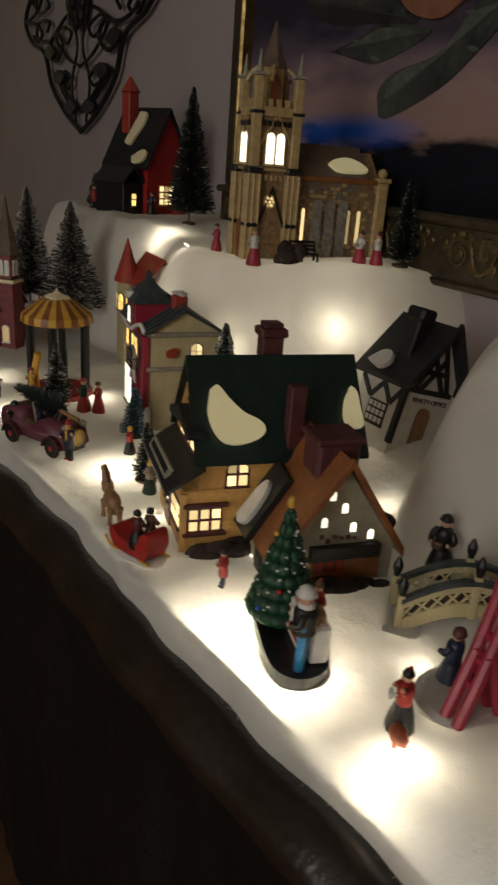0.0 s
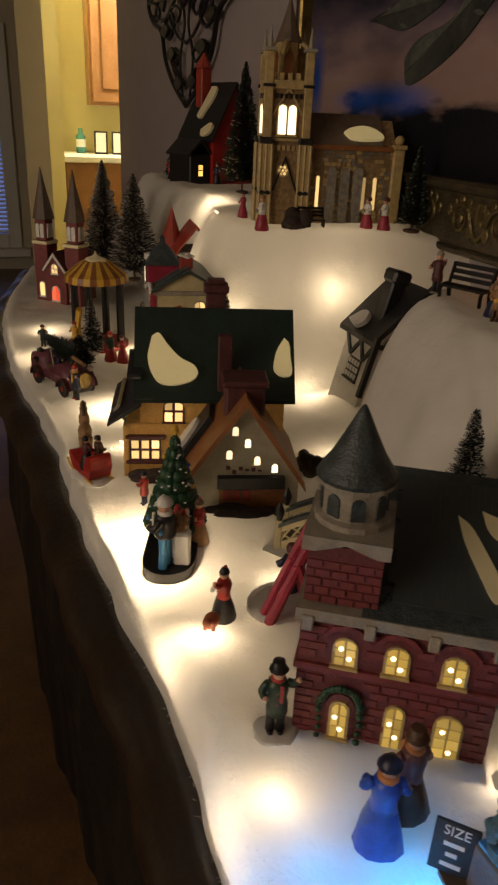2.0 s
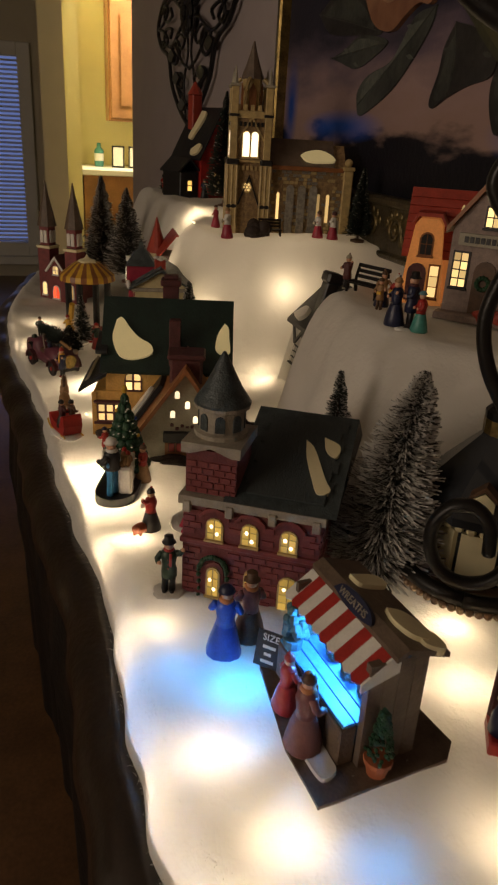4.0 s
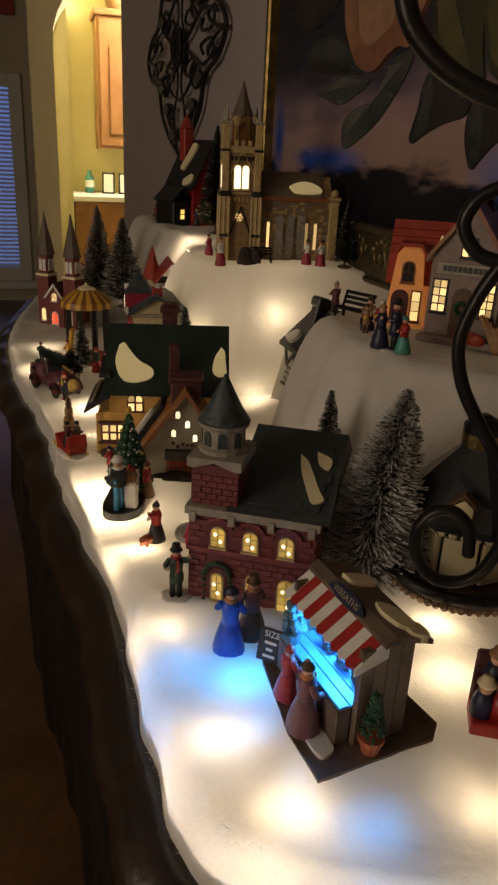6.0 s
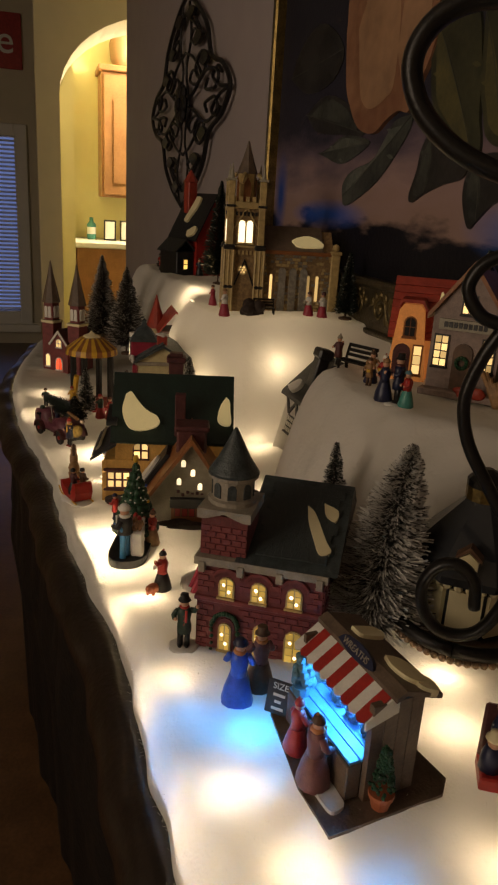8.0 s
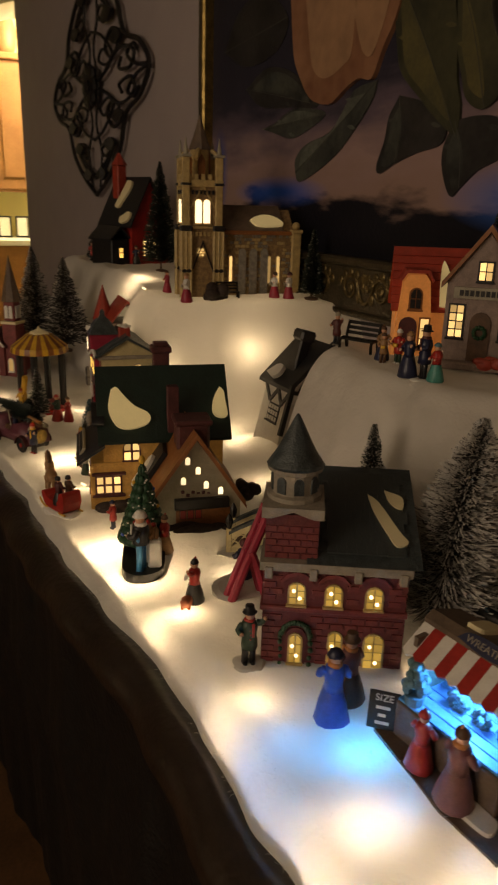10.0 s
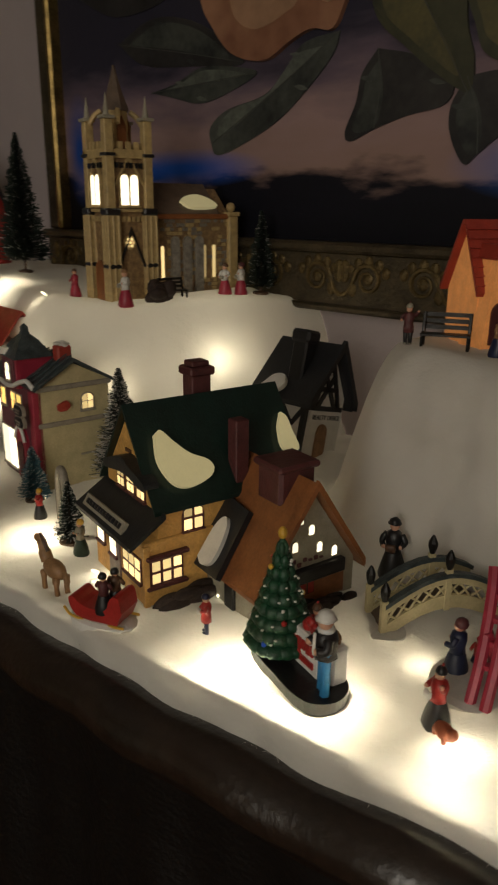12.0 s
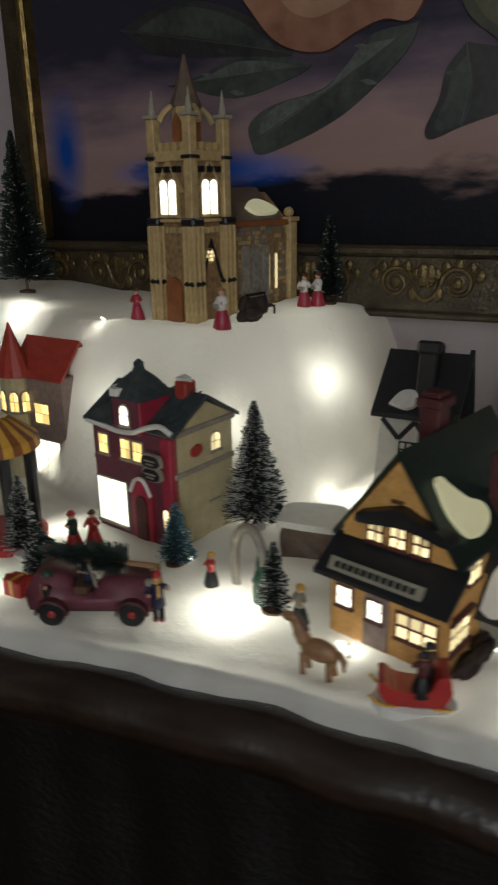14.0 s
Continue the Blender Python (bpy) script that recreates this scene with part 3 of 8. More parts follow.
def bush(bm, p, sx, sy, sz, n=9, seed=1, slot=0):
    rnd = random.Random(seed)
    for _ in range(n):
        ball(bm, (p[0] + rnd.uniform(-1, 1) * sx * 0.6, p[1] + rnd.uniform(-1, 1) * sy * 0.6, p[2] + rnd.uniform(0.1, 0.7) * sz), 1.0, IDENT, slot,
             (sx * rnd.uniform(0.35, 0.55), sy * rnd.uniform(0.35, 0.6), sz * rnd.uniform(0.3, 0.5)), 8)


def brick_field(parent, me, x0, x1, z0, z1, bw, bh, skip, y=0.0, turn=0, ox=0.0, seed=3):
    """Raised bricks over a wall, none where skip(u, z) holds."""
    rnd = random.Random(seed)
    row, z = 0, z0
    while z + bh <= z1 + 1e-6:
        u = x0 - (bw / 2 if row % 2 else 0)
        while u < x1 - 1e-6:
            a, c = max(u, x0), min(u + bw, x1)
            if c - a > bw * 0.3 and not skip((a + c) / 2, z + bh / 2):
                m = pose(ox, y, 0, 0, 0, turn) @ Matrix.Translation(((a + c) / 2, -0.0002 - rnd.uniform(0, 0.0005), z + bh / 2)) @ Matrix.Diagonal(((c - a) * 0.92, 1, bh * 0.86, 1))
                shared("brick", me, parent, m)
            u += bw
        z += bh
        row += 1


def brick_mesh(material):
    b = B()
    box(b, (-0.5, -0.0006, -0.5), (0.5, 0.001, 0.5))
    b2 = [v for v in b.verts if v.co.y < 0]
    for v in b2:
        v.co.x *= 0.93
        v.co.z *= 0.88
    me = bpy.data.meshes.new("brick")
    b.to_mesh(me)
    b.free()
    me.materials.append(material)
    return me


# ---- brick schoolhouse ----
def lit_window(parent, u, y, z, w, h, cols, rows):
    """A dimly lit pane with the little bulbs behind it showing."""
    win = window(parent, face(u, y, z), w, h, cols, rows, M_LIMESTONE, G_DIM, True, 0.0010, border=0.0016)
    rnd = random.Random(int(u * 7000 + z * 900))
    for k in range(2):
        b = B()
        ball(b, (w * (0.28 + 0.4 * k + rnd.uniform(-0.06, 0.06)), -0.0019, h * (0.62 - 0.38 * k + rnd.uniform(-0.06, 0.06))), 0.0015, face(u, y, z), squash=(1, 0.4, 1.15), seg=8)
        part("inner_bulb", b, G_BULB, win, "tiny warm white bulb")


def schoolhouse():
    t = thing("brick_schoolhouse", pose(-0.131, 0.283, 0.018, 0, 0, 61), "red brick porcelain town house with grey slate roof and lit windows", "village house")
    W, D, E = 0.108, 0.165, 0.088
    b = B()
    prism(b, [(0, 0), (W, 0), (W, D), (0.034, D), (0.034, 0.034), (0, 0.034)], "z", 0, E)
    body = part("body", b, M_BRICKD, t)
    b = B()
    prism(b, [(-0.003, E + 0.004), (0.109, 0.130), (D + 0.004, E + 0.004)], "x", 0.032, W + 0.010, IDENT)
    part("roof", b, M_SLATE, t, "grey slate roof with snow patches")
    # slates
    sl = B()
    box(sl, (-0.5, -0.0009, 0), (0.5, 0.0006, 1), IDENT)
    me = bpy.data.meshes.new("slate")
    sl.to_mesh(me)
    sl.free()
    me.materials.append(M_SLATE)
    up = math.degrees(math.atan2(0.130 - E - 0.004, 0.112))
    rnd = random.Random(5)
    for r in range(9):
        for c in range(9):
            u = 0.047 + c * 0.0075 + (0.0037 if r % 2 else 0)
            if u > W + 0.002 or r < 1:
                continue
            m = slope_m(0, -0.003, E + 0.004, up) @ Matrix.Translation((u, -0.0006 - rnd.uniform(0, 0.0005), r * 0.012)) @ Matrix.Rotation(0.02, 4, "X") @ Matrix.Diagonal((0.0073, 1, 0.0123, 1))
            shared("slate", me, t, m)
    for pts in ([(0.080, 0.080), (0.089, 0.070), (0.103, 0.038), (0.109, 0.026), (0.100, 0.021), (0.092, 0.038), (0.084, 0.060)], [(0.094, 0.086), (0.108, 0.078), (0.107, 0.064), (0.098, 0.070)]):
        b = B()
        blob(b, pts, "y", -0.003, 0.001, slope_m(0, -0.003, E + 0.004, up))
        part("snow_patch", b, M_CREAM, t, "cream snow glaze")
    # cornice, belt and plinth
    b = B()
    prism(b, [(-0.003, -0.004), (W + 0.003, -0.004), (W + 0.003, D + 0.003), (0.031, D + 0.003), (0.031, 0.037), (-0.003, 0.037)], "z", E - 0.003, E + 0.004)
    for i in range(4):
        u = 0.004 + i * 0.0335
        box(b, (u - 0.003, -0.0058, E - 0.009), (u + 0.003, 0, E + 0.0005), IDENT, 0, 0.0006)
    part("cornice", b, M_TRIM, t, "weathered grey cornice")
    bx("belt_course", (-0.002, -0.003, 0.050), (W + 0.002, 0.034, 0.0545), M_BRICK, t, bevel=0.0008)
    bx("plinth", (-0.006, -0.014, -0.02), (W + 0.004, 0.036, 0.0015), M_BROWNWALL, t, bevel=0.001)
    wins = [(0.0185, 0.057), (0.0465, 0.057), (0.077, 0.057)]
    for u, z in wins:
        lit_window(t, u + 0.0018, 0, z, 0.0110, 0.0165, 2, 3)
        b = B()
        prism(b, [(u - 0.005, z + 0.017), (u + 0.001, z + 0.0225), (u + 0.0073, z + 0.0245), (u + 0.0135, z + 0.0225), (u + 0.0195, z + 0.017), (u + 0.0195, z + 0.02), (u + 0.014, z + 0.0255), (u + 0.0073, z + 0.0275), (u, z + 0.0255), (u - 0.005, z + 0.02)], "y", -0.003, 0.001)
        part("hood_mould", b, M_BRICK, t)
    for u, w in ((0.0515, 0.011), (0.079, 0.0155)):
        lit_window(t, u + 0.001, 0, 0.004, w - 0.002, 0.029, 2, 4)
    b = B()
    prism(b, arch_pts(0.0185, 0.0345, 0, 0.036), "y", -0.0015, 0.002)
    dr = part("door", b, M_BRICKD, t)
    lit_window(dr, 0.0222, -0.0015, 0.006, 0.0085, 0.024, 2, 3)
    b = B()
    arc = [(0.0150, -0.003, 0.004)] + [(0.0265 + 0.0115 * math.cos(a), -0.003, 0.028 + 0.013 * math.sin(a)) for a in (math.pi * (1 - i / 10) for i in range(11))] + [(0.038, -0.003, 0.004)]
    rnd = random.Random(7)
    for p in curve(arc, 4):
        ball(b, (p.x + rnd.uniform(-6e-4, 6e-4), p.y, p.z), rnd.uniform(0.0016, 0.0024), seg=6)
    part("garland", b, M_GREEN, t, "green garland round the door")

    def skip(u, z):
        if z > 0.047 and z < 0.0555:
            return True
        if any(a - 0.004 < u < a + 0.019 and zz - 0.004 < z < zz + 0.026 for a, zz in wins):
            return True
        return (0.012 < u < 0.041 and z < 0.046) or (0.049 < u < 0.065 and z < 0.038) or (0.076 < u < 0.098 and z < 0.038)

    me = brick_mesh(M_BRICK)
    brick_field(body, me, 0.0, W, 0.002, E - 0.004, 0.0105, 0.0056, skip)
    brick_field(body, me, 0.0, 0.10, 0.002, E - 0.004, 0.0125, 0.0068, lambda u, z: 0.047 < z < 0.0555, 0.0, 90, W, 4)
    # corner tower with cupola
    tw = bx("tower", (0.0, 0.004, E), (0.040, 0.048, 0.128), M_BRICKD, t)
    brick_field(tw, me, 0.0, 0.040, E + 0.004, 0.124, 0.009, 0.0055, lambda u, z: False, 0.004)
    b = B()
    prism(b, [(-0.003, 0.126), (0.004, 0.126), (0.020, 0.1315), (0.036, 0.126), (0.043, 0.126), (0.043, 0.1345), (-0.003, 0.1345)], "y", 0.0, 0.052)
    part("tower_cornice", b, M_TRIM, tw)
    cm = pose(0.020, 0.028, 0)
    b = B()
    lathe(b, [(0.021, 0.1345), (0.021, 0.138), (0.0175, 0.139), (0.0175, 0.155), (0.0215, 0.157), (0.0215, 0.161)], 16, cm)
    cu = part("cupola", b, M_TRIM, t, "pale grey drum with dark arched openings")
    for i in range(8):
        b = B()
        prism(b, arch_pts(-0.0038, 0.0038, 0.1405, 0.1535), "y", -0.0181, -0.014, cm @ Matrix.Rotation(math.pi * i / 4 + 0.2, 4, "Z"))
        part("opening", b, M_SLATE, cu)
    b = B()
    lathe(b, [(0.0222, 0.1600), (0.0205, 0.163), (0.0145, 0.172), (0.0085, 0.184), (0.0032, 0.195), (0.001, 0.199)], 16, cm)
    part("spire", b, M_SLATE, t, "grey-green bell-shaped spire", True)


schoolhouse()


# ---- green-roofed inn with its cottage ----
def inn():
    t = thing("green_roofed_inn", pose(-0.518, 0.235, 0, 0, 0, 78.5), "ochre village inn with dark green roof and adjoining rust-roofed cottage", "village house")
    b = B()
    gable_body(b, 0.016, 0.163, 0.0, 0.098, 0.094, 0.160, "x", 0.049)
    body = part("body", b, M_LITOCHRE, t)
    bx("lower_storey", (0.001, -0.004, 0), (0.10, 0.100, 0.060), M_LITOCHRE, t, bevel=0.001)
    b = B()
    gable_roof(b, 0.017, 0.166, 0.0, 0.098, 0.094, 0.1635, 0.0028, 0.007, 0, "x", 0.049)
    part("roof", b, M_GREENROOF, t, "dark green roof")
    up = math.degrees(math.atan2(0.0695, 0.049))
    rm = slope_m(0.012, -0.007, 0.0885, up)
    for pts in ([(0.016, 0.064), (0.023, 0.067), (0.032, 0.055), (0.044, 0.042), (0.058, 0.034), (0.062, 0.025), (0.054, 0.017), (0.034, 0.013), (0.020, 0.019), (0.012, 0.040)],
                [(0.150, 0.064), (0.155, 0.058), (0.156, 0.044), (0.157, 0.026), (0.146, 0.024), (0.139, 0.032), (0.142, 0.050)]):
        b = B()
        blob(b, pts, "y", -0.0065, -0.002, rm)
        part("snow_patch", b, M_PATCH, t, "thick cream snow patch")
    # chimneys
    b = B()
    box(b, (0.083, 0.054, 0.135), (0.103, 0.072, 0.187), IDENT, 0, 0.001)
    box(b, (0.080, 0.051, 0.182), (0.106, 0.075, 0.190), IDENT, 0, 0.0015)
    box(b, (0.084, 0.055, 0.190), (0.102, 0.071, 0.195), IDENT, 0, 0.001)
    part("chimney", b, M_MAROON, t, "maroon brick chimney")
    b = B()
    box(b, (0.094, -0.002, 0.09), (0.108, 0.012, 0.152), IDENT, 0, 0.001)
    part("chimney", b, M_MAROON, t)
    # side windows
    window(t, face(0.041, 0.0, 0.062), 0.018, 0.022, 2, 2, M_MAROON, G_WARM, True, 0.0028)
    window(t, face(0.007, -0.004, 0.022), 0.028, 0.020, 3, 2, M_MAROON, G_WARM, False, 0.0030)
    bx("window_hood", (0.001, -0.009, 0.0445), (0.042, 0.0, 0.0485), M_MAROON, t, bevel=0.001)
    bx("window_shelf", (0.001, -0.0085, 0.0165), (0.041, 0.0, 0.0200), M_MAROON, t, bevel=0.001)
    # gable side: three-light window under a black hood, signboard, door and shop window
    for i, y in enumerate((0.020, 0.040, 0.060)):
        window(t, face(0.016, y + 0.014, 0.088, -90), 0.012, 0.016, 2, 2, M_MAROON, G_WARM, False, 0.0022)
    b = B()
    blob(b, [(-0.002, 0.004), (0.02, 0.012), (0.036, 0.016), (0.05, 0.011), (0.076, 0.004), (0.074, -0.003), (0.04, 0.002), (0.0, -0.003)], "y", -0.012, 0.002, face(0.016, 0.078, 0.108, -90))
    part("window_hood", b, M_BLACKROOF, t, "black scalloped hood")
    b = B()
    prism(b, [(0.018, 0.086), (0.018, 0.082), (-0.016, 0.060), (-0.016, 0.064)], "y", -0.012, 0.105)
    part("sign_canopy", b, M_BLACKROOF, t, "black sloping canopy")
    sg = bx("signboard", (-0.002, -0.001, 0.0), (0.080, 0.002, 0.011), M_PLASTER, t, m=pose(-0.012, 0.092, 0.066, 0, 0, -90) @ Matrix.Rotation(radians(-32), 4, "X"))
    sg["label"] = "grey signboard with worn dark lettering"
    b = B()
    for i in range(12):
        box(b, (0.004 + i * 0.006, -0.002, 0.003), (0.008 + i * 0.006, -0.0005, 0.008), pose(-0.012, 0.092, 0.066, 0, 0, -90) @ Matrix.Rotation(radians(-32), 4, "X"))
    part("lettering", b, M_DARK, sg)
    window(t, face(0.001, 0.036, 0.022, -90), 0.032, 0.020, 3, 2, M_MAROON, G_WARM, False, 0.0028)
    b = B()
    prism(b, arch_pts(0, 0.022, 0, 0.052), "y", -0.002, 0.001, face(0.001, 0.066, 0.002, -90))
    dr = part("door", b, M_MAUVE, t, "pinkish plank door")
    window(dr, face(0.000, 0.062, 0.028, -90), 0.012, 0.016, 2, 2, M_MAROON, G_WHITE, False, 0.001)
    window(t, face(0.001, 0.092, 0.030, -90), 0.013, 0.016, 2, 2, M_MAROON, G_WHITE, False, 0.001)
    b = B()
    box(b, (0, -0.001, 0), (0.012, 0.001, 0.003), face(0.0155, 0.056, 0.118, -90))
    box(b, (-0.004, -0.001, -0.006), (0.016, 0.001, -0.003), face(0.0155, 0.056, 0.118, -90))
    box(b, (0.001, -0.001, 0.006), (0.011, 0.001, 0.009), face(0.0155, 0.056, 0.118, -90))
    for k in range(7):
        box(b, (-0.006 + k * 0.0036, -0.001, -0.011), (-0.0038 + k * 0.0036, 0.001, -0.008), face(0.0155, 0.056, 0.122, -90))
    part("gable_lettering", b, M_BROWN, t)
    # beams of the corner
    b = B()
    box(b, (-0.001, -0.006, 0.0), (0.004, -0.002, 0.058))
    box(b, (0.016, -0.0015, 0.090), (0.10, 0.001, 0.095))
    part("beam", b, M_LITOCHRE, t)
    b = B()
    bush(b, (0.035, -0.012, -0.002), 0.032, 0.010, 0.018, 12, 4)
    part("bush", b, M_BUSH, t, "brown clipped bush", True)
    # the cottage
    X0, X1, XA = 0.062, 0.170, 0.117
    b = B()
    gable_body(b, X0, X1, -0.077, 0.02, 0.034, 0.110, "y", XA)
    c = part("cottage", b, M_PLASTER, t, "grey plastered cottage wing")
    b = B()
    gable_roof(b, X0, X1, -0.080, 0.03, 0.034, 0.113, 0.003, 0.006, 0, "y", XA)
    part("cottage_roof", b, M_BROWNROOF, t, "rust-brown roof")
    b = B()
    prism(b, [(X0 - 0.004, 0.029), (XA, 0.112), (X1 + 0.004, 0.029), (X1 + 0.004, 0.036), (XA, 0.120), (X0 - 0.004, 0.036)], "y", -0.089, -0.085)
    part("barge_board", b, M_BROWNROOF, t)
    b = B()
    box(b, (0.098, -0.062, 0.09), (0.136, -0.028, 0.126), IDENT, 0, 0.003)
    box(b, (0.095, -0.065, 0.121), (0.139, -0.025, 0.127), IDENT, 0, 0.002)
    part("cottage_chimney", b, M_MAROON, t, "broad maroon brick chimney")
    for u, z in ((0.105, 0.080), (0.117, 0.068), (0.100, 0.056), (0.1265, 0.050), (0.1435, 0.042)):
        window(c, face(u, -0.077, z), 0.0055, 0.009, 1, 1, M_PLASTER, G_WHITE, True, 0.0008, 0.002, 0.0007, False)
    b = B()
    rnd = random.Random(2)
    for i in range(6):
        box(b, (0.100 + i * 0.006, -0.0785, 0.042 + rnd.uniform(-0.002, 0.003)), (0.104 + i * 0.006, -0.076, 0.046 + rnd.uniform(-0.002, 0.003)), IDENT, 0, 0.0006)
    part("exposed_bricks", b, M_MAROON, c)
    bx("fascia_sign", (0.092, -0.083, 0.026), (0.156, -0.076, 0.039), M_DARK, c, "blank dark fascia board", 0.001)
    bx("shop_front", (0.094, -0.0785, 0.004), (0.158, -0.076, 0.026), M_BROWNROOF, c)
    for i in range(3):
        window(c, face(0.099 + i * 0.009, -0.0785, 0.014), 0.006, 0.010, 1, 1, M_MAROON, M_RED, False, 0.0008, 0.002, 0.0008, False)
    b = B()
    bush(b, (0.112, -0.088, -0.003), 0.040, 0.010, 0.014, 12, 6)
    bush(b, (0.142, -0.087, -0.003), 0.022, 0.009, 0.013, 6, 8)
    part("bush", b, M_BUSH, t, "low brown hedge", True)
    b = B()
    box(b, (X0 - 0.003, -0.05, 0.0), (X0 + 0.001, -0.036, 0.03), IDENT, 0, 0.001)
    part("side_door", b, M_DARK, c)
    # black lean-to roof between inn and cottage, with its snow
    lm = slope_m(X0 - 0.008, 0.004, 0.028, 55, -90)
    b = B()
    prism(b, [(0.0, -0.002), (0.044, -0.002), (0.040, 0.062), (0.0, 0.066)], "y", -0.006, 0.0, lm)
    ln = part("lean_to_roof", b, M_BLACKROOF, t, "black lean-to roof")
    b = B()
    blob(b, [(0.012, 0.006), (0.022, 0.002), (0.032, 0.008), (0.033, 0.024), (0.028, 0.042), (0.020, 0.048), (0.013, 0.036)], "y", -0.010, -0.005, lm)
    part("snow_patch", b, M_WHITEG, ln, "smooth white snow patch")


inn()


# ---- low brown outbuilding behind the inn ----
def outbuilding():
    t = thing("brown_outbuilding", pose(-0.712, 0.352, 0.0, 0, 0, 12), "low brown stone outbuilding with a pale snow-covered top", "village house")
    b = B()
    box(b, (0, 0, -0.01), (0.060, 0.046, 0.036), IDENT, 0, 0.003)
    bmesh.ops.subdivide_edges(b, edges=b.edges[:], cuts=3, use_grid_fill=True)
    for v in b.verts:
        v.co += 0.0035 * noise.noise_vector(v.co * 120)
    part("body", b, M_BROWNWALL, t, "rough brown stone")
    b = B()
    blob(b, [(-0.003, -0.002), (0.030, -0.005), (0.062, -0.002), (0.064, 0.028), (0.058, 0.048), (0.020, 0.050), (-0.003, 0.040)], "z", 0.034, 0.041)
    part("snow_top", b, M_WHITEG, t, "flat pale snow")


outbuilding()


# ---- stone church on the hill ----
def church():
    t = thing("stone_church", pose(-0.896, 0.489, 0.203, 0, 0, 80), "tan stone gothic church with tall pinnacled tower and lit lancet windows", "village church")
    b = B()
    box(b, (0.002, 0, 0), (0.060, 0.060, 0.192))
    tw = part("tower", b, M_STONE, t, "rough tan stone tower")
    b = B()
    cone(b, (0, 0, 0), 0.0022, 0.0022, 0.112, 6)
    shaft = bpy.data.meshes.new("shaft")
    b.to_mesh(shaft)
    b.free()
    shaft.materials.append(M_LIMESTONE)
    for x in (0.002, 0.058):
        for y in (0.0, 0.058):
            b = B()
            shafts = []
            box(b, (x - 0.0085, y - 0.0085, 0), (x + 0.0085, y + 0.0085, 0.116), IDENT, 0, 0.001)
            for dx in (-0.0052, 0, 0.0052):
                for dy in (-0.0052, 0, 0.0052):
                    if dx or dy:
                        shafts.append((x + dx * 1.5, y + dy * 1.5))
            box(b, (x - 0.006, y - 0.006, 0.116), (x + 0.006, y + 0.006, 0.230), IDENT, 0, 0.001)
            bu = part("buttress", b, M_LIMESTONE, t, "pale stone corner buttress")
            for sx, sy in shafts:
                shared("shaft", shaft, bu, pose(sx, sy, 0))
            b = B()
            box(b, (x - 0.0105, y - 0.0105, 0.113), (x + 0.0105, y + 0.0105, 0.122), IDENT, 0, 0.002)
            part("buttress_cap", b, M_DARK, bu, "dark moulded cap")
            bx("buttress_cap", (x - 0.010, y - 0.010, 0.044), (x + 0.010, y + 0.010, 0.051), M_DARK, bu, bevel=0.002)
            b = B()
            box(b, (x - 0.008, y - 0.008, 0.186), (x + 0.008, y + 0.008, 0.190), IDENT, 0, 0.0006)
            part("buttress_band", b, M_DARK, bu, "thin dark band")
            b = B()
            box(b, (x - 0.0085, y - 0.0085, 0.230), (x + 0.0085, y + 0.0085, 0.234), IDENT, 0, 0.0006)
            part("pinnacle_collar", b, M_PLASTER, bu)
            b = B()
            cone(b, (x, y, 0.234), 0.0045, 0.0005, 0.026, 8)
            part("pinnacle", b, M_PLASTER, bu)
    # parapet with merlons, and the lantern turret with its spire and flying arches
    b = B()
    for i in range(5):
        u = 0.008 + i * 0.0115
        for lo, hi in (((u - 0.003, -0.003, 0.188), (u + 0.003, 0.002, 0.204)), ((u - 0.003, 0.062, 0.188), (u + 0.003, 0.067, 0.204)), ((-0.003, u - 0.003, 0.188), (0.002, u + 0.003, 0.204)), ((0.060, u - 0.003, 0.188), (0.065, u + 0.003, 0.204))):
            box(b, lo, hi)
    for lo, hi in (((0, -0.004, 0.184), (0.062, 0.003, 0.195)), ((0, 0.061, 0.184), (0.062, 0.068, 0.195)), ((-0.004, 0, 0.184), (0.003, 0.064, 0.195)), ((0.059, 0, 0.184), (0.066, 0.064, 0.195))):
        box(b, lo, hi, IDENT, 0, 0.0006)
    part("parapet", b, M_LIMESTONE, t)
    b = B()
    cone(b, (0.031, 0.032, 0.19), 0.017, 0.016, 0.056, 8)
    tr = part("lantern_turret", b, M_LIMESTONE, t)
    for i in range(4):
        m = pose(0.031, 0.032, 0, 0, 0, 90 * i)
        b = B()
        prism(b, [(-0.006, 0.196), (0.006, 0.196), (0.006, 0.226), (0, 0.237), (-0.006, 0.226)], "y", -0.0175, -0.013, m)
        part("louvre", b, M_BROWNROOF, tr, "red-brown lancet louvre")
        b = B()
        tube(b, curve([(0.016, -0.030, 0.226), (0.014, -0.024, 0.236), (0.010, -0.016, 0.243)], 4), 0.0035, 6, m @ Matrix.Rotation(radians(40), 4, "Z"))
        part("flying_arch", b, M_LIMESTONE, tr)
    b = B()
    lathe(b, [(0.0185, 0.243), (0.0175, 0.248), (0.012, 0.262), (0.006, 0.280), (0.0012, 0.298)], 8, pose(0.031, 0.032, 0))
    part("spire", b, M_BROWNWALL, t, "dull grey-brown spire")
    for turn, ox, oy in ((0, 0, 0), (-90, 0, 0.064)):
        m0 = pose(ox, oy, 0, 0, 0, turn)
        for u in (0.0175, 0.0315):
            w = window(t, m0 @ face(u, -0.001, 0.126), 0.0112, 0.038, 1, 1, M_LIMESTONE, G_WHITE, True, 0.001, 0.003, 0.002)
        b = B()
        prism(b, [(0.008, 0.150), (0.031, 0.188), (0.054, 0.150), (0.051, 0.150), (0.031, 0.182), (0.011, 0.150)], "y", -0.003, 0.001, m0)
        part("hood_mould", b, M_LIMESTONE, t)
        b = B()
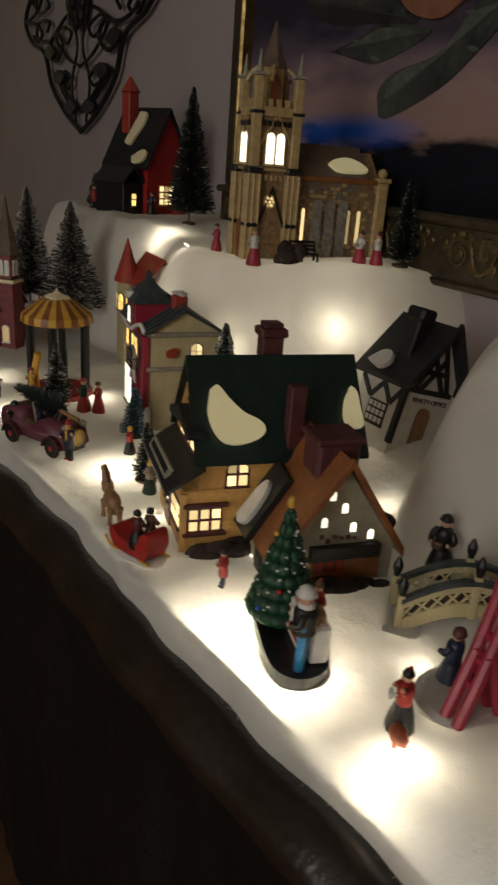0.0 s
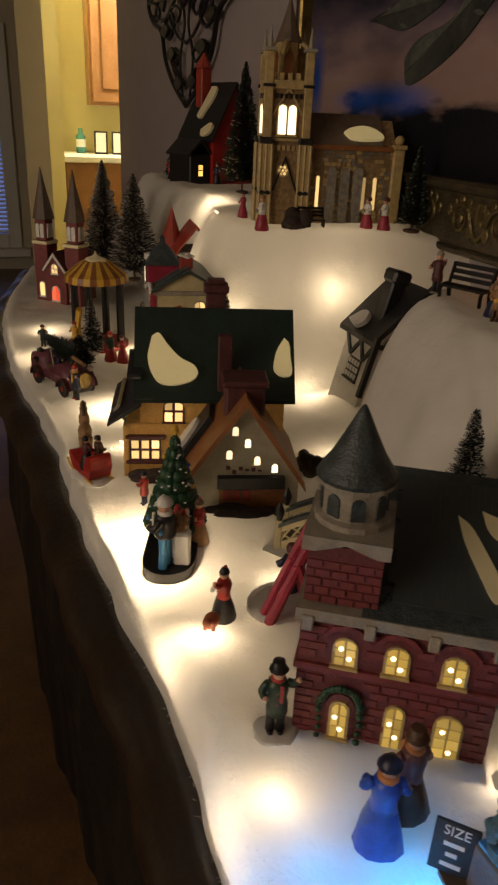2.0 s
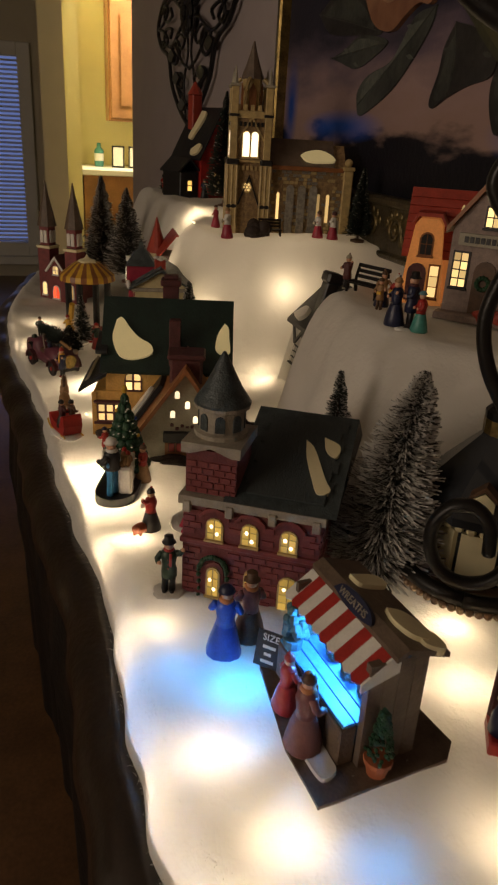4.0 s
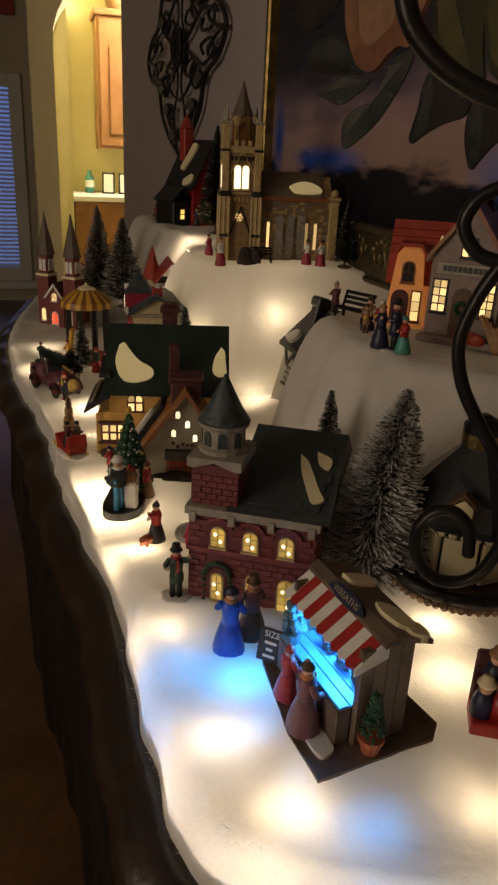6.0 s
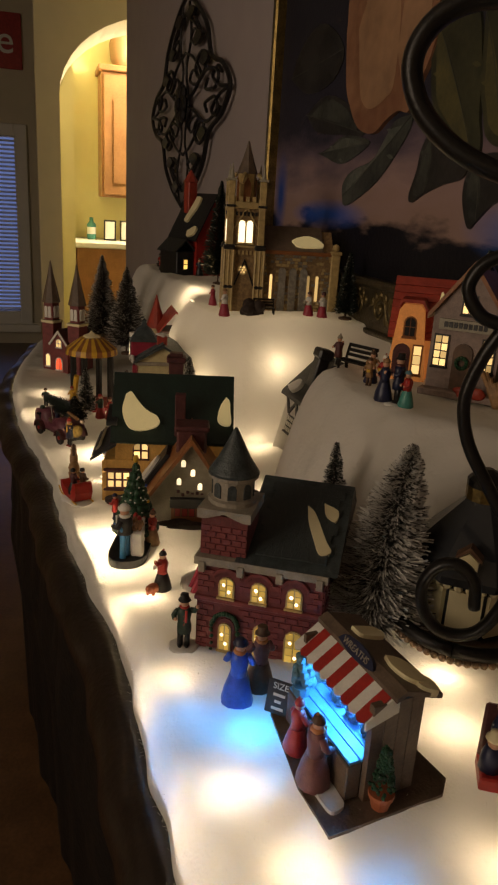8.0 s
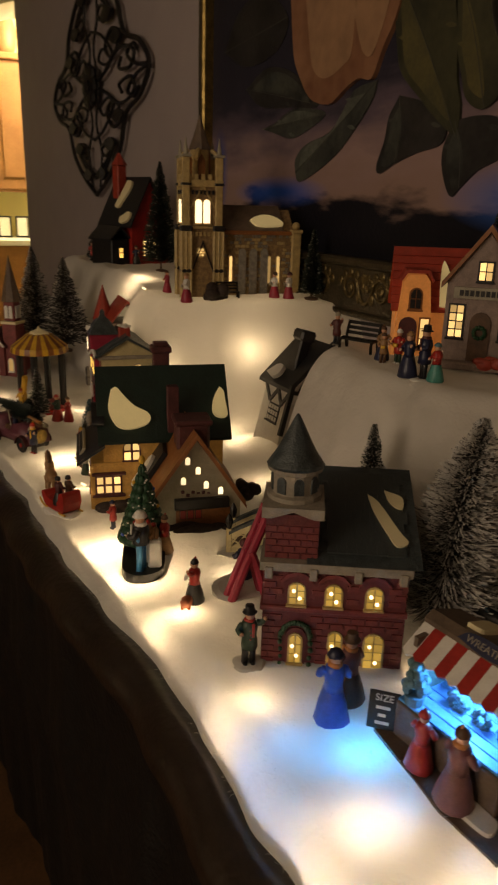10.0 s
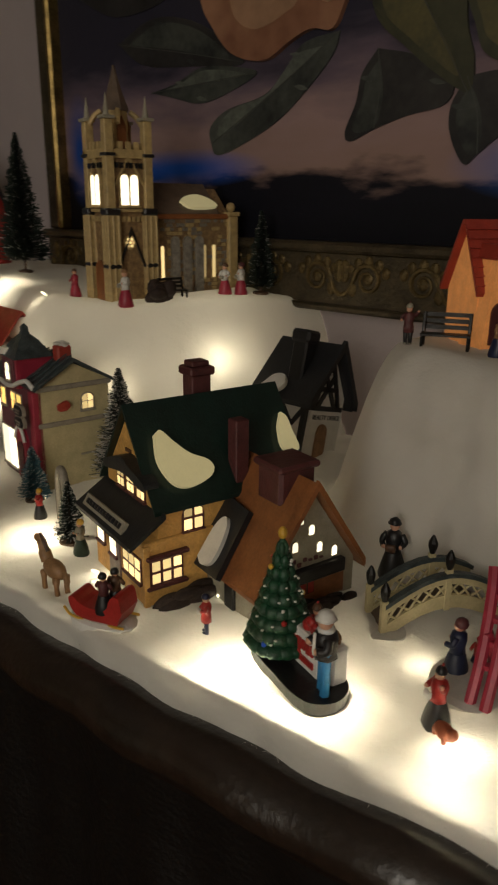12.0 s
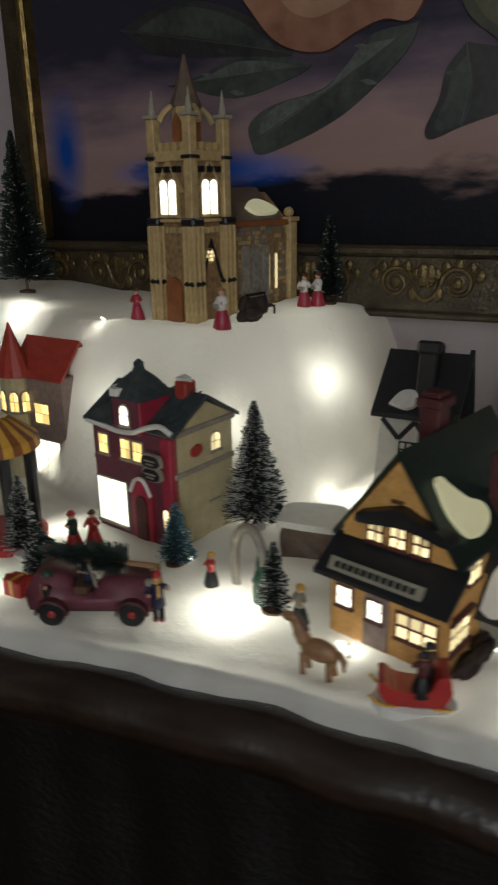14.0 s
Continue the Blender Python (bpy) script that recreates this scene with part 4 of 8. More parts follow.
        box(b, (0.004, -0.004, 0.117), (0.058, 0.002, 0.121), m0, 0, 0.0006)
        part("string_course", b, M_LIMESTONE, t)
        for z in (0.105, 0.172):
            for i in range(6):
                b = B()
                box(b, (0.011 + i * 0.007, -0.0035, z), (0.015 + i * 0.007, 0.001, z + 0.0065), m0)
                part("corbel", b, M_LIMESTONE if z < 0.15 else M_DARK, t)
    # rose window
    b = B()
    cone(b, (0, 0, -0.002), 0.0095, 0.0095, 0.004, 16, pose(0.028, 0, 0.078, 90))
    rw = part("rose_window", b, M_LIMESTONE, t)
    for i in range(6):
        b = B()
        cone(b, (0.0050 * math.cos(i * math.pi / 3), 0.0050 * math.sin(i * math.pi / 3), 0.002), 0.0021, 0.0021, 0.001, 8, pose(0.028, 0, 0.078, 90))
        part("pane", b, G_WARM, rw)
    b = B()
    cone(b, (0, 0, 0.002), 0.0016, 0.0016, 0.001, 8, pose(0.028, 0, 0.078, 90))
    part("pane", b, G_WARM, rw)
    b = B()
    prism(b, [(0.012, 0.05), (0.031, 0.098), (0.050, 0.05), (0.047, 0.05), (0.031, 0.092), (0.015, 0.05)], "y", -0.003, 0.001)
    part("hood_mould", b, M_DARK, t)
    b = B()
    prism(b, arch_pts(0.019, 0.045, 0.0, 0.054), "y", -0.0025, 0.001, pose(0, 0.064, 0, 0, 0, -90))
    part("door", b, M_BROWNROOF, t, "orange-red wooden door")
    # nave
    b = B()
    gable_body(b, 0.062, 0.196, 0.008, 0.085, 0.113, 0.15, "x")
    nv = part("nave", b, M_STONE, t)
    b = B()
    gable_roof(b, 0.066, 0.172, 0.008, 0.085, 0.116, 0.152, 0.003, 0.004, 0, "x")
    part("nave_roof", b, M_BROWNWALL, t, "brown roof with a snow patch")
    b = B()
    blob(b, [(0.118, 0.022), (0.13, 0.03), (0.150, 0.034), (0.168, 0.026), (0.176, 0.012), (0.15, 0.008), (0.128, 0.010)], "y", -0.0065, -0.001, slope_m(0, 0.004, 0.114, 43))
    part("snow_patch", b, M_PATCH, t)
    bx("eaves_course", (0.064, 0.003, 0.108), (0.192, 0.010, 0.115), M_BROWNROOF, t, "rusty red eaves course", 0.001)
    for u, w in ((0.080, 0.0046), (0.150, 0.0046), (0.166, 0.0052)):
        window(nv, face(u, 0.008, 0.026), w, 0.046, 1, 1, M_LIMESTONE, G_WARM, True, 0.001, 0.003, 0.0012)
    for u in (0.096, 0.116, 0.136):
        b = B()
        prism(b, arch_pts(u, u + 0.013, 0.0, 0.085), "y", 0.003, 0.009)
        part("stone_pier", b, M_COBBLE, nv)
    b = B()
    box(b, (0.192, 0.0, 0), (0.208, 0.018, 0.112), IDENT, 0, 0.0015)
    box(b, (0.190, -0.002, 0.112), (0.210, 0.020, 0.118), IDENT, 0, 0.001)
    ball(b, (0.200, 0.009, 0.124), 0.007)
    part("corner_pier", b, M_LIMESTONE, t)
    rnd = random.Random(11)
    st = [brick_mesh(m) for m in (M_STONE, M_COBBLE, M_LIMESTONE)]
    for (x0, x1, z0, z1, y, par) in ((0.064, 0.190, 0.002, 0.104, 0.008, nv),):
        z = z0
        while z < z1:
            u = x0 + rnd.uniform(0, 0.004)
            while u < x1:
                wd = rnd.uniform(0.005, 0.011)
                if not any(a - 0.003 < u + wd / 2 < a + 0.010 and 0.02 < z < 0.09 for a in (0.080, 0.150, 0.166)):
                    shared("stone", st[rnd.randrange(3)], par, pose(u + wd / 2, y - 0.0004, z + 0.0027) @ Matrix.Diagonal((wd * 0.9, 1.5, 0.0048, 1)))
                u += wd
            z += 0.0056


church()


# ---- red barn-like house on the hill ----
def red_house():
    t = thing("red_gabled_house", pose(-1.408, 0.538, 0.215, 0, 0, 108), "red village house with black roof and a lit gable window", "village house")
    b = B()
    gable_body(b, 0, 0.105, 0, 0.13, 0.10, 0.192, "y", 0.050)
    part("body", b, M_RED, t)
    b = B()
    gable_roof(b, 0, 0.105, 0.0, 0.13, 0.10, 0.194, 0.004, 0.008, 0, "y", 0.050)
    part("roof", b, M_BLACKROOF, t, "black roof")
    up = math.degrees(math.atan2(0.094, 0.05))
    m = slope_m(-0.009, 0.132, 0.087, up, -90)
    for pts in ([(0.06, 0.115), (0.082, 0.112), (0.085, 0.09), (0.074, 0.06), (0.068, 0.045), (0.05, 0.05), (0.055, 0.08)], [(0.09, 0.02), (0.115, 0.035), (0.13, 0.03), (0.125, 0.012), (0.10, 0.006)]):
        b = B()
        blob(b, pts, "y", -0.008, -0.003, m)
        part("snow_patch", b, M_CREAM, t)
    window(t, face(0.032, 0, 0.022), 0.034, 0.034, 3, 3, M_OCHRE, G_WARM, False, 0.003)
    b = B()
    box(b, (-0.05, 0.01, 0), (-0.001, 0.10, 0.06), IDENT, 0, 0.002)
    part("porch", b, M_DARK, t, "dark porch")
    window(t, face(-0.030, 0.01, 0.018), 0.010, 0.022, 1, 2, M_DARK, G_AMBER, False, 0.002)
    b = B()
    gable_roof(b, -0.052, 0.0, 0.01, 0.10, 0.060, 0.085, 0.003, 0.004, 0, "y")
    part("porch_roof", b, M_BLACKROOF, t)
    b = B()
    box(b, (0.02, 0.085, 0.15), (0.045, 0.110, 0.226), IDENT, 0, 0.002)
    cone(b, (0.0325, 0.0975, 0.226), 0.020, 0.002, 0.028, 8)
    part("bell_turret", b, M_REDROOF, t, "rust-red bell turret")
    b = B()
    bush(b, (0.075, -0.008, 0.0), 0.02, 0.008, 0.012, 7, 3)
    part("bush", b, M_RED, t, "red berry bush", True)
    w = thing("white_fence_wall", pose(-1.52, 0.475, 0.215, 0, 0, 80), "small white-posted snowy wall beside the house", "fence")
    bx("rail", (0, 0, 0.012), (0.05, 0.004, 0.024), M_PLASTER, w, bevel=0.001)
    for x in (0.0, 0.022, 0.046):
        bx("post", (x, -0.001, 0), (x + 0.005, 0.005, 0.042), M_WHITEG, w, bevel=0.001)


red_house()


# ---- flower shop ----
def flower_shop():
    t = thing("corner_shop", pose(-0.812, 0.318, 0, 0, 0, 82), "two-storey corner shop, crimson front, cream and cobble side, dark hipped roofs", "village house")
    b = B()
    box(b, (0, 0, 0), (0.086, 0.115, 0.080))
    part("lower_storey", b, M_COBBLE, t, "grey cobbled ground floor")
    b = B()
    gable_body(b, -0.002, 0.088, -0.002, 0.117, 0.128, 0.152, "y")
    part("upper_storey", b, M_CREAMWALL, t, "cream upper floor")
    b = B()
    gable_roof(b, -0.002, 0.088, -0.002, 0.117, 0.128, 0.154, 0.003, 0.006, 0, "y")
    rf = part("roof", b, M_SLATE, t, "dark ribbed roof")
    for i in range(10):
        y = 0.0 + i * 0.0125
        b = B()
        tube(b, [(-0.0085, y, 0.1285), (0.043, y, 0.1605)], 0.0012, 5)
        part("rib", b, M_SLATE, rf)
    bx("cornice", (-0.005, -0.005, 0.122), (0.091, 0.120, 0.128), M_TRIM, t, bevel=0.001)
    bx("belt_course", (-0.004, -0.004, 0.078), (0.090, 0.119, 0.084), M_TRIM, t, bevel=0.001)
    brick_field(t, brick_mesh(M_COBBLE), 0.0, 0.086, 0.002, 0.078, 0.0110, 0.0078, lambda u, z: 0.046 < u < 0.068 and 0.034 < z < 0.064, 0.0)
    window(t, face(0.052, -0.002, 0.095), 0.014, 0.018, 2, 2, M_TRIM, G_WARM, True, 0.001)
    window(t, face(0.050, 0, 0.040), 0.014, 0.018, 2, 2, M_TRIM, G_WARM, True, 0.001)
    b = B()
    blob(b, [(0.020, 0.104), (0.032, 0.108), (0.036, 0.101), (0.030, 0.096), (0.021, 0.097)], "y", -0.005, -0.001)
    part("plaque", b, M_REDROOF, t, "small red wall plaque")
    sg = thing("hanging_sign", pose(-0.826, 0.318, 0.086, 0, 0, -8) @ Matrix.Translation((0, 0.005, 0)), "dark oval double shop sign with pale borders", "sign")
    for z in (0.014, 0.0):
        b = B()
        blob(b, [(-0.014, 0.0), (-0.010, 0.007), (0.0, 0.008), (0.010, 0.007), (0.014, 0.0), (0.010, -0.006), (-0.010, -0.006)], "y", -0.024, -0.020, pose(0, 0, z))
        bd = part("board", b, M_TRIM, sg)
        b = B()
        blob(b, [(-0.012, 0.0), (-0.008, 0.0055), (0.0, 0.0065), (0.008, 0.0055), (0.012, 0.0), (0.008, -0.0048), (-0.008, -0.0048)], "y", -0.0255, -0.024, pose(0, 0, z))
        part("panel", b, M_DARK, bd)
        b = B()
        box(b, (-0.007, -0.0262, 0.0006), (0.007, -0.0255, 0.0024), pose(0, 0, z))
        box(b, (-0.005, -0.0262, -0.0028), (0.005, -0.0255, -0.0012), pose(0, 0, z))
        part("lettering", b, M_TRIM, bd)
    # the street front on the -x side: wine-coloured wall, crimson doorway, corbelled dormer turret
    bx("front", (-0.006, 0.0, 0.0), (0.0, 0.115, 0.122), M_WINE, t, "wine-coloured painted front", 0.001)
    bx("corner_pier", (-0.009, -0.002, 0.0), (0.002, 0.012, 0.122), M_PINK, t, "crimson corner pier", 0.001)
    b = B()
    prism(b, [(0.0, 0.0), (0.0, 0.052), (0.007, 0.064), (0.015, 0.068), (0.023, 0.064), (0.030, 0.052), (0.030, 0.0)], "y", -0.005, 0.002, face(-0.006, 0.056, 0.004, -90))
    dw = part("doorway", b, M_PINK, t, "crimson arched doorway")
    b = B()
    prism(b, arch_pts(0.007, 0.023, 0.0, 0.050), "y", -0.0065, -0.004, face(-0.006, 0.056, 0.004, -90))
    part("door", b, M_MAROON, dw)
    b = B()
    tube(b, curve([(0.0, -0.006, 0.052), (0.007, -0.006, 0.065), (0.015, -0.006, 0.069), (0.023, -0.006, 0.065), (0.030, -0.006, 0.052)], 4), 0.0022, 6, face(-0.006, 0.056, 0.004, -90))
    part("snowy_hood", b, M_WHITEG, dw)
    b = B()
    tube(b, curve([(-0.010, 0.118, 0.124), (-0.011, 0.090, 0.122), (-0.013, 0.066, 0.121), (-0.013, 0.045, 0.123), (-0.011, 0.028, 0.130), (-0.009, 0.010, 0.134), (-0.008, -0.004, 0.128)], 4), 0.0030, 7)
    part("snowy_cornice", b, M_WHITEG, t, "pinkish snow-edged cornice", True)
    b = B()
    box(b, (-0.012, 0.034, 0.120), (0.034, 0.074, 0.158), IDENT, 0, 0.001)
    tr = part("turret", b, M_PINK, t, "crimson dormer turret")
    bx("turret_front", (-0.0135, 0.036, 0.122), (-0.012, 0.072, 0.156), M_WINE, tr)
    window(tr, face(-0.0135, 0.060, 0.130, -90), 0.011, 0.020, 2, 2, M_TRIM, G_WHITE, True, 0.001)
    b = B()
    lathe(b, [(0.034, 0.156), (0.030, 0.161), (0.017, 0.175), (0.007, 0.182), (0.005, 0.186), (0.0055, 0.190), (0.001, 0.194)], 4, pose(0.010, 0.054, 0, 0, 0, 45))
    part("turret_roof", b, M_SLATE, tr)
    b = B()
    blob(b, [(-0.016, 0.072, 0)[:2], (-0.004, 0.080), (0.012, 0.078), (0.016, 0.066), (0.006, 0.060), (-0.012, 0.062)], "z", 0.158, 0.166)
    part("snow_patch", b, M_WHITEG, tr)
    b = B()
    prism(b, [(0.076, 0.126), (0.076, 0.150), (0.090, 0.144), (0.122, 0.128), (0.122, 0.124)], "x", -0.012, 0.040)
    part("side_roof", b, M_SLATE, t, "dark snow-dusted side roof")
    window(t, face(-0.006, 0.112, 0.010, -90), 0.044, 0.050, 2, 1, M_TRIM, G_WHITE, False, 0.002)
    for y in (0.104, 0.070, 0.052):
        window(t, face(-0.006, y, 0.090, -90), 0.012, 0.020, 2, 2, M_TRIM, G_AMBER, False, 0.001)
    window(t, face(-0.009, 0.010, 0.022, -90), 0.007, 0.024, 1, 2, M_WINE, G_WARM, True, 0.001)
    b = B()
    box(b, (0.032, 0.012, 0.145), (0.050, 0.028, 0.170), IDENT, 0, 0.002)
    part("chimney", b, M_REDROOF, t, "short red brick chimney")
    b = B()
    bush(b, (0.041, 0.020, 0.168), 0.011, 0.009, 0.007, 6, 5)
    part("snow_cap", b, M_WHITEG, t, "lump of snow on the chimney")
    # further along, a mauve shop with a red conical turret
    n = thing("toy_shop", pose(-1.112, 0.395, 0, 0, 0, -4) @ Matrix.Diagonal((1, 0.7, 0.95, 1)), "mauve village shop with red conical turret and a bright shop window", "village house")
    bx("body", (0, 0, 0), (0.085, 0.09, 0.150), M_MAUVE, n, bevel=0.001)
    b = B()
    gable_roof(b, 0, 0.085, 0, 0.09, 0.150, 0.190, 0.003, 0.005, 0, "x")
    part("roof", b, M_REDROOF, n, "red roof")
    b = B()
    cone(b, (0.0, 0.0, 0), 0.022, 0.022, 0.150, 14)
    tr = part("turret", b, M_CREAMWALL, n, "cream round turret")
    b = B()
    lathe(b, [(0.030, 0.146), (0.027, 0.154), (0.012, 0.188), (0.001, 0.216)], 14)
    part("turret_roof", b, M_REDROOF, tr, "red conical roof")
    for a in (-20, 30, 75):
        window(tr, pose(0, 0, 0, 0, 0, a) @ face(-0.006, -0.0215, 0.100), 0.012, 0.026, 2, 2, M_TRIM, G_AMBER, True, 0.001)
    window(n, face(0.026, 0, 0.012), 0.046, 0.050, 2, 1, M_TRIM, G_WHITE, False, 0.002)
    window(n, face(0.034, 0, 0.086), 0.024, 0.026, 2, 2, M_TRIM, G_AMBER, False, 0.001)


flower_shop()


# ---- twin-spired red church ----
def red_church():
    t = thing("twin_spired_church", pose(-1.292, 0.168, 0.0, 0, 0, 50), "red brick village church with two dark spires and lit arched windows", "village church")
    for x in (0.0, 0.072):
        b = B()
        box(b, (x - 0.016, 0.010, 0), (x + 0.016, 0.042, 0.118), IDENT, 0, 0.001)
        tw = part("tower", b, M_BRICK, t, "red brick tower")
        bx("ledge", (x - 0.018, 0.008, 0.112), (x + 0.018, 0.044, 0.118), M_CREAM, tw, bevel=0.001)
        b = B()
        box(b, (x - 0.012, 0.014, 0.118), (x + 0.012, 0.038, 0.160), IDENT, 0, 0.001)
        bf = part("belfry", b, M_BRICK, tw)
        for m in (face(x - 0.009, 0.014, 0.124), face(x + 0.001, 0.014, 0.124), face(x + 0.012, 0.018, 0.124, 90), face(x + 0.012, 0.028, 0.124, 90), face(x - 0.012, 0.026, 0.124, -90), face(x - 0.012, 0.036, 0.124, -90)):
            b = B()
            prism(b, arch_pts(0, 0.008, 0, 0.026), "y", -0.002, 0.001, m)
            part("louvre", b, M_WHITEG, bf, "white arched louvre")
        b = B()
        lathe(b, [(0.0205, 0.158), (0.0135, 0.190), (0.006, 0.222), (0.001, 0.25)], 8, pose(x, 0.026, 0))
        part("spire", b, M_BROWNWALL, tw, "dull brown spire")
        window(tw, face(x - 0.005, 0.010, 0.014), 0.010, 0.026, 1, 1, M_WHITEG, G_WARM, True)
    b = B()
    gable_body(b, 0.012, 0.060, 0.004, 0.10, 0.065, 0.095, "y")
    nv = part("nave", b, M_BRICK, t)
    b = B()
    gable_roof(b, 0.010, 0.062, 0.004, 0.10, 0.067, 0.098, 0.003, 0.003, 0, "y")
    part("roof", b, M_MAROON, t)
    b = B()
    prism(b, [(0.008, 0.066), (0.036, 0.100), (0.064, 0.066), (0.060, 0.064), (0.036, 0.093), (0.012, 0.064)], "y", 0.0, 0.004)
    part("barge_board", b, M_WHITEG, t)
    window(nv, face(0.030, 0.004, 0.062), 0.012, 0.016, 2, 2, M_WHITEG, G_WARM, True)
    window(nv, face(0.028, 0.004, 0.010), 0.016, 0.026, 2, 1, M_WHITEG, G_RED, True)


red_church()


# ---- half-timbered office, leaning in the dip between the hills ----
def realty_office():
    t = thing("leaning_realty_office", pose(-0.603, 0.535, 0.036, 0, 0, 92) @ Matrix.Rotation(radians(14), 4, "Y") @ Matrix.Scale(1.08, 4), "small half-timbered office with black roof, leaning in the snow", "village house")
    W, D, E, R = 0.074, 0.070, 0.075, 0.128
    b = B()
    gable_body(b, 0, W, 0, D, E, R, "y", None, -0.04)
    part("body", b, M_WHITEG, t, "cream plastered walls")
    b = B()
    gable_roof(b, 0, W, 0, D, E, R + 0.003, 0.004, 0.009, 0, "y")
    part("roof", b, M_BLACKROOF, t, "black roof with worn snow patch")
    b = B()
    prism(b, [(-0.010, E - 0.012), (W / 2, R + 0.002), (W + 0.010, E - 0.012), (W + 0.010, E - 0.002), (W / 2, R + 0.014), (-0.010, E - 0.002)], "y", -0.014, -0.009)
    part("barge_board", b, M_BLACKROOF, t)

    def beam(a, c, r=0.0028):
        b = B()
        d = math.hypot(c[0] - a[0], c[1] - a[1])
        ang = math.atan2(c[1] - a[1], c[0] - a[0])
        box(b, (0, -0.0022, -r), (d, 0.001, r), pose(a[0], 0, a[1]) @ Matrix.Rotation(-ang, 4, "Y"))
        part("timber", b, M_DARK, t)
    for a, c in (((0.004, 0.062), (0.070, 0.062)), ((0.012, 0.064), (0.037, 0.118)), ((0.062, 0.064), (0.037, 0.118)), ((0.018, 0.084), (0.056, 0.084)), ((0.020, 0.063), (0.046, 0.100)), ((0.054, 0.063), (0.028, 0.100))):
        beam(a, c)
    s = bx("signboard", (0.006, -0.004, 0.046), (0.068, 0.0, 0.059), M_WHITEG, t, "pale signboard with dark capitals")
    c = bpy.data.curves.new("lettering", "FONT")
    c.body, c.size, c.extrude, c.align_x = "REALTY OFFICE", 0.0078, 0.0003, "CENTER"
    c.materials.append(M_DARK)
    o = new("lettering", c)
    o.parent = s
    o.matrix_basis = pose(0.037, -0.0046, 0.0495, 90)
    b = B()
    prism(b, arch_pts(0.028, 0.048, 0, 0.044), "y", -0.002, 0.001)
    part("door", b, M_TAN, t)
    b = B()
    box(b, (0.006, 0.018, 0.08), (0.024, 0.038, 0.142), IDENT, 0, 0.002)
    box(b, (0.003, 0.015, 0.132), (0.027, 0.041, 0.147), IDENT, 0, 0.003)
    part("chimney", b, M_DARK, t, "dark chimney stack")
    b = B()
    blob(b, [(0.01, 0.012), (0.02, 0.028), (0.034, 0.03), (0.04, 0.018), (0.03, 0.008)], "y", -0.009, -0.003, slope_m(-0.010, D, E - 0.012, 58, -90))
    part("snow_patch", b, M_WHITEG, t)
    f = lambda y, z: face(0, y, z, -90)
    window(t, f(0.045, 0.014), 0.026, 0.022, 4, 3, M_DARK, M_WHITEG, False, 0.0022, 0.003)
    for a, c in (((0.0, 0.060), (0.020, 0.040)), ((0.020, 0.040), (0.036, 0.060)), ((0.036, 0.060), (0.052, 0.040)), ((0.052, 0.040), (0.066, 0.060))):
        b = B()
        d = math.hypot(c[0] - a[0], c[1] - a[1])
        box(b, (0, -0.0022, -0.0025), (d, 0.001, 0.0025), face(0, 0.068, 0, -90) @ pose(a[0], 0, a[1]) @ Matrix.Rotation(-math.atan2(c[1] - a[1], c[0] - a[0]), 4, "Y"))
        part("timber", b, M_DARK, t)
    bx("side_post", (-0.003, -0.003, 0), (0.003, 0.003, E - 0.004), M_DARK, t)


realty_office()


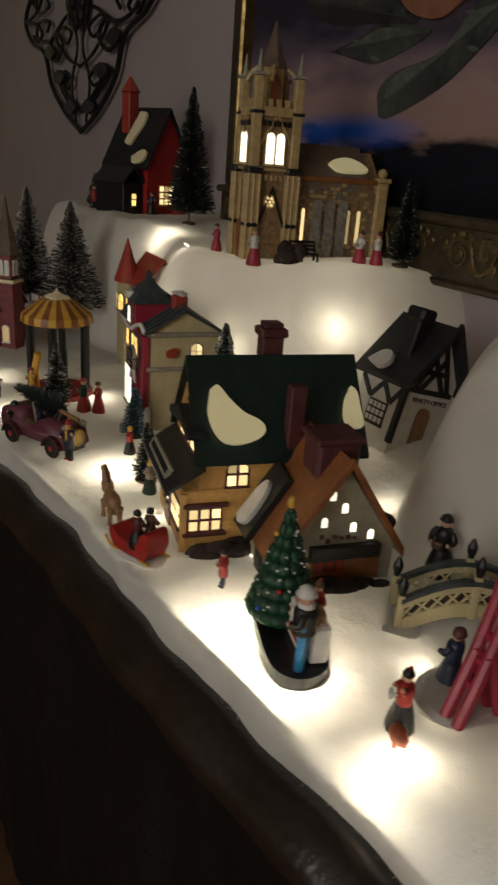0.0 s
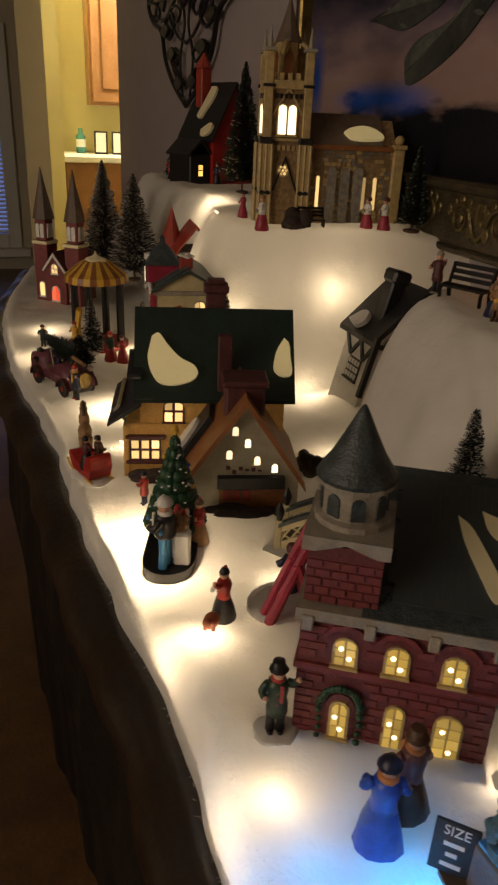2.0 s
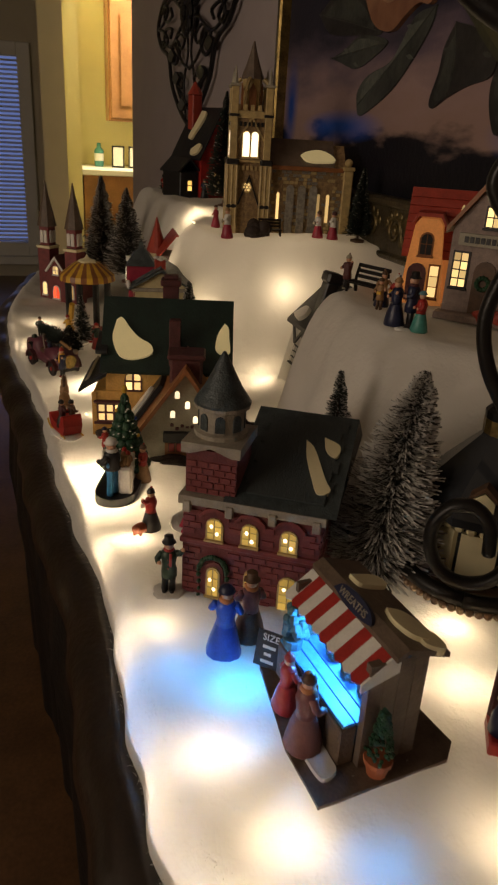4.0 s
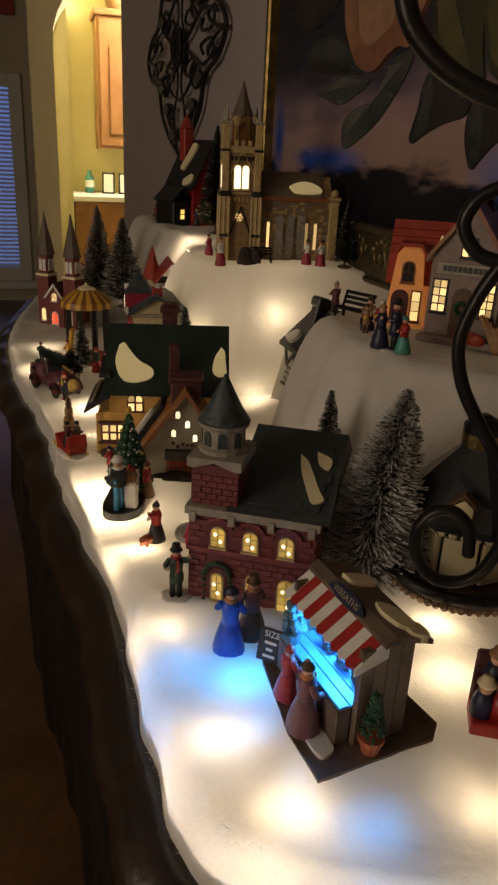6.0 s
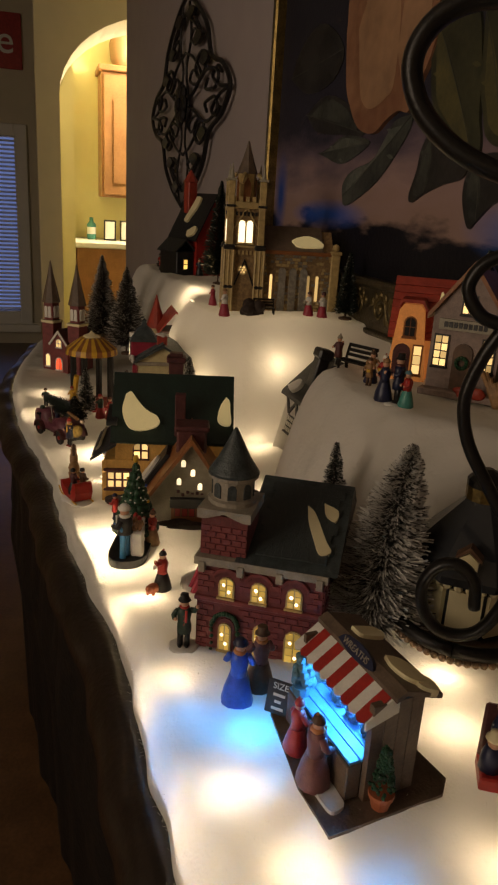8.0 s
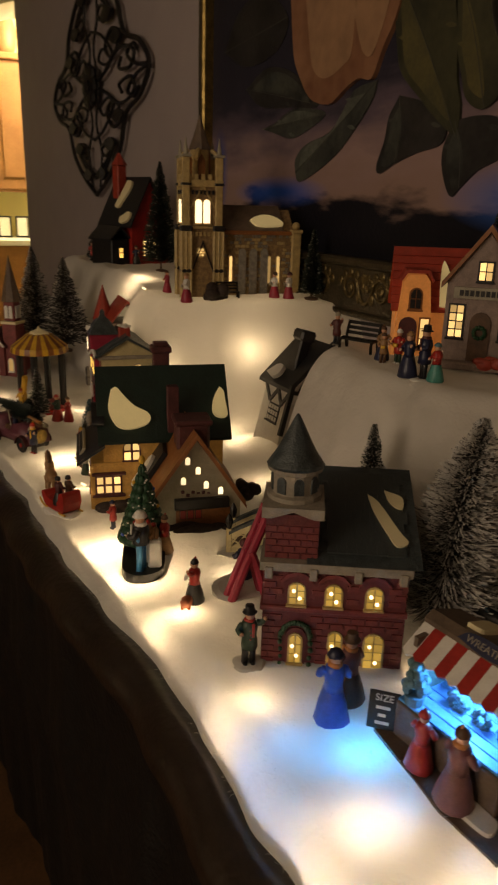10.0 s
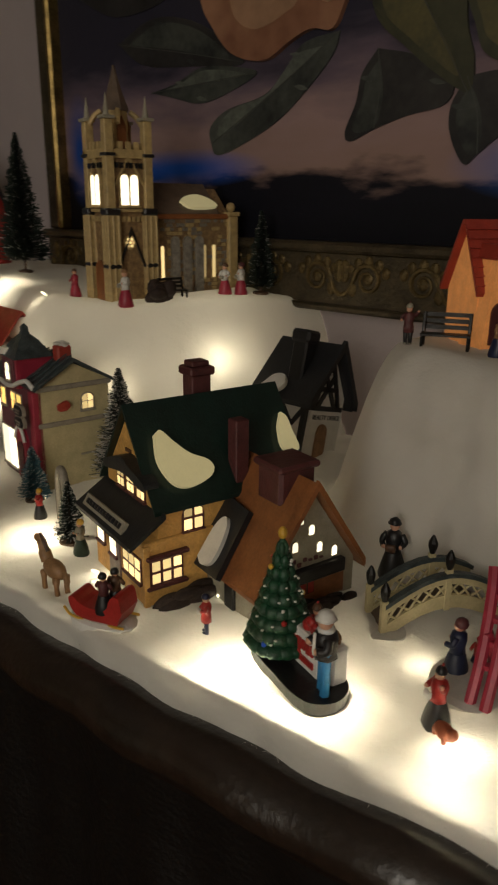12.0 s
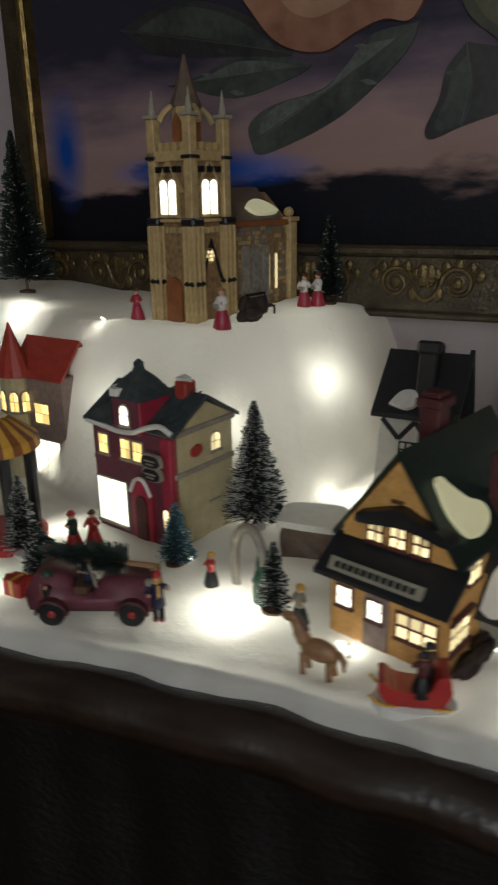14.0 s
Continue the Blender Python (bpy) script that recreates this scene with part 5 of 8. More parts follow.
# ---- houses on the right-hand hill ----
def hill_houses():
    t = thing("orange_cottage", pose(-0.404, 0.580, 0.200, 0, 0, 58), "bright orange village cottage with red roof and a tall snow patch", "village house")
    b = B()
    prism(b, [(0.016, -0.01), (0.075, -0.01), (0.075, 0.050), (0.046, 0.110), (0.016, 0.050)], "x", 0.0, 0.082)
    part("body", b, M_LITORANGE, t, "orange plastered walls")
    b = B()
    prism(b, [(0.009, 0.046), (0.044, 0.114), (0.048, 0.114), (0.082, 0.046), (0.084, 0.050), (0.048, 0.119), (0.044, 0.119), (0.007, 0.050)], "x", -0.006, 0.088)
    part("roof", b, M_REDROOF, t, "red tiled roof")
    b = B()
    prism(b, [(-0.004, -0.01), (0.046, -0.01), (0.036, 0.083), (0.031, 0.090), (0.011, 0.090), (0.006, 0.083)], "y", -0.004, 0.038)
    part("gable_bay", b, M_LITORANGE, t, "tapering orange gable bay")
    b = B()
    prism(b, [(0.003, 0.082), (0.009, 0.092), (0.033, 0.092), (0.039, 0.082), (0.0405, 0.084), (0.034, 0.096), (0.008, 0.096), (0.0015, 0.084)], "y", -0.007, 0.044)
    part("bay_roof", b, M_REDROOF, t)
    sl = math.degrees(math.atan2(0.068, 0.035))
    b = B()
    blob(b, [(0.050, 0.006), (0.076, 0.004), (0.076, 0.018), (0.066, 0.034), (0.056, 0.058), (0.052, 0.060), (0.050, 0.036)], "y", -0.008, -0.002, slope_m(0, 0.009, 0.046, sl))
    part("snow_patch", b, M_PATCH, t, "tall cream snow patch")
    for k in range(7):
        bx("tile_course", (-0.006, -0.0052, 0.009 + k * 0.010), (0.088, -0.0035, 0.0105 + k * 0.010), M_REDROOF, t, m=slope_m(0, 0.009, 0.046, sl))
    window(t, face(0.015, -0.004, 0.052), 0.012, 0.022, 2, 2, M_BROWNROOF, M_DARK, True, 0.001)
    window(t, face(0.029, -0.004, 0.006), 0.009, 0.034, 1, 3, M_BROWNROOF, G_WARM, False, 0.001)
    b = B()
    prism(b, arch_pts(0.004, 0.025, 0, 0.042), "y", -0.0065, -0.003)
    part("door", b, M_MAROON, t)

    s = thing("general_store", pose(-0.334, 0.594, 0.200, 0, 0, 45), "mauve stone village store with lit windows and a wreathed door", "village house")
    W, D = 0.078, 0.06
    b = B()
    gable_body(b, 0, W, 0, D, 0.090, 0.140, "y")
    part("body", b, M_MAUVE, s)
    b = B()
    gable_roof(b, 0, W, 0, D, 0.090, 0.142, 0.005, 0.006, 0, "y")
    part("roof", b, M_BROWNROOF, s, "red-brown gabled roof")
    b = B()
    blob(b, [(0.01, 0.02), (0.03, 0.035), (0.042, 0.03), (0.03, 0.01)], "y", -0.010, -0.003, slope_m(W + 0.008, 0.0, 0.082, 52, 90))
    part("snow_patch", b, M_CREAM, s)
    window(s, face(0.032, 0, 0.092), 0.013, 0.018, 2, 2, M_DARK, G_WARM, False, 0.0012)
    window(s, face(0.006, 0, 0.030), 0.014, 0.034, 2, 4, M_DARK, G_WARM, False, 0.0014)
    window(s, face(0.060, 0, 0.030), 0.012, 0.034, 2, 4, M_DARK, G_WARM, False, 0.0014)
    b = B()
    prism(b, arch_pts(0.028, 0.050, 0.004, 0.058), "y", -0.002, 0.001)
    d = part("door", b, M_BROWN, s)
    b = B()
    for i in range(12):
        ball(b, (0.039 + 0.006 * math.cos(i * math.pi / 6), -0.004, 0.036 + 0.006 * math.sin(i * math.pi / 6)), 0.0025, seg=6)
    part("wreath", b, M_GREEN, d)
    sg = bx("fascia_sign", (0.008, -0.004, 0.072), (0.068, 0, 0.084), M_PLASTER, s, "pale fascia board with worn lettering")
    b = B()
    for i in range(9):
        box(b, (0.014 + i * 0.0055, -0.005, 0.075), (0.018 + i * 0.0055, -0.004, 0.081))
    part("lettering", b, M_DARK, sg)
    b = B()
    bush(b, (0.055, -0.012, 0), 0.02, 0.008, 0.014, 8, 9)
    part("bush", b, M_REDROOF, s, "russet bush", True)
    bx("doorstep", (-0.004, -0.016, -0.004), (W + 0.004, 0, 0.004), M_MAUVE, s, bevel=0.001)

    h = thing("steeple_house", pose(-0.245, 0.655, 0.193, 0, 0, 40), "rust-brown village house with a tall bell-capped steeple", "village house")
    bx("body", (-0.01, 0, 0), (0.08, 0.07, 0.075), M_CREAMWALL, h, bevel=0.002)
    b = B()
    prism(b, [(-0.016, 0.072), (0.086, 0.072), (0.058, 0.125), (0.012, 0.125)], "y", -0.006, 0.075)
    part("roof", b, M_BROWNROOF, h, "rust-brown hipped roof")
    b = B()
    lathe(b, [(0.030, 0.118), (0.018, 0.150), (0.014, 0.170), (0.016, 0.172), (0.015, 0.186), (0.011, 0.200), (0.004, 0.212), (0.001, 0.222)], 8, pose(0.035, 0.035, 0))
    part("steeple", b, M_BROWNROOF, h)
    b = B()
    box(b, (0.029, 0.0, 0.174), (0.041, 0.05, 0.184), pose(0, 0, 0))
    part("bell_opening", b, M_CREAM, h)
    b = B()
    blob(b, [(0.02, 0.02), (0.035, 0.028), (0.042, 0.02), (0.03, 0.008)], "y", -0.005, 0.0, slope_m(0, -0.008, 0.072, 80))
    part("snow_patch", b, M_CREAM, h)
    window(h, face(0.010, 0, 0.02), 0.010, 0.03, 1, 3, M_DARK, G_AMBER, False, 0.0012)


hill_houses()


# ---- wreath stall ----
def wreath_stall():
    t = thing("wreath_stall", pose(0.066, 0.3456, 0.022, 0, 0, 9) @ Matrix.Translation((-0.010, -0.003, 0)) @ Matrix.Scale(0.88, 4), "brown market stall with red and white awning, glowing blue inside", "market stall")
    # x along the selling front (its near end at 0), y to the back
    b = B()
    prism(b, [(0.034, -0.027), (0.032, 0.075), (0.020, 0.088), (-0.092, 0.080), (-0.098, -0.008), (-0.015, -0.026)], "z", -0.014, 0.003)
    part("base", b, M_BROWNWALL, t, "grey-brown base slab")
    bx("back_wall", (-0.084, 0.052, 0.003), (0.016, 0.057, 0.088), M_BROWNWALL, t)
    # far end is unseen; full height to keep blue light off the tree
    bx("end_wall", (-0.084, 0.010, 0.003), (-0.080, 0.052, 0.088), M_BROWNWALL, t)
    for i in range(4):
        bx("side_board", (0.0105, 0.012 + i * 0.0113, 0.003), (0.0165, 0.0229 + i * 0.0113, 0.088), M_BROWNWALL, t, bevel=0.0003)
    bx("counter", (-0.086, 0.0, 0.003), (-0.010, 0.010, 0.034), M_BROWNWALL, t, bevel=0.001)
    bx("counter_end", (-0.010, -0.001, 0.003), (0.0105, 0.012, 0.0345), M_BROWNWALL, t, bevel=0.001)
    # the stall's blue light is put into the planks' own colour
    for i in range(5):
        bx("counter_plank", (-0.085, 0.001 + i * 0.0100, 0.0345), (0.010, 0.0104 + i * 0.0100, 0.037), M_BLUEJ, t, "plank coloured blue for the stall's light", 0.0005)
    # no lamp itself: its emission imitates blue light falling on the back
    bx("lit_back_panel", (-0.079, 0.0495, 0.038), (0.010, 0.0515, 0.088), G_STALL, t, "back panel made to glow for the stall's blue light")
    b = B()
    prism(b, [(0.026, 0.092), (0.034, 0.0965), (0.067, 0.0860), (0.067, 0.0900), (0.034, 0.1005), (0.026, 0.096)], "x", -0.090, 0.023)
    part("roof", b, M_BROWNWALL, t, "brown roof with cream snow")
    for pts, ml in (([(0.0, 0.004), (0.014, 0.000), (0.030, 0.004), (0.034, 0.016), (0.020, 0.022), (0.004, 0.016)], pose(-0.020, 0.040, 0.0990)), ([(0.0, 0.0), (0.016, -0.002), (0.020, 0.012), (0.004, 0.014)], pose(0.003, 0.051, 0.0950)), ([(0.0, 0.0), (0.013, 0.003), (0.012, 0.026), (-0.001, 0.024)], pose(-0.062, 0.040, 0.0990))):
        b = B()
        blob(b, pts, "z", -0.003, 0.003, ml @ Matrix.Rotation(radians(-17), 4, "X"))
        part("snow_patch", b, M_CREAM, t)
    am = pose(0, 0.034, 0.0955) @ Matrix.Rotation(radians(36), 4, "X")
    aw = None
    for i in range(10):
        b = B()
        x0 = -0.090 + i * 0.0105
        prism(b, [(x0, 0.0), (x0 + 0.0105, 0.0), (x0 + 0.0105, -0.035), (x0 + 0.0052, -0.0378), (x0, -0.035)], "z", -0.001, 0.0015, am)
        if aw is None:
            aw = part("awning", b, M_WHITEG, t, "red and white striped awning")
        else:
            part("awning_stripe", b, M_RED if i % 2 else M_WHITEG, aw)
    b = B()
    prism(b, [(0.034, 0.0955), (0.006, 0.0755), (0.006, 0.069), (0.034, 0.078)], "x", 0.0150, 0.0168)
    part("awning_cheek", b, M_WHITEG, aw)
    nm = pose(-0.034, 0.028, 0.0955) @ Matrix.Rotation(radians(-34), 4, "X")
    sb = B()
    blob(sb, [(-0.024, 0.0), (-0.017, 0.0068), (0.0, 0.0092), (0.017, 0.0068), (0.024, 0.0), (0.0, -0.003)], "y", -0.003, 0.001, nm)
    s = part("name_board", sb, M_NAVY, t, "navy oval board lettered in white")
    c = bpy.data.curves.new("lettering", "FONT")
    c.body, c.size, c.extrude, c.align_x = "WREATHS", 0.0074, 0.0003, "CENTER"
    c.materials.append(M_TRIM)
    o = new("lettering", c)
    o.parent = s
    o.matrix_basis = nm @ pose(0, -0.0036, 0.0005, 90)
    for i in range(3):
        for k, (yy, zz) in enumerate(((0.044, 0.060), (0.028, 0.043))):
            b = B()
            ring = [(-0.060 + i * 0.022 + k * 0.008 + 0.006 * math.cos(a), yy, zz + 0.006 * math.sin(a)) for a in (q * math.pi / 15 for q in range(31))]
            tube(b, ring, [0.0026 + 0.0007 * math.sin(q * 2.1 + i) for q in range(31)], 7)
            part("wreath", b, M_FROST, t, "small frosted wreath")
    b = B()
    lathe(b, [(0.005, 0.037), (0.007, 0.037), (0.008, 0.045)], 10, pose(-0.074, 0.006, 0))
    tp = part("tub", b, M_FROST, t)
    b = B()
    rnd = random.Random(4)
    for i in range(40):
        z = rnd.random()
        a, r = rnd.uniform(0, 6.28), 0.010 * (1 - 0.6 * z) * rnd.random() ** 0.4
        ball(b, (-0.074 + r * math.cos(a), 0.006 + r * math.sin(a), 0.047 + z * 0.026), 0.004, seg=6)
    part("foliage", b, M_FROST, tp, "frosted round topiary")
    b = B()
    blob(b, [(-0.028, -0.006), (-0.018, -0.016), (0.0, -0.018), (0.018, -0.016), (0.016, -0.004), (0.004, -0.002), (-0.010, -0.002)], "z", 0.002, 0.0065)
    part("snow_patch", b, M_WHITEG, t, "snow on the step")
    sm_ = pose(-0.094, -0.004, 0.003, -16, 0, 40)
    bd = bx("price_board", (-0.012, -0.001, 0), (0.012, 0.001, 0.030), M_DARK, t, "black chalk board", 0.0005, sm_)
    b = B()
    c = bpy.data.curves.new("chalk_word", "FONT")
    c.body, c.size, c.extrude, c.align_x = "SIZE", 0.0078, 0.0002, "CENTER"
    c.materials.append(M_WHITEG)
    o = new("chalk_word", c)
    o.parent = bd
    o.matrix_basis = sm_ @ pose(0, -0.0014, 0.0225, 90)
    for i in range(3):
        box(b, (-0.006 + 0.002 * (i % 2), -0.0014, 0.004 + i * 0.006), (0.005 - 0.003 * (i % 2), -0.001, 0.0064 + i * 0.006), sm_)
    part("chalk_marks", b, M_WHITEG, bd)
    p = thing("potted_shrub", pose(0.074, 0.364, 0.0245), "small clipped shrub in a terracotta pot", "plant")
    b = B()
    lathe(b, [(0.006, 0), (0.008, 0.009), (0.0088, 0.009), (0.0088, 0.012)], 12)
    part("pot", b, M_TERRA, p)
    b = B()
    rnd = random.Random(3)
    for i in range(220):
        z = rnd.random()
        a = rnd.uniform(0, 6.28)
        r = 0.0085 * (1 - z * 0.75) * rnd.uniform(0.7, 1.05)
        ball(b, (r * math.cos(a), r * math.sin(a), 0.014 + z * 0.032), 0.0014, squash=(1, 1, rnd.uniform(0.6, 1.3)), seg=5)
    part("foliage", b, M_GREEN, p)
    lamp("stall_light", "POINT", pose(0.018, 0.366, 0.086), 0.60, BLUE, 0.006)


wreath_stall()


# ---- figures, each one plain mesh ----
def figure(name, x, y, h, turn, label, coat, legs, hat, skirt=False, arm=0.0, scarf=None, hold=None, z=None, group="figurines", base=None, lean=0.0, waist=0.018):
    """A painted resin villager h metres tall, facing local -y."""
    slots = [coat, legs, M_SKIN, hat, scarf or coat, hold or coat, base or M_WHITEG]
    b = B()
    s = h / 0.069
    m = Matrix.Scale(s, 4)
    if skirt:
        lathe(b, [(0.0125, 0), (0.0135, 0.002), (0.011, 0.014), (0.0075, 0.026), (0.006, 0.030)], 12, m, 1, 0.06)
    else:
        for dx in (-0.0035, 0.0035):
            lathe(b, [(0.0032, 0), (0.003, 0.012), (0.0038, 0.024)], 8, m @ Matrix.Translation((dx, 0, 0)) @ Matrix.Diagonal((1, 1, waist / 0.018, 1)), 1)
            ball(b, (dx, -0.002, 0.0018), 0.003, m, 3, (0.9, 1.5, 0.6), 8)
    lathe(b, [(0.0078 if not skirt else 0.0066, waist if not skirt else 0.027), (0.0074, max(waist + 0.002, 0.026)), (0.0064, max(waist + 0.004, 0.031)), (0.0078, 0.040), (0.0066, 0.045), (0.003, 0.0475)], 12, m, 0, 0.05)
    ball(b, (0, -0.0005, 0.0515), 0.0048, m, 2, (0.92, 1, 1.08), 10)
    style = sum(map(ord, label)) % 3
    if "top hat" in label or "gentleman" in label:
        lathe(b, [(0.0068, 0.0545), (0.0066, 0.0553), (0.0046, 0.0556), (0.0044, 0.0612), (0.004, 0.0615)], 10, m, 3)
    elif style == 0:
        lathe(b, [(0.0056, 0.052), (0.0060, 0.0545), (0.0048, 0.058), (0.0016, 0.060)], 10, m @ Matrix.Translation((0, 0.0012, 0)), 3)
    elif style == 1:
        lathe(b, [(0.0052, 0.0535), (0.0054, 0.0552), (0.0036, 0.0585), (0.0012, 0.0600)], 10, m, 3)
        ball(b, (0, 0.001, 0.0608), 0.0015, m, 4, seg=6)
    else:
        lathe(b, [(0.0066, 0.0540), (0.0052, 0.0552), (0.0048, 0.0572), (0.002, 0.0592)], 10, m @ Matrix.Translation((0, -0.0006, 0)), 3)
    for i in range(3):
        ball(b, (0, -0.0072 + 0.0003 * i, 0.030 + 0.0045 * i), 0.0007, m, 4, seg=6)
    for sx in (-1, 1):
        up = arm if sx > 0 else arm * 0.2
        pts = [(sx * 0.0068, 0, 0.0435), (sx * 0.0105, -0.002, 0.036 + up * 0.008), (sx * (0.0075 + up * 0.006), -0.0085 * (1 - 0.5 * up), 0.033 + up * 0.016)]
        tube(b, curve(pts, 4), [0.0029] * 5 + [0.0025] * 4, 8, m, 0)
        ball(b, pts[-1], 0.0023, m, 2, seg=6)
    if scarf:
        lathe(b, [(0.0048, 0.0455), (0.0056, 0.047), (0.0046, 0.0488)], 10, m, 4)
        box(b, (0.001, -0.0082, 0.032), (0.0038, -0.0066, 0.0465), m, 4, 0.0003)
    if hold:
        box(b, (-0.005, -0.0125, 0.030), (0.004, -0.0085, 0.036), m, 5, 0.0006)
    if base:
        lathe(b, [(0.017, -0.004), (0.0165, 0.0), (0.013, 0.0012)], 14, m, 6, 0.08)
    for v in b.verts:
        v.co += 0.0007 * s * noise.noise_vector(v.co * (260 / s) + Vector((x * 900, y * 900, 0)))
    z = snow(x, y) if z is None else z
    ob = part(name, b, slots, None, smooth=True, m=pose(x, y, z, lean, 0, turn))
    return tagged(ob, label, "figurine", group)


figure("skating_figurine", -0.258, 0.274, 0.053, -35, "lady figurine in red jacket and dark skirt, arm raised", M_RED, M_DARK, M_DARK, True, 0.9, hold=M_WHITEG)
dog = B()
ball(dog, (0, 0, 0.006), 0.006, squash=(1, 1.5, 0.8))
ball(dog, (0, -0.009, 0.010), 0.004)
for dx, dy in ((-0.003, -0.005), (0.003, -0.005), (-0.003, 0.006), (0.003, 0.006)):
    cone(dog, (dx, dy, 0), 0.0014, 0.0018, 0.005, 6)
tagged(part("dog_figurine", dog, M_TERRA, None, smooth=True, m=pose(-0.246, 0.262, snow(-0.246, 0.262), 0, 0, 60)), "small tan dog figurine at the lady's feet", "figurine")
figure("waving_figurine", -0.130, 0.272, 0.058, 75, "gentleman figurine in dark green coat with red scarf, waving", M_GREENC, M_DARK, M_DARK, False, 1.0, M_RED, base=M_WHITEG)
figure("blue_coat_figurine", -0.050, 0.300, 0.067, -110, "lady figurine in bright blue long coat with orange scarf", M_BLUECOAT, M_BLUECOAT, M_NAVY, True, 0.2, M_SCARF, M_PLASTER)
figure("brown_coat_figurine", -0.064, 0.322, 0.064, -90, "gentleman figurine in brown coat beside the blue lady", M_PLUM, M_BROWN, M_BROWN, True, 0.1, M_SCARF)
figure("boy_figurine", -0.448, 0.244, 0.041, -40, "small boy figurine in red jacket and white apron", M_RED, M_NAVY, M_NAVY, False, 0.3, hold=M_WHITEG)
figure("bridge_figurine", -0.396, 0.432, 0.070, 20, "bearded man figurine in a long black coat and cap", M_DARK, M_DARK, M_DARK, True, 0.1, hold=M_BROWN)
figure("gown_figurine", -0.276, 0.332, 0.058, -80, "lady figurine in navy gown stooping beside the red sledge", M_NAVY, M_NAVY, M_MAROON, True, 0.2)
figure("conductor_figurine", -0.462, 0.536, 0.048, 20, "man figurine in red jacket with one arm raised", M_MAROON, M_DARK, M_PLASTER, False, 1.0)
figure("top_hat_figurine", -0.279, 0.530, 0.062, -20, "gentleman figurine in black coat and top hat", M_NAVY, M_DARK, M_DARK, False, 0.2, M_MAROON, base=M_WHITEG)
figure("cloak_figurine", -0.292, 0.520, 0.055, 0, "lady figurine in dark blue cloak and bonnet", M_NAVY, M_NAVY, M_TAN, True, 0.6)
figure("child_figurine", -0.262, 0.532, 0.046, -10, "child figurine in red coat and teal skirt", M_RED, M_TEAL, M_FROST, True, 0.1)
for i, (x, y, c, l) in enumerate(((-0.345, 0.545, M_RED, M_GREENC), (-0.352, 0.530, M_TAN, M_BROWN), (-0.368, 0.540, M_TAN, M_NAVY))):
    figure("huddled_figurine", x, y, 0.045 - 0.006 * (i == 1), 20 + 30 * i, "bundled figurine in red and tan winter clothes by the cottage", c, l, M_WHITEG if i == 0 else M_BROWN, i == 2, 0.4, hold=M_YELLOWG)
figure("chorister_figurine", -0.850, 0.476, 0.056, -20, "carol singer figurine in white robe over crimson", M_WHITEG, M_PINK, M_TAN, True, 0.3, hold=M_PLASTER)
figure("chorister_figurine", -0.815, 0.622, 0.050, 10, "carol singer figurine in white surplice over crimson gown", M_WHITEG, M_PINK, M_BROWN, True, 0.2, hold=M_PLASTER)
figure("chorister_figurine", -0.806, 0.645, 0.052, -30, "carol singer figurine in white surplice over crimson gown", M_WHITEG, M_PINK, M_MAROON, True, 0.4, hold=M_PLASTER)
figure("crimson_figurine", -0.979, 0.484, 0.046, 0, "kneeling figurine in crimson by the church door", M_PINK, M_PINK, M_BROWN, True, 0.2)
for i, (x, y, c) in enumerate(((-1.43, 0.488, M_RED), (-1.42, 0.515, M_DARK), (-1.40, 0.545, M_NAVY), (-1.53, 0.47, M_RED))):
    figure("porch_figurine", x, y, 0.050 + 0.004 * (i % 2), 30 * i, "small dark villager figurine before the red house", c, M_DARK, M_BROWN, i % 2 == 0, 0.3)
figure("customer_figurine", 0.047, 0.327, 0.064, 190, "shopper figurine in plum coat with orange scarf seen from behind", M_PLUM, M_PLUM, M_BROWN, True, 0.1, M_SCARF, z=0.026)
figure("child_shopper_figurine", 0.015, 0.326, 0.050, 200, "child figurine in bright red coat at the stall", M_RED, M_RED, M_RED, True, 0.2, z=0.026)
figure("stallkeeper_figurine", 0.002, 0.366, 0.056, 0, "stallkeeper figurine lit blue behind the counter", M_FROST, M_NAVY, M_FROST, False, 0.5, z=0.024)
for i, (x, y, c, l) in enumerate(((-0.905, 0.262, M_GREENC, M_RED), (-0.892, 0.278, M_RED, M_RED), (-1.00, 0.215, M_YELLOWG, M_NAVY), (-0.985, 0.165, M_GREENC, M_DARK))):
    figure("tent_figurine", x, y, 0.054 - 0.004 * i, 40 * i - 40, "villager figurine in red and green by the striped tent", c, l, M_RED if i % 2 == 0 else M_BROWN, i < 2, 0.5)
for i, (x, y, c) in enumerate(((-0.741, 0.268, M_RED), (-0.689, 0.268, M_TEAL))):
    figure("arch_figurine", x, y, 0.040, -30 + 40 * i, "child figurine in red and green under the garden arch", c, M_DARK, M_YELLOWG, i == 0, 0.6)
figure("lamp_boy_figurine", -0.643, 0.255, 0.044, -20, "boy figurine in pale apron with yellow cap beside the inn", M_PLASTER, M_GREENC, M_YELLOWG, True, 0.4)
figure("red_cap_figurine", -0.268, 0.350, 0.034, -20, "small figurine in crimson cap on the round base", M_RED, M_NAVY, M_RED, True, 0.5)


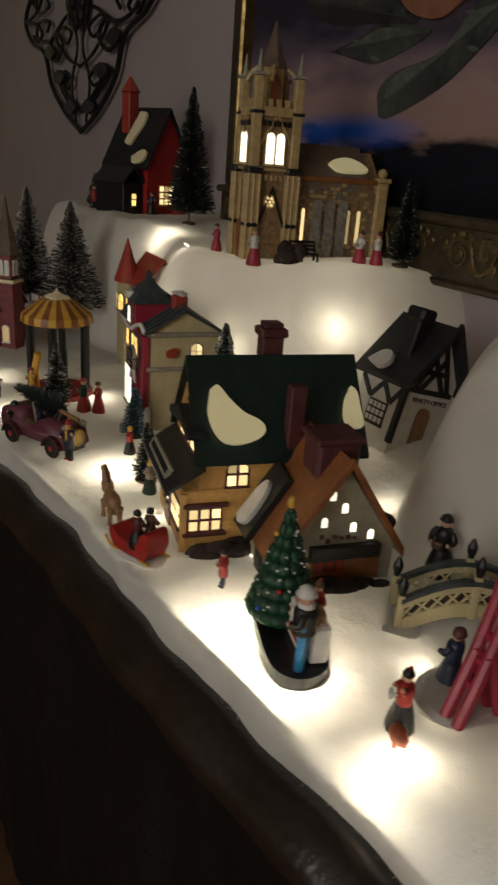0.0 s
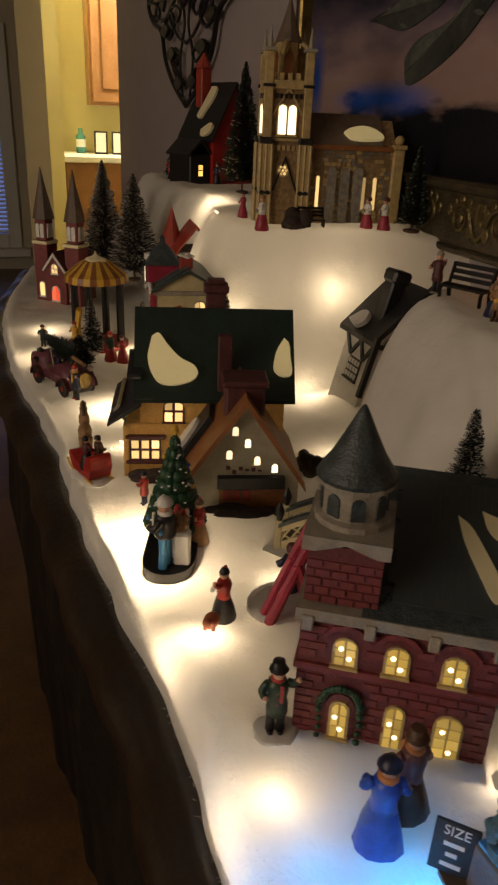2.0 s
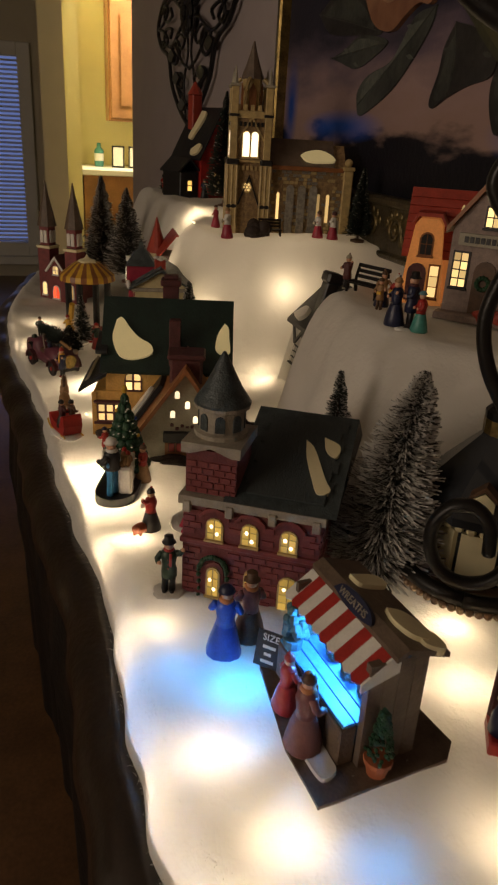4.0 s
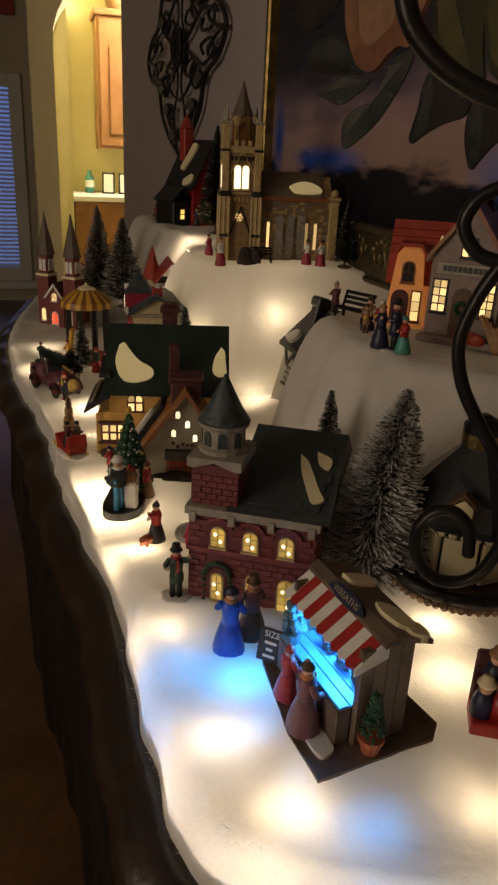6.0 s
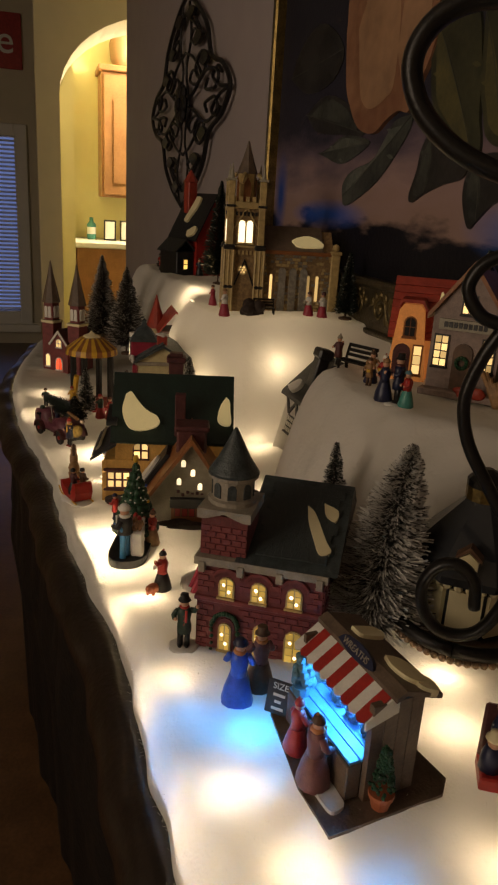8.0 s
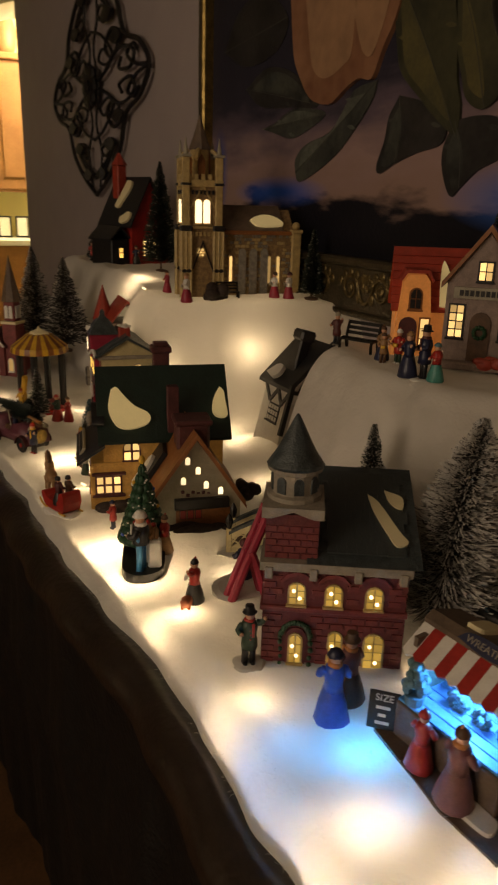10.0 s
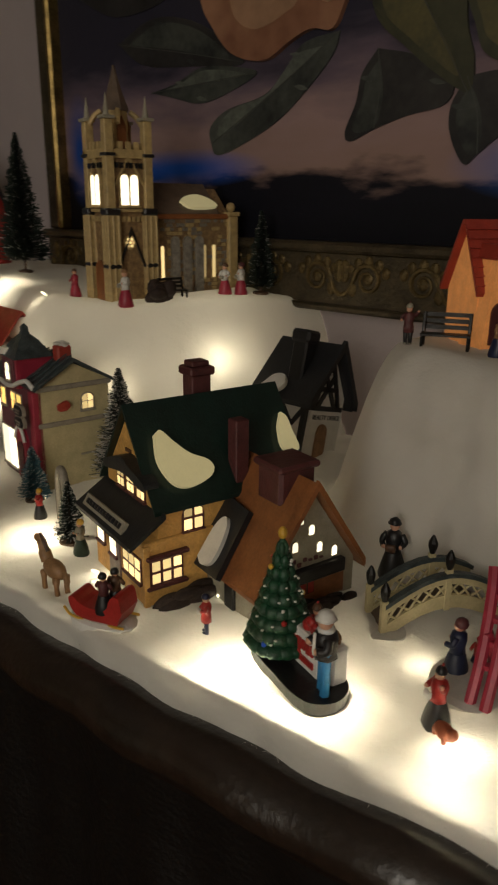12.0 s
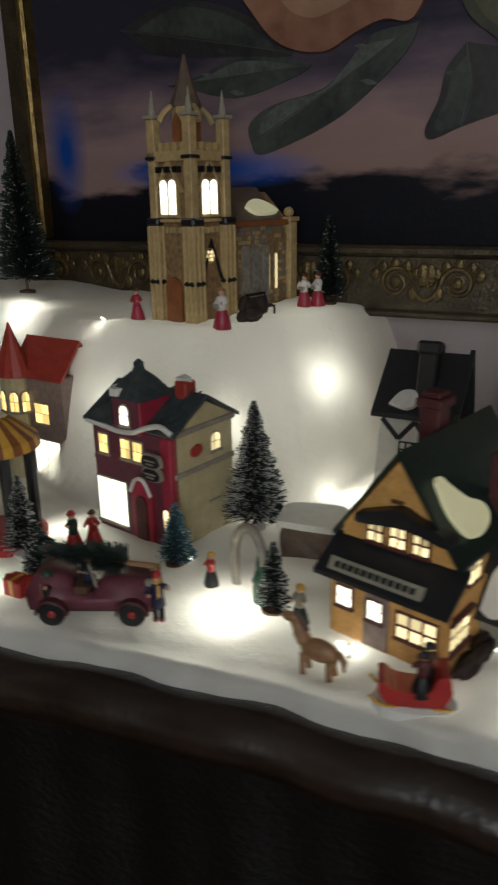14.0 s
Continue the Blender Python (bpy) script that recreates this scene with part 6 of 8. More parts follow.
# ---- trees ----
def brush_tree(name, x, y, h, r, n, label, needle, flock=0.4, z=None, bend=0.0, seed=1, width=0.0005, power=0.9, lean=0.0):
    t = thing(name, pose(x, y, snow(x, y) if z is None else z, lean), label, "tree", "bottle brush trees")
    b = B()
    tube(b, [(0, 0, 0), (0, 0, h * 0.5), (bend, 0, h * 0.98)], [0.0022, 0.0016, 0.0006], 6)
    part("trunk", b, M_BROWN, t)
    b = B()
    lathe(b, [(0.012, -0.002), (0.012, 0.003), (0.004, 0.005)], 12)
    part("foot", b, M_WHITEG if flock > 0.3 else M_BROWN, t)
    rnd = np.random.RandomState(seed)
    verts, faces, idx = [], [], []
    for i in range(n):
        f = rnd.rand() ** 1.25
        zz = h * (0.10 + 0.90 * f)
        a = rnd.rand() * 6.2832
        ln = r * (1 - f) ** power * rnd.uniform(0.62, 1.08) * (0.88 + 0.14 * math.sin(zz * 260 + a)) + 0.0025
        d = np.array([math.cos(a), math.sin(a), rnd.uniform(-0.05, 0.55)])
        d /= np.linalg.norm(d)
        o = np.array([bend * max(0, zz / h - 0.5) * 2, 0, zz - 0.01 * h])
        s = np.array([-math.sin(a), math.cos(a), 0]) * width * rnd.uniform(0.7, 1.5)
        w = np.array([0, 0, width])
        k = len(verts)
        e = o + d * ln
        cut = o + d * ln * 0.62
        verts += [o + s, o - s, cut + s, cut - s, e + s * 0.8 + w, e - s * 0.8 - w]
        faces += [(k, k + 1, k + 3, k + 2), (k + 2, k + 3, k + 5, k + 4)]
        idx += [0, 1 if rnd.rand() < flock else 0]
    me = bpy.data.meshes.new("bristles")
    me.from_pydata([tuple(v) for v in verts], [], faces)
    for m in needle:
        me.materials.append(m)
    me.polygons.foreach_set("material_index", idx)
    o = new("bristles", me)
    o.parent = t
    tagged(o, kind="stuff")
    return t


BR, GR = (M_BRISTLE, M_FLOCK), (M_NEEDLE, M_FLOCK)
brush_tree("bottle_brush_tree", -0.116, 0.440, 0.190, 0.054, 13000, "tall grey bottle brush tree with frosted bristles", BR, 0.75, 0.022, 0.008, 1, 0.00046, 0.72, -6)
brush_tree("bottle_brush_tree", -0.236, 0.446, 0.095, 0.020, 2200, "small green bottle brush tree tipped with snow", GR, 0.45, 0.075, 0, 2, 0.0005)
brush_tree("bottle_brush_tree", -0.766, 0.398, 0.146, 0.038, 4800, "dark green bottle brush tree flecked with snow", GR, 0.45, None, 0, 3, 0.0006)
brush_tree("bottle_brush_tree", -0.812, 0.693, 0.118, 0.024, 2600, "slim dark blue-green bottle brush tree beside the church", GR, 0.06, None, 0, 4, 0.0006)
brush_tree("bottle_brush_tree", -1.24, 0.555, 0.225, 0.046, 4200, "tall dark bottle brush tree between red house and church", GR, 0.05, None, 0, 5, 0.0008)
brush_tree("bottle_brush_tree", -1.42, 0.308, 0.215, 0.055, 5000, "grey-green frosted bottle brush tree", BR, 0.5, 0.045, 0, 6, 0.0008)
brush_tree("bottle_brush_tree", -1.285, 0.352, 0.200, 0.058, 5000, "grey frosted bottle brush tree on the slope", BR, 0.3, 0.045, 0, 7, 0.0008)
brush_tree("bottle_brush_tree", -0.335, 0.655, 0.165, 0.030, 2600, "dark bottle brush tree behind the hill houses", GR, 0.05, None, 0, 8, 0.0007)
brush_tree("bottle_brush_tree", -0.800, 0.296, 0.066, 0.020, 1800, "small frosted blue tree by the corner shop", (M_FROST, M_FLOCK), 0.2, None, 0, 9, 0.0006)
brush_tree("bottle_brush_tree", -0.952, 0.238, 0.088, 0.022, 1800, "small lit green tree with pale tips under the tent", GR, 0.4, None, 0, 10, 0.0006)
brush_tree("bottle_brush_tree", -1.56, 0.48, 0.07, 0.018, 1000, "small dark tree at the hill's end", GR, 0.1, None, 0, 11, 0.0007)
brush_tree("bottle_brush_tree", -0.672, 0.262, 0.066, 0.016, 1400, "small dark green tree beside the inn", GR, 0.3, None, 0, 12, 0.0006)
brush_tree("bottle_brush_tree", -0.90, 0.215, 0.045, 0.024, 1400, "low dark green shrub by the carriage", GR, 0.1, None, 0, 13, 0.0007)


# ---- pie seller's stand with its tree ----
def vendor():
    z = snow(-0.36, 0.25)
    t = thing("vendor_stand", pose(-0.358, 0.254, z, 0, 0, -16), "resin vendor stand with decorated tree on a dark slate-coloured base", "figurine")
    b = B()
    blob(b, [(-0.056, 0.0), (-0.040, -0.018), (0.0, -0.022), (0.034, -0.020), (0.046, -0.002), (0.034, 0.018), (0.0, 0.022), (-0.040, 0.018)], "z", -0.006, 0.006)
    part("base", b, M_DARK, t, "dark slate-grey base")
    tr = B()
    lathe(tr, [(0.004, 0.004), (0.004, 0.016)], 8, pose(-0.028, 0, 0))
    part("trunk", tr, M_BROWN, t)
    b = B()
    rnd = random.Random(9)
    for k in range(9):
        f = k / 8.5
        rr = 0.023 * (1 - f) + 0.002
        n = max(5, int(14 * (1 - f)) + 3)
        for i in range(n):
            a = i * 2 * math.pi / n + k * 0.7
            ball(b, (-0.028 + rr * 0.72 * math.cos(a), rr * 0.72 * math.sin(a), 0.018 + 0.078 * f - 0.003), 1, IDENT, 0, (rr * 0.38 + 0.0015, rr * 0.38 + 0.0015, 0.0062), 7)
        lathe(b, [(rr * 0.85, 0.014 + 0.078 * f), (rr * 0.6, 0.024 + 0.078 * f)], 10, pose(-0.028, 0, 0))
    tree = part("tree", b, M_GREEN, t, "glossy resin christmas tree", True)
    b = B()
    for k in range(46):
        f = rnd.random() ** 1.3 * 0.92
        a, rr = rnd.uniform(0, 6.283), 0.0245 * (1 - f) + 0.0025
        ball(b, (-0.028 + rr * math.cos(a), rr * math.sin(a), 0.0175 + 0.078 * f), 0.0013, squash=(1, 1, 0.6), seg=6)
    tagged(part("snow_tips", b, M_WHITEG, tree, "white snow on the branch tips"), kind="stuff")
    for i, (mt) in enumerate([M_RED, M_BLUECOAT, M_YELLOWG, M_RED, M_RED, M_BLUECOAT, M_YELLOWG, M_RED, M_RED, M_BLUECOAT]):
        f = (i * 0.37) % 0.9
        a = i * 2.3
        rr = 0.023 * (1 - f) + 0.003
        b = B()
        ball(b, (-0.028 + rr * math.cos(a), rr * math.sin(a), 0.018 + 0.078 * f), 0.0022, seg=8)
        part("bauble", b, mt, tree)
    b = B()
    ball(b, (-0.028, 0, 0.101), 0.0036, squash=(1, 1, 1.4))
    part("star", b, M_YELLOWG, tree, "yellow star")
    bx("cart", (-0.012, 0.000, 0.006), (0.020, 0.014, 0.036), M_WHITEG, t, "white cart front with red lettering bars", 0.001)
    b = B()
    for i in range(5):
        box(b, (-0.008 + i * 0.005, -0.0012, 0.022 - 0.001 * (i % 2)), (-0.0045 + i * 0.005, 0.0002, 0.030))
    box(b, (-0.008, -0.0012, 0.012), (0.016, 0.0002, 0.017))
    part("lettering", b, M_RED, t)
    bx("barrel_box", (0.021, 0.004, 0.006), (0.033, 0.018, 0.036), M_WHITEG, t, "white crate", 0.002)
    b = B()
    bush(b, (0.020, 0.010, 0.035), 0.012, 0.006, 0.012, 8, 3)
    part("goods", b, M_TAN, t, "heap of baked goods", True)
    b = B()
    bush(b, (0.004, 0.008, 0.036), 0.010, 0.006, 0.011, 6, 4)
    part("bonnet", b, M_RED, t, "crimson bonnet", True)


vendor()
figure("baker_figurine", -0.328, 0.243, 0.080, -40, "baker figurine in black jacket, blue trousers and white cap", M_DARK, M_BLUEJ, M_WHITEG, False, 0.3, M_WHITEG, z=0.006, waist=0.029)
figure("customer_lady_figurine", -0.364, 0.279, 0.050, 10, "small figurine in red with brown hair behind the cart", M_RED, M_TAN, M_BROWN, True, 0.3, z=0.006)


# ---- footbridge ----
def bridge():
    a, c = Vector((-0.350, 0.348, 0)), Vector((-0.292, 0.442, 0))
    L = (c - a).length
    t = thing("footbridge", pose(a.x, a.y, snow(a.x, a.y) - 0.002, 0, 0, math.degrees(math.atan2(c.y - a.y, c.x - a.x))), "cream arched footbridge with grey handrails and little black lanterns", "bridge")
    def zz(u):
        return 0.004 + 0.022 * math.sin(math.pi * u / L)
    us = [L * i / 10 for i in range(11)]
    deck = B()
    prism(deck, [(u, zz(u)) for u in us] + [(u, zz(u) - 0.005) for u in us[::-1]], "y", 0.0, 0.026)
    part("deck", deck, M_BROWNWALL, t)
    for y in (-0.003, 0.026):
        b = B()
        prism(b, [(u, zz(u) + 0.020) for u in us] + [(u, zz(u) + 0.014) for u in us[::-1]], "y", y, y + 0.003)
        prism(b, [(u, zz(u) + 0.004) for u in us] + [(u, zz(u) - 0.008) for u in us[::-1]], "y", y, y + 0.003)
        bars = []
        for i in range(10):
            u0, u1 = us[i], us[i + 1]
            bars.append([(u0, y + 0.0015, zz(u0) + 0.003), (u1, y + 0.0015, zz(u1) + 0.015)])
            bars.append([(u0, y + 0.0015, zz(u0) + 0.015), (u1, y + 0.0015, zz(u1) + 0.003)])
        rl = part("parapet", b, M_CREAMWALL, t, "cream latticed parapet")
        for pts in bars:
            b = B()
            tube(b, pts, 0.0011, 5)
            part("lattice_bar", b, M_CREAMWALL, rl)
        b = B()
        prism(b, [(u, zz(u) + 0.024) for u in us] + [(u, zz(u) + 0.020) for u in us[::-1]], "y", y - 0.0015, y + 0.0045)
        part("handrail", b, M_SLATE, rl, "grey handrail")
        for u in (0.0, L * 0.5, L):
            b = B()
            box(b, (u - 0.003, y - 0.001, zz(u) - 0.010), (u + 0.003, y + 0.004, zz(u) + 0.027), IDENT, 0, 0.0006)
            po = part("post", b, M_CREAMWALL, t)
            b = B()
            lathe(b, [(0.0022, 0.027), (0.004, 0.033), (0.0042, 0.037), (0.002, 0.042), (0.0008, 0.044)], 8, pose(u, y + 0.0015, zz(u)))
            part("lantern", b, M_IRON, po, "black lantern")
    b = B()
    blob(b, [(-0.012, -0.01), (0.01, -0.016), (0.02, 0.0), (0.012, 0.03), (-0.012, 0.034)], "z", -0.006, 0.003)
    part("snow_foot", b, M_WHITEG, t)


bridge()


# ---- red sledge stood on end with its party ----
def sledge():
    x, y = -0.245, 0.325
    z = snow(x, y)
    t = thing("red_sledge", pose(x, y, z), "crimson wooden sledge propped upright on a round snowy base", "sledge")
    b = B()
    lathe(b, [(0.034, -0.006), (0.033, 0.0), (0.027, 0.002)], 18, pose(-0.012, 0.0, 0), 0, 0.06)
    part("base", b, M_WHITEG, t)
    for dx in (0.0, -0.011):
        b = B()
        tube(b, curve([(0.006 + dx, -0.021, 0.000), (0.004 + dx, -0.006, 0.034), (-0.002 + dx, 0.012, 0.066), (-0.007 + dx, 0.022, 0.083)], 4), 0.0042, 8)
        part("runner", b, M_PINK, t, "crimson runner")
        b = B()
        tube(b, [(0.010 + dx, 0.012, 0.000), (0.006 + dx, 0.005, 0.030), (0.003 + dx, -0.001, 0.047)], 0.0040, 8)
        part("stay", b, M_PINK, t)
    for k in range(4):
        f = 0.30 + 0.17 * k
        c = Vector((0.006, -0.021, 0)).lerp(Vector((-0.007, 0.022, 0.083)), f)
        bx("slat", (c.x - 0.011, c.y - 0.003, c.z - 0.002), (c.x + 0.001, c.y + 0.003, c.z + 0.002), M_PINK, t, bevel=0.0006)


sledge()


# ---- sleigh and horse ----
def sleigh():
    x, y = -0.525, 0.200
    t = thing("red_sleigh", pose(x, y, snow(x, y), 0, 0, -160), "small red sleigh with two seated riders on a snowy base", "sleigh")
    b = B()
    lathe(b, [(0.024, -0.006), (0.023, 0.001), (0.018, 0.003)], 16, Matrix.Diagonal((1.35, 0.8, 1, 1)), 0, 0.05)
    part("base", b, M_WHITEG, t)
    b = B()
    prism(b, [(p.x, p.y) for p in curve([(-0.020, 0.004, 0), (0.014, 0.003, 0), (0.024, 0.009, 0), (0.027, 0.019, 0), (0.022, 0.021, 0), (0.013, 0.015, 0), (-0.008, 0.015, 0), (-0.014, 0.027, 0), (-0.022, 0.029, 0), (-0.025, 0.016, 0)], 3)], "y", -0.012, 0.012)
    bmesh.ops.bevel(b, geom=[e for e in b.edges if len(e.link_faces) == 2 and e.calc_face_angle() > 1.2], offset=0.0025, segments=2, affect="EDGES")
    part("body", b, M_RED, t, "red painted body")
    for yy in (-0.012, 0.012):
        b = B()
        tube(b, curve([(-0.026, yy, 0.003), (0.0, yy, 0.0015), (0.024, yy, 0.003), (0.032, yy, 0.010)], 4), 0.0012, 6)
        part("runner", b, M_YELLOWG, t)
    for i, (dx, dy) in enumerate(((-0.006, -0.005), (-0.006, 0.006))):
        figure("rider_figurine", x + 0.006, y + (0.008 if i else -0.004), 0.042, -150, "bundled rider figurine in brown and red in the sleigh", M_BROWN if i else M_MAROON, M_DARK, M_DARK, True, 0.2, z=snow(x, y) + 0.010)
    hx, hy = -0.600, 0.200
    h = thing("horse_figurine", pose(hx, hy, snow(hx, hy), 0, 0, 178), "chestnut brown horse figurine drawing the sleigh", "figurine")
    b = B()
    ball(b, (0, 0, 0.022), 0.011, squash=(1.5, 0.7, 0.85), seg=12)
    tube(b, curve([(0.012, 0, 0.026), (0.018, 0, 0.036), (0.021, 0, 0.043)], 4), [0.006] * 4 + [0.0045] * 5, 8)
    ball(b, (0.025, 0, 0.044), 0.0048, squash=(1.6, 0.8, 0.85))
    for dx in (-0.011, 0.011):
        for dy in (-0.005, 0.005):
            tube(b, [(dx, dy, 0.018), (dx + 0.001, dy, 0.009), (dx, dy, 0)], [0.0034, 0.0022, 0.0026], 7)
    tube(b, [(-0.016, 0, 0.026), (-0.021, 0, 0.018), (-0.021, 0, 0.010)], [0.002, 0.0028, 0.001], 6)
    part("body", b, M_TAN, h, smooth=True)
    b = B()
    tube(b, [(0.010, 0, 0.036), (0.016, 0, 0.044), (0.022, 0, 0.050)], [0.002, 0.0026, 0.0012], 6)
    part("mane", b, M_BROWN, h)


sleigh()


# ---- vintage car with the cut tree ----
def carriage():
    """A vintage open car, its nose towards local +x, with a cut tree tied over it."""
    x, y = -0.808, 0.187
    z = snow(x, y)
    t = thing("vintage_car", pose(x, y, z, 0, 0, 27), "dark crimson vintage car with a cut tree on top", "toy car")
    b = B()
    pts = [(-0.056, 0.012), (-0.058, 0.028), (-0.052, 0.040), (-0.036, 0.043), (-0.022, 0.040), (-0.016, 0.026), (0.000, 0.024), (0.006, 0.036), (0.024, 0.038), (0.046, 0.034), (0.052, 0.026), (0.053, 0.012)]
    prism(b, [(p.x, p.y) for p in curve([(u, v, 0) for u, v in pts], 3)], "y", -0.017, 0.017)
    bmesh.ops.bevel(b, geom=[e for e in b.edges if len(e.link_faces) == 2 and e.calc_face_angle() > 1.2], offset=0.003, segments=2, affect="EDGES")
    part("body", b, M_WINE, t, "dark crimson bodywork", True)
    bx("chassis", (-0.054, -0.012, 0.008), (0.054, 0.012, 0.013), M_DARK, t)
    b = B()
    lathe(b, [(0.0105, 0.0), (0.011, 0.003), (0.0095, 0.004)], 14, pose(0.053, 0, 0.024, 0, 90))
    part("radiator", b, M_GOLD, t, "dull brass radiator")
    for yy in (-0.013, 0.013):
        b = B()
        ball(b, (0.050, yy, 0.037), 0.0042, squash=(1.2, 1, 1), seg=10)
        part("headlight", b, M_TRIM, t, "pale round headlight")
    b = B()
    tube(b, [(0.004, -0.016, 0.034), (-0.001, -0.016, 0.056), (-0.001, 0.016, 0.056), (0.004, 0.016, 0.034)], 0.0011, 6)
    part("windscreen_frame", b, M_TRIM, t)
    bx("seat", (-0.018, -0.014, 0.024), (-0.004, 0.014, 0.032), M_BROWN, t, bevel=0.002)
    wb = B()
    lathe(wb, [(0.0045, -0.0018), (0.0100, -0.0024), (0.0118, -0.0012), (0.0118, 0.0012), (0.0100, 0.0024), (0.0045, 0.0018)], 18, pose(0, 0, 0, 90))
    wheel = bpy.data.meshes.new("wheel")
    wb.to_mesh(wheel)
    wb.free()
    wheel.materials.append(M_DARK)
    for dx in (-0.036, 0.034):
        for yy in (-0.020, 0.020):
            w = shared("wheel", wheel, t, pose(dx, yy, 0.0105))
            b = B()
            ball(b, (0, -0.002 if yy < 0 else 0.002, 0), 0.0036, squash=(1, 0.5, 1), seg=8)
            part("hub", b, M_RED, w)
            b = B()
            arc = [(dx + 0.0145 * math.cos(a), 0.0105 + 0.0145 * math.sin(a)) for a in (math.pi * i / 8 for i in range(9))]
            arc += [(dx + 0.0125 * math.cos(a), 0.0105 + 0.0125 * math.sin(a)) for a in (math.pi * (8 - i) / 8 for i in range(9))]
            prism(b, arc, "y", yy - 0.004, yy + 0.004)
            part("mudguard", b, M_MAROON, t)
    # the tree lies along the car, its trunk over the bonnet
    f = thing("cut_tree", pose(x, y, z, 0, 0, 27) @ pose(-0.046, 0, 0.060, 0, 8), "cut dark green fir tree lying on the car", "tree")
    b = B()
    tube(b, [(0.0, 0, 0), (0.104, 0, 0)], [0.0012, 0.0028], 7)
    part("trunk", b, M_TAN, f)
    rnd = random.Random(31)
    verts, faces = [], []
    for i in range(1500):
        u = rnd.random() ** 0.8
        a, ln = rnd.uniform(0, 6.283), 0.019 * min(1, 0.25 + u * 1.3) * rnd.uniform(0.5, 1.05)
        o = Vector((0.002 + u * 0.074, 0, 0))
        e = o + Vector((-0.010 * rnd.random(), ln * math.cos(a), ln * math.sin(a) * (0.85 if math.sin(a) > 0 else 0.55)))
        sd = Vector((0.0007, 0.0004, 0.0004))
        k = len(verts)
        verts += [tuple(o + sd), tuple(o - sd), tuple(e - sd * 0.6), tuple(e + sd * 0.6)]
        faces.append((k, k + 1, k + 2, k + 3))
    me = bpy.data.meshes.new("foliage")
    me.from_pydata(verts, [], faces)
    me.materials.append(M_NEEDLE)
    o = new("foliage", me)
    o.parent = f
    tagged(o, kind="stuff")
    figure("driver_figurine", x - 0.006, y - 0.004, 0.042, -20, "fair-haired man figurine in a dark coat riding in the car", M_NAVY, M_DARK, M_TAN, False, 0.4, z=z + 0.020)
    figure("red_cap_helper_figurine", -0.752, 0.200, 0.056, 30, "boy figurine in red cap and yellow scarf beside the car", M_NAVY, M_DARK, M_RED, False, 0.6, M_YELLOWG)
    figure("dark_coat_helper_figurine", -0.838, 0.158, 0.056, -30, "man figurine in a dark coat and green cap beside the car", M_DARK, M_DARK, M_GREENC, False, 0.8, M_TAN)
    figure("stooping_helper_figurine", -0.872, 0.196, 0.050, 60, "figurine in green coat reaching up behind the car", M_GREENC, M_NAVY, M_BROWN, True, 0.9, M_RED)
    g = B()
    for i, (dx, dy, w) in enumerate(((0, 0, 0.011), (0.014, 0.006, 0.009), (-0.006, 0.013, 0.008))):
        box(g, (dx - w, dy - w * 0.8, -0.002), (dx + w, dy + w * 0.8, w * 1.6), pose(0, 0, 0, 0, 0, 20 * i), 0, 0.0012)
        box(g, (dx - w * 0.15, dy - w * 0.84, -0.002), (dx + w * 0.15, dy + w * 0.84, w * 1.64), pose(0, 0, 0, 0, 0, 20 * i), 1)
    tagged(part("gift_pile", g, [M_RED, M_YELLOWG], None, m=pose(-0.895, 0.175, snow(-0.895, 0.175))), "heap of red gifts with yellow ribbons in the snow", "gifts")


carriage()


# ---- striped tent ----
def tent():
    x, y = -1.0, 0.253
    t = thing("striped_pavilion", pose(x, y, snow(x, y), 0, 0, 20) @ Matrix.Diagonal((0.86, 0.86, 1.05, 1)), "open pavilion with yellow and rust striped canopy on dark posts", "pavilion")
    n = 30
    cp = None
    for i in range(n):
        a0, a1 = 2 * math.pi * i / n, 2 * math.pi * (i + 1) / n
        b = B()
        prof = [(0.008, 0.130), (0.026, 0.127), (0.056, 0.108), (0.058, 0.100)]
        vs = [[b.verts.new((r * math.cos(a), r * math.sin(a), z)) for r, z in prof] for a in (a0, a1)]
        lo = [[b.verts.new((r * math.cos(a), r * math.sin(a), z - 0.002)) for r, z in prof] for a in (a0, a1)]
        for j in range(3):
            b.faces.new((vs[0][j], vs[0][j + 1], vs[1][j + 1], vs[1][j]))
            b.faces.new((lo[0][j], lo[1][j], lo[1][j + 1], lo[0][j + 1]))
        b.faces.new((vs[0][3], lo[0][3], lo[1][3], vs[1][3]))
        m = M_BROWNROOF if i % 2 else M_YELLOWG
        if cp is None:
            cp = part("canopy", b, M_YELLOWG, t, "yellow and rust canopy")
        else:
            part("stripe", b, m, cp)
    b = B()
    lathe(b, [(0.022, 0.126), (0.019, 0.131), (0.008, 0.134), (0.003, 0.137), (0.001, 0.141)], 12, IDENT, 0, 0.15)
    part("finial", b, M_CREAM, t, "snow-capped finial")
    for i in range(4):
        a = math.pi / 4 + i * math.pi / 2
        b = B()
        tube(b, [(0.044 * math.cos(a), 0.044 * math.sin(a), 0), (0.044 * math.cos(a), 0.044 * math.sin(a), 0.106)], 0.0075, 8)
        part("post", b, M_DARK, t, "dark post")
    b = B()
    lathe(b, [(0.056, -0.006), (0.056, 0.004), (0.050, 0.006)], 20)
    part("platform", b, M_RED, t, "red platform")
    b = B()
    tube(b, curve([(-0.02, -0.03, 0.004), (-0.016, -0.034, 0.03), (-0.006, -0.034, 0.056)], 4), 0.006, 6)
    part("banner", b, M_YELLOWG, t, "yellow drape")


tent()


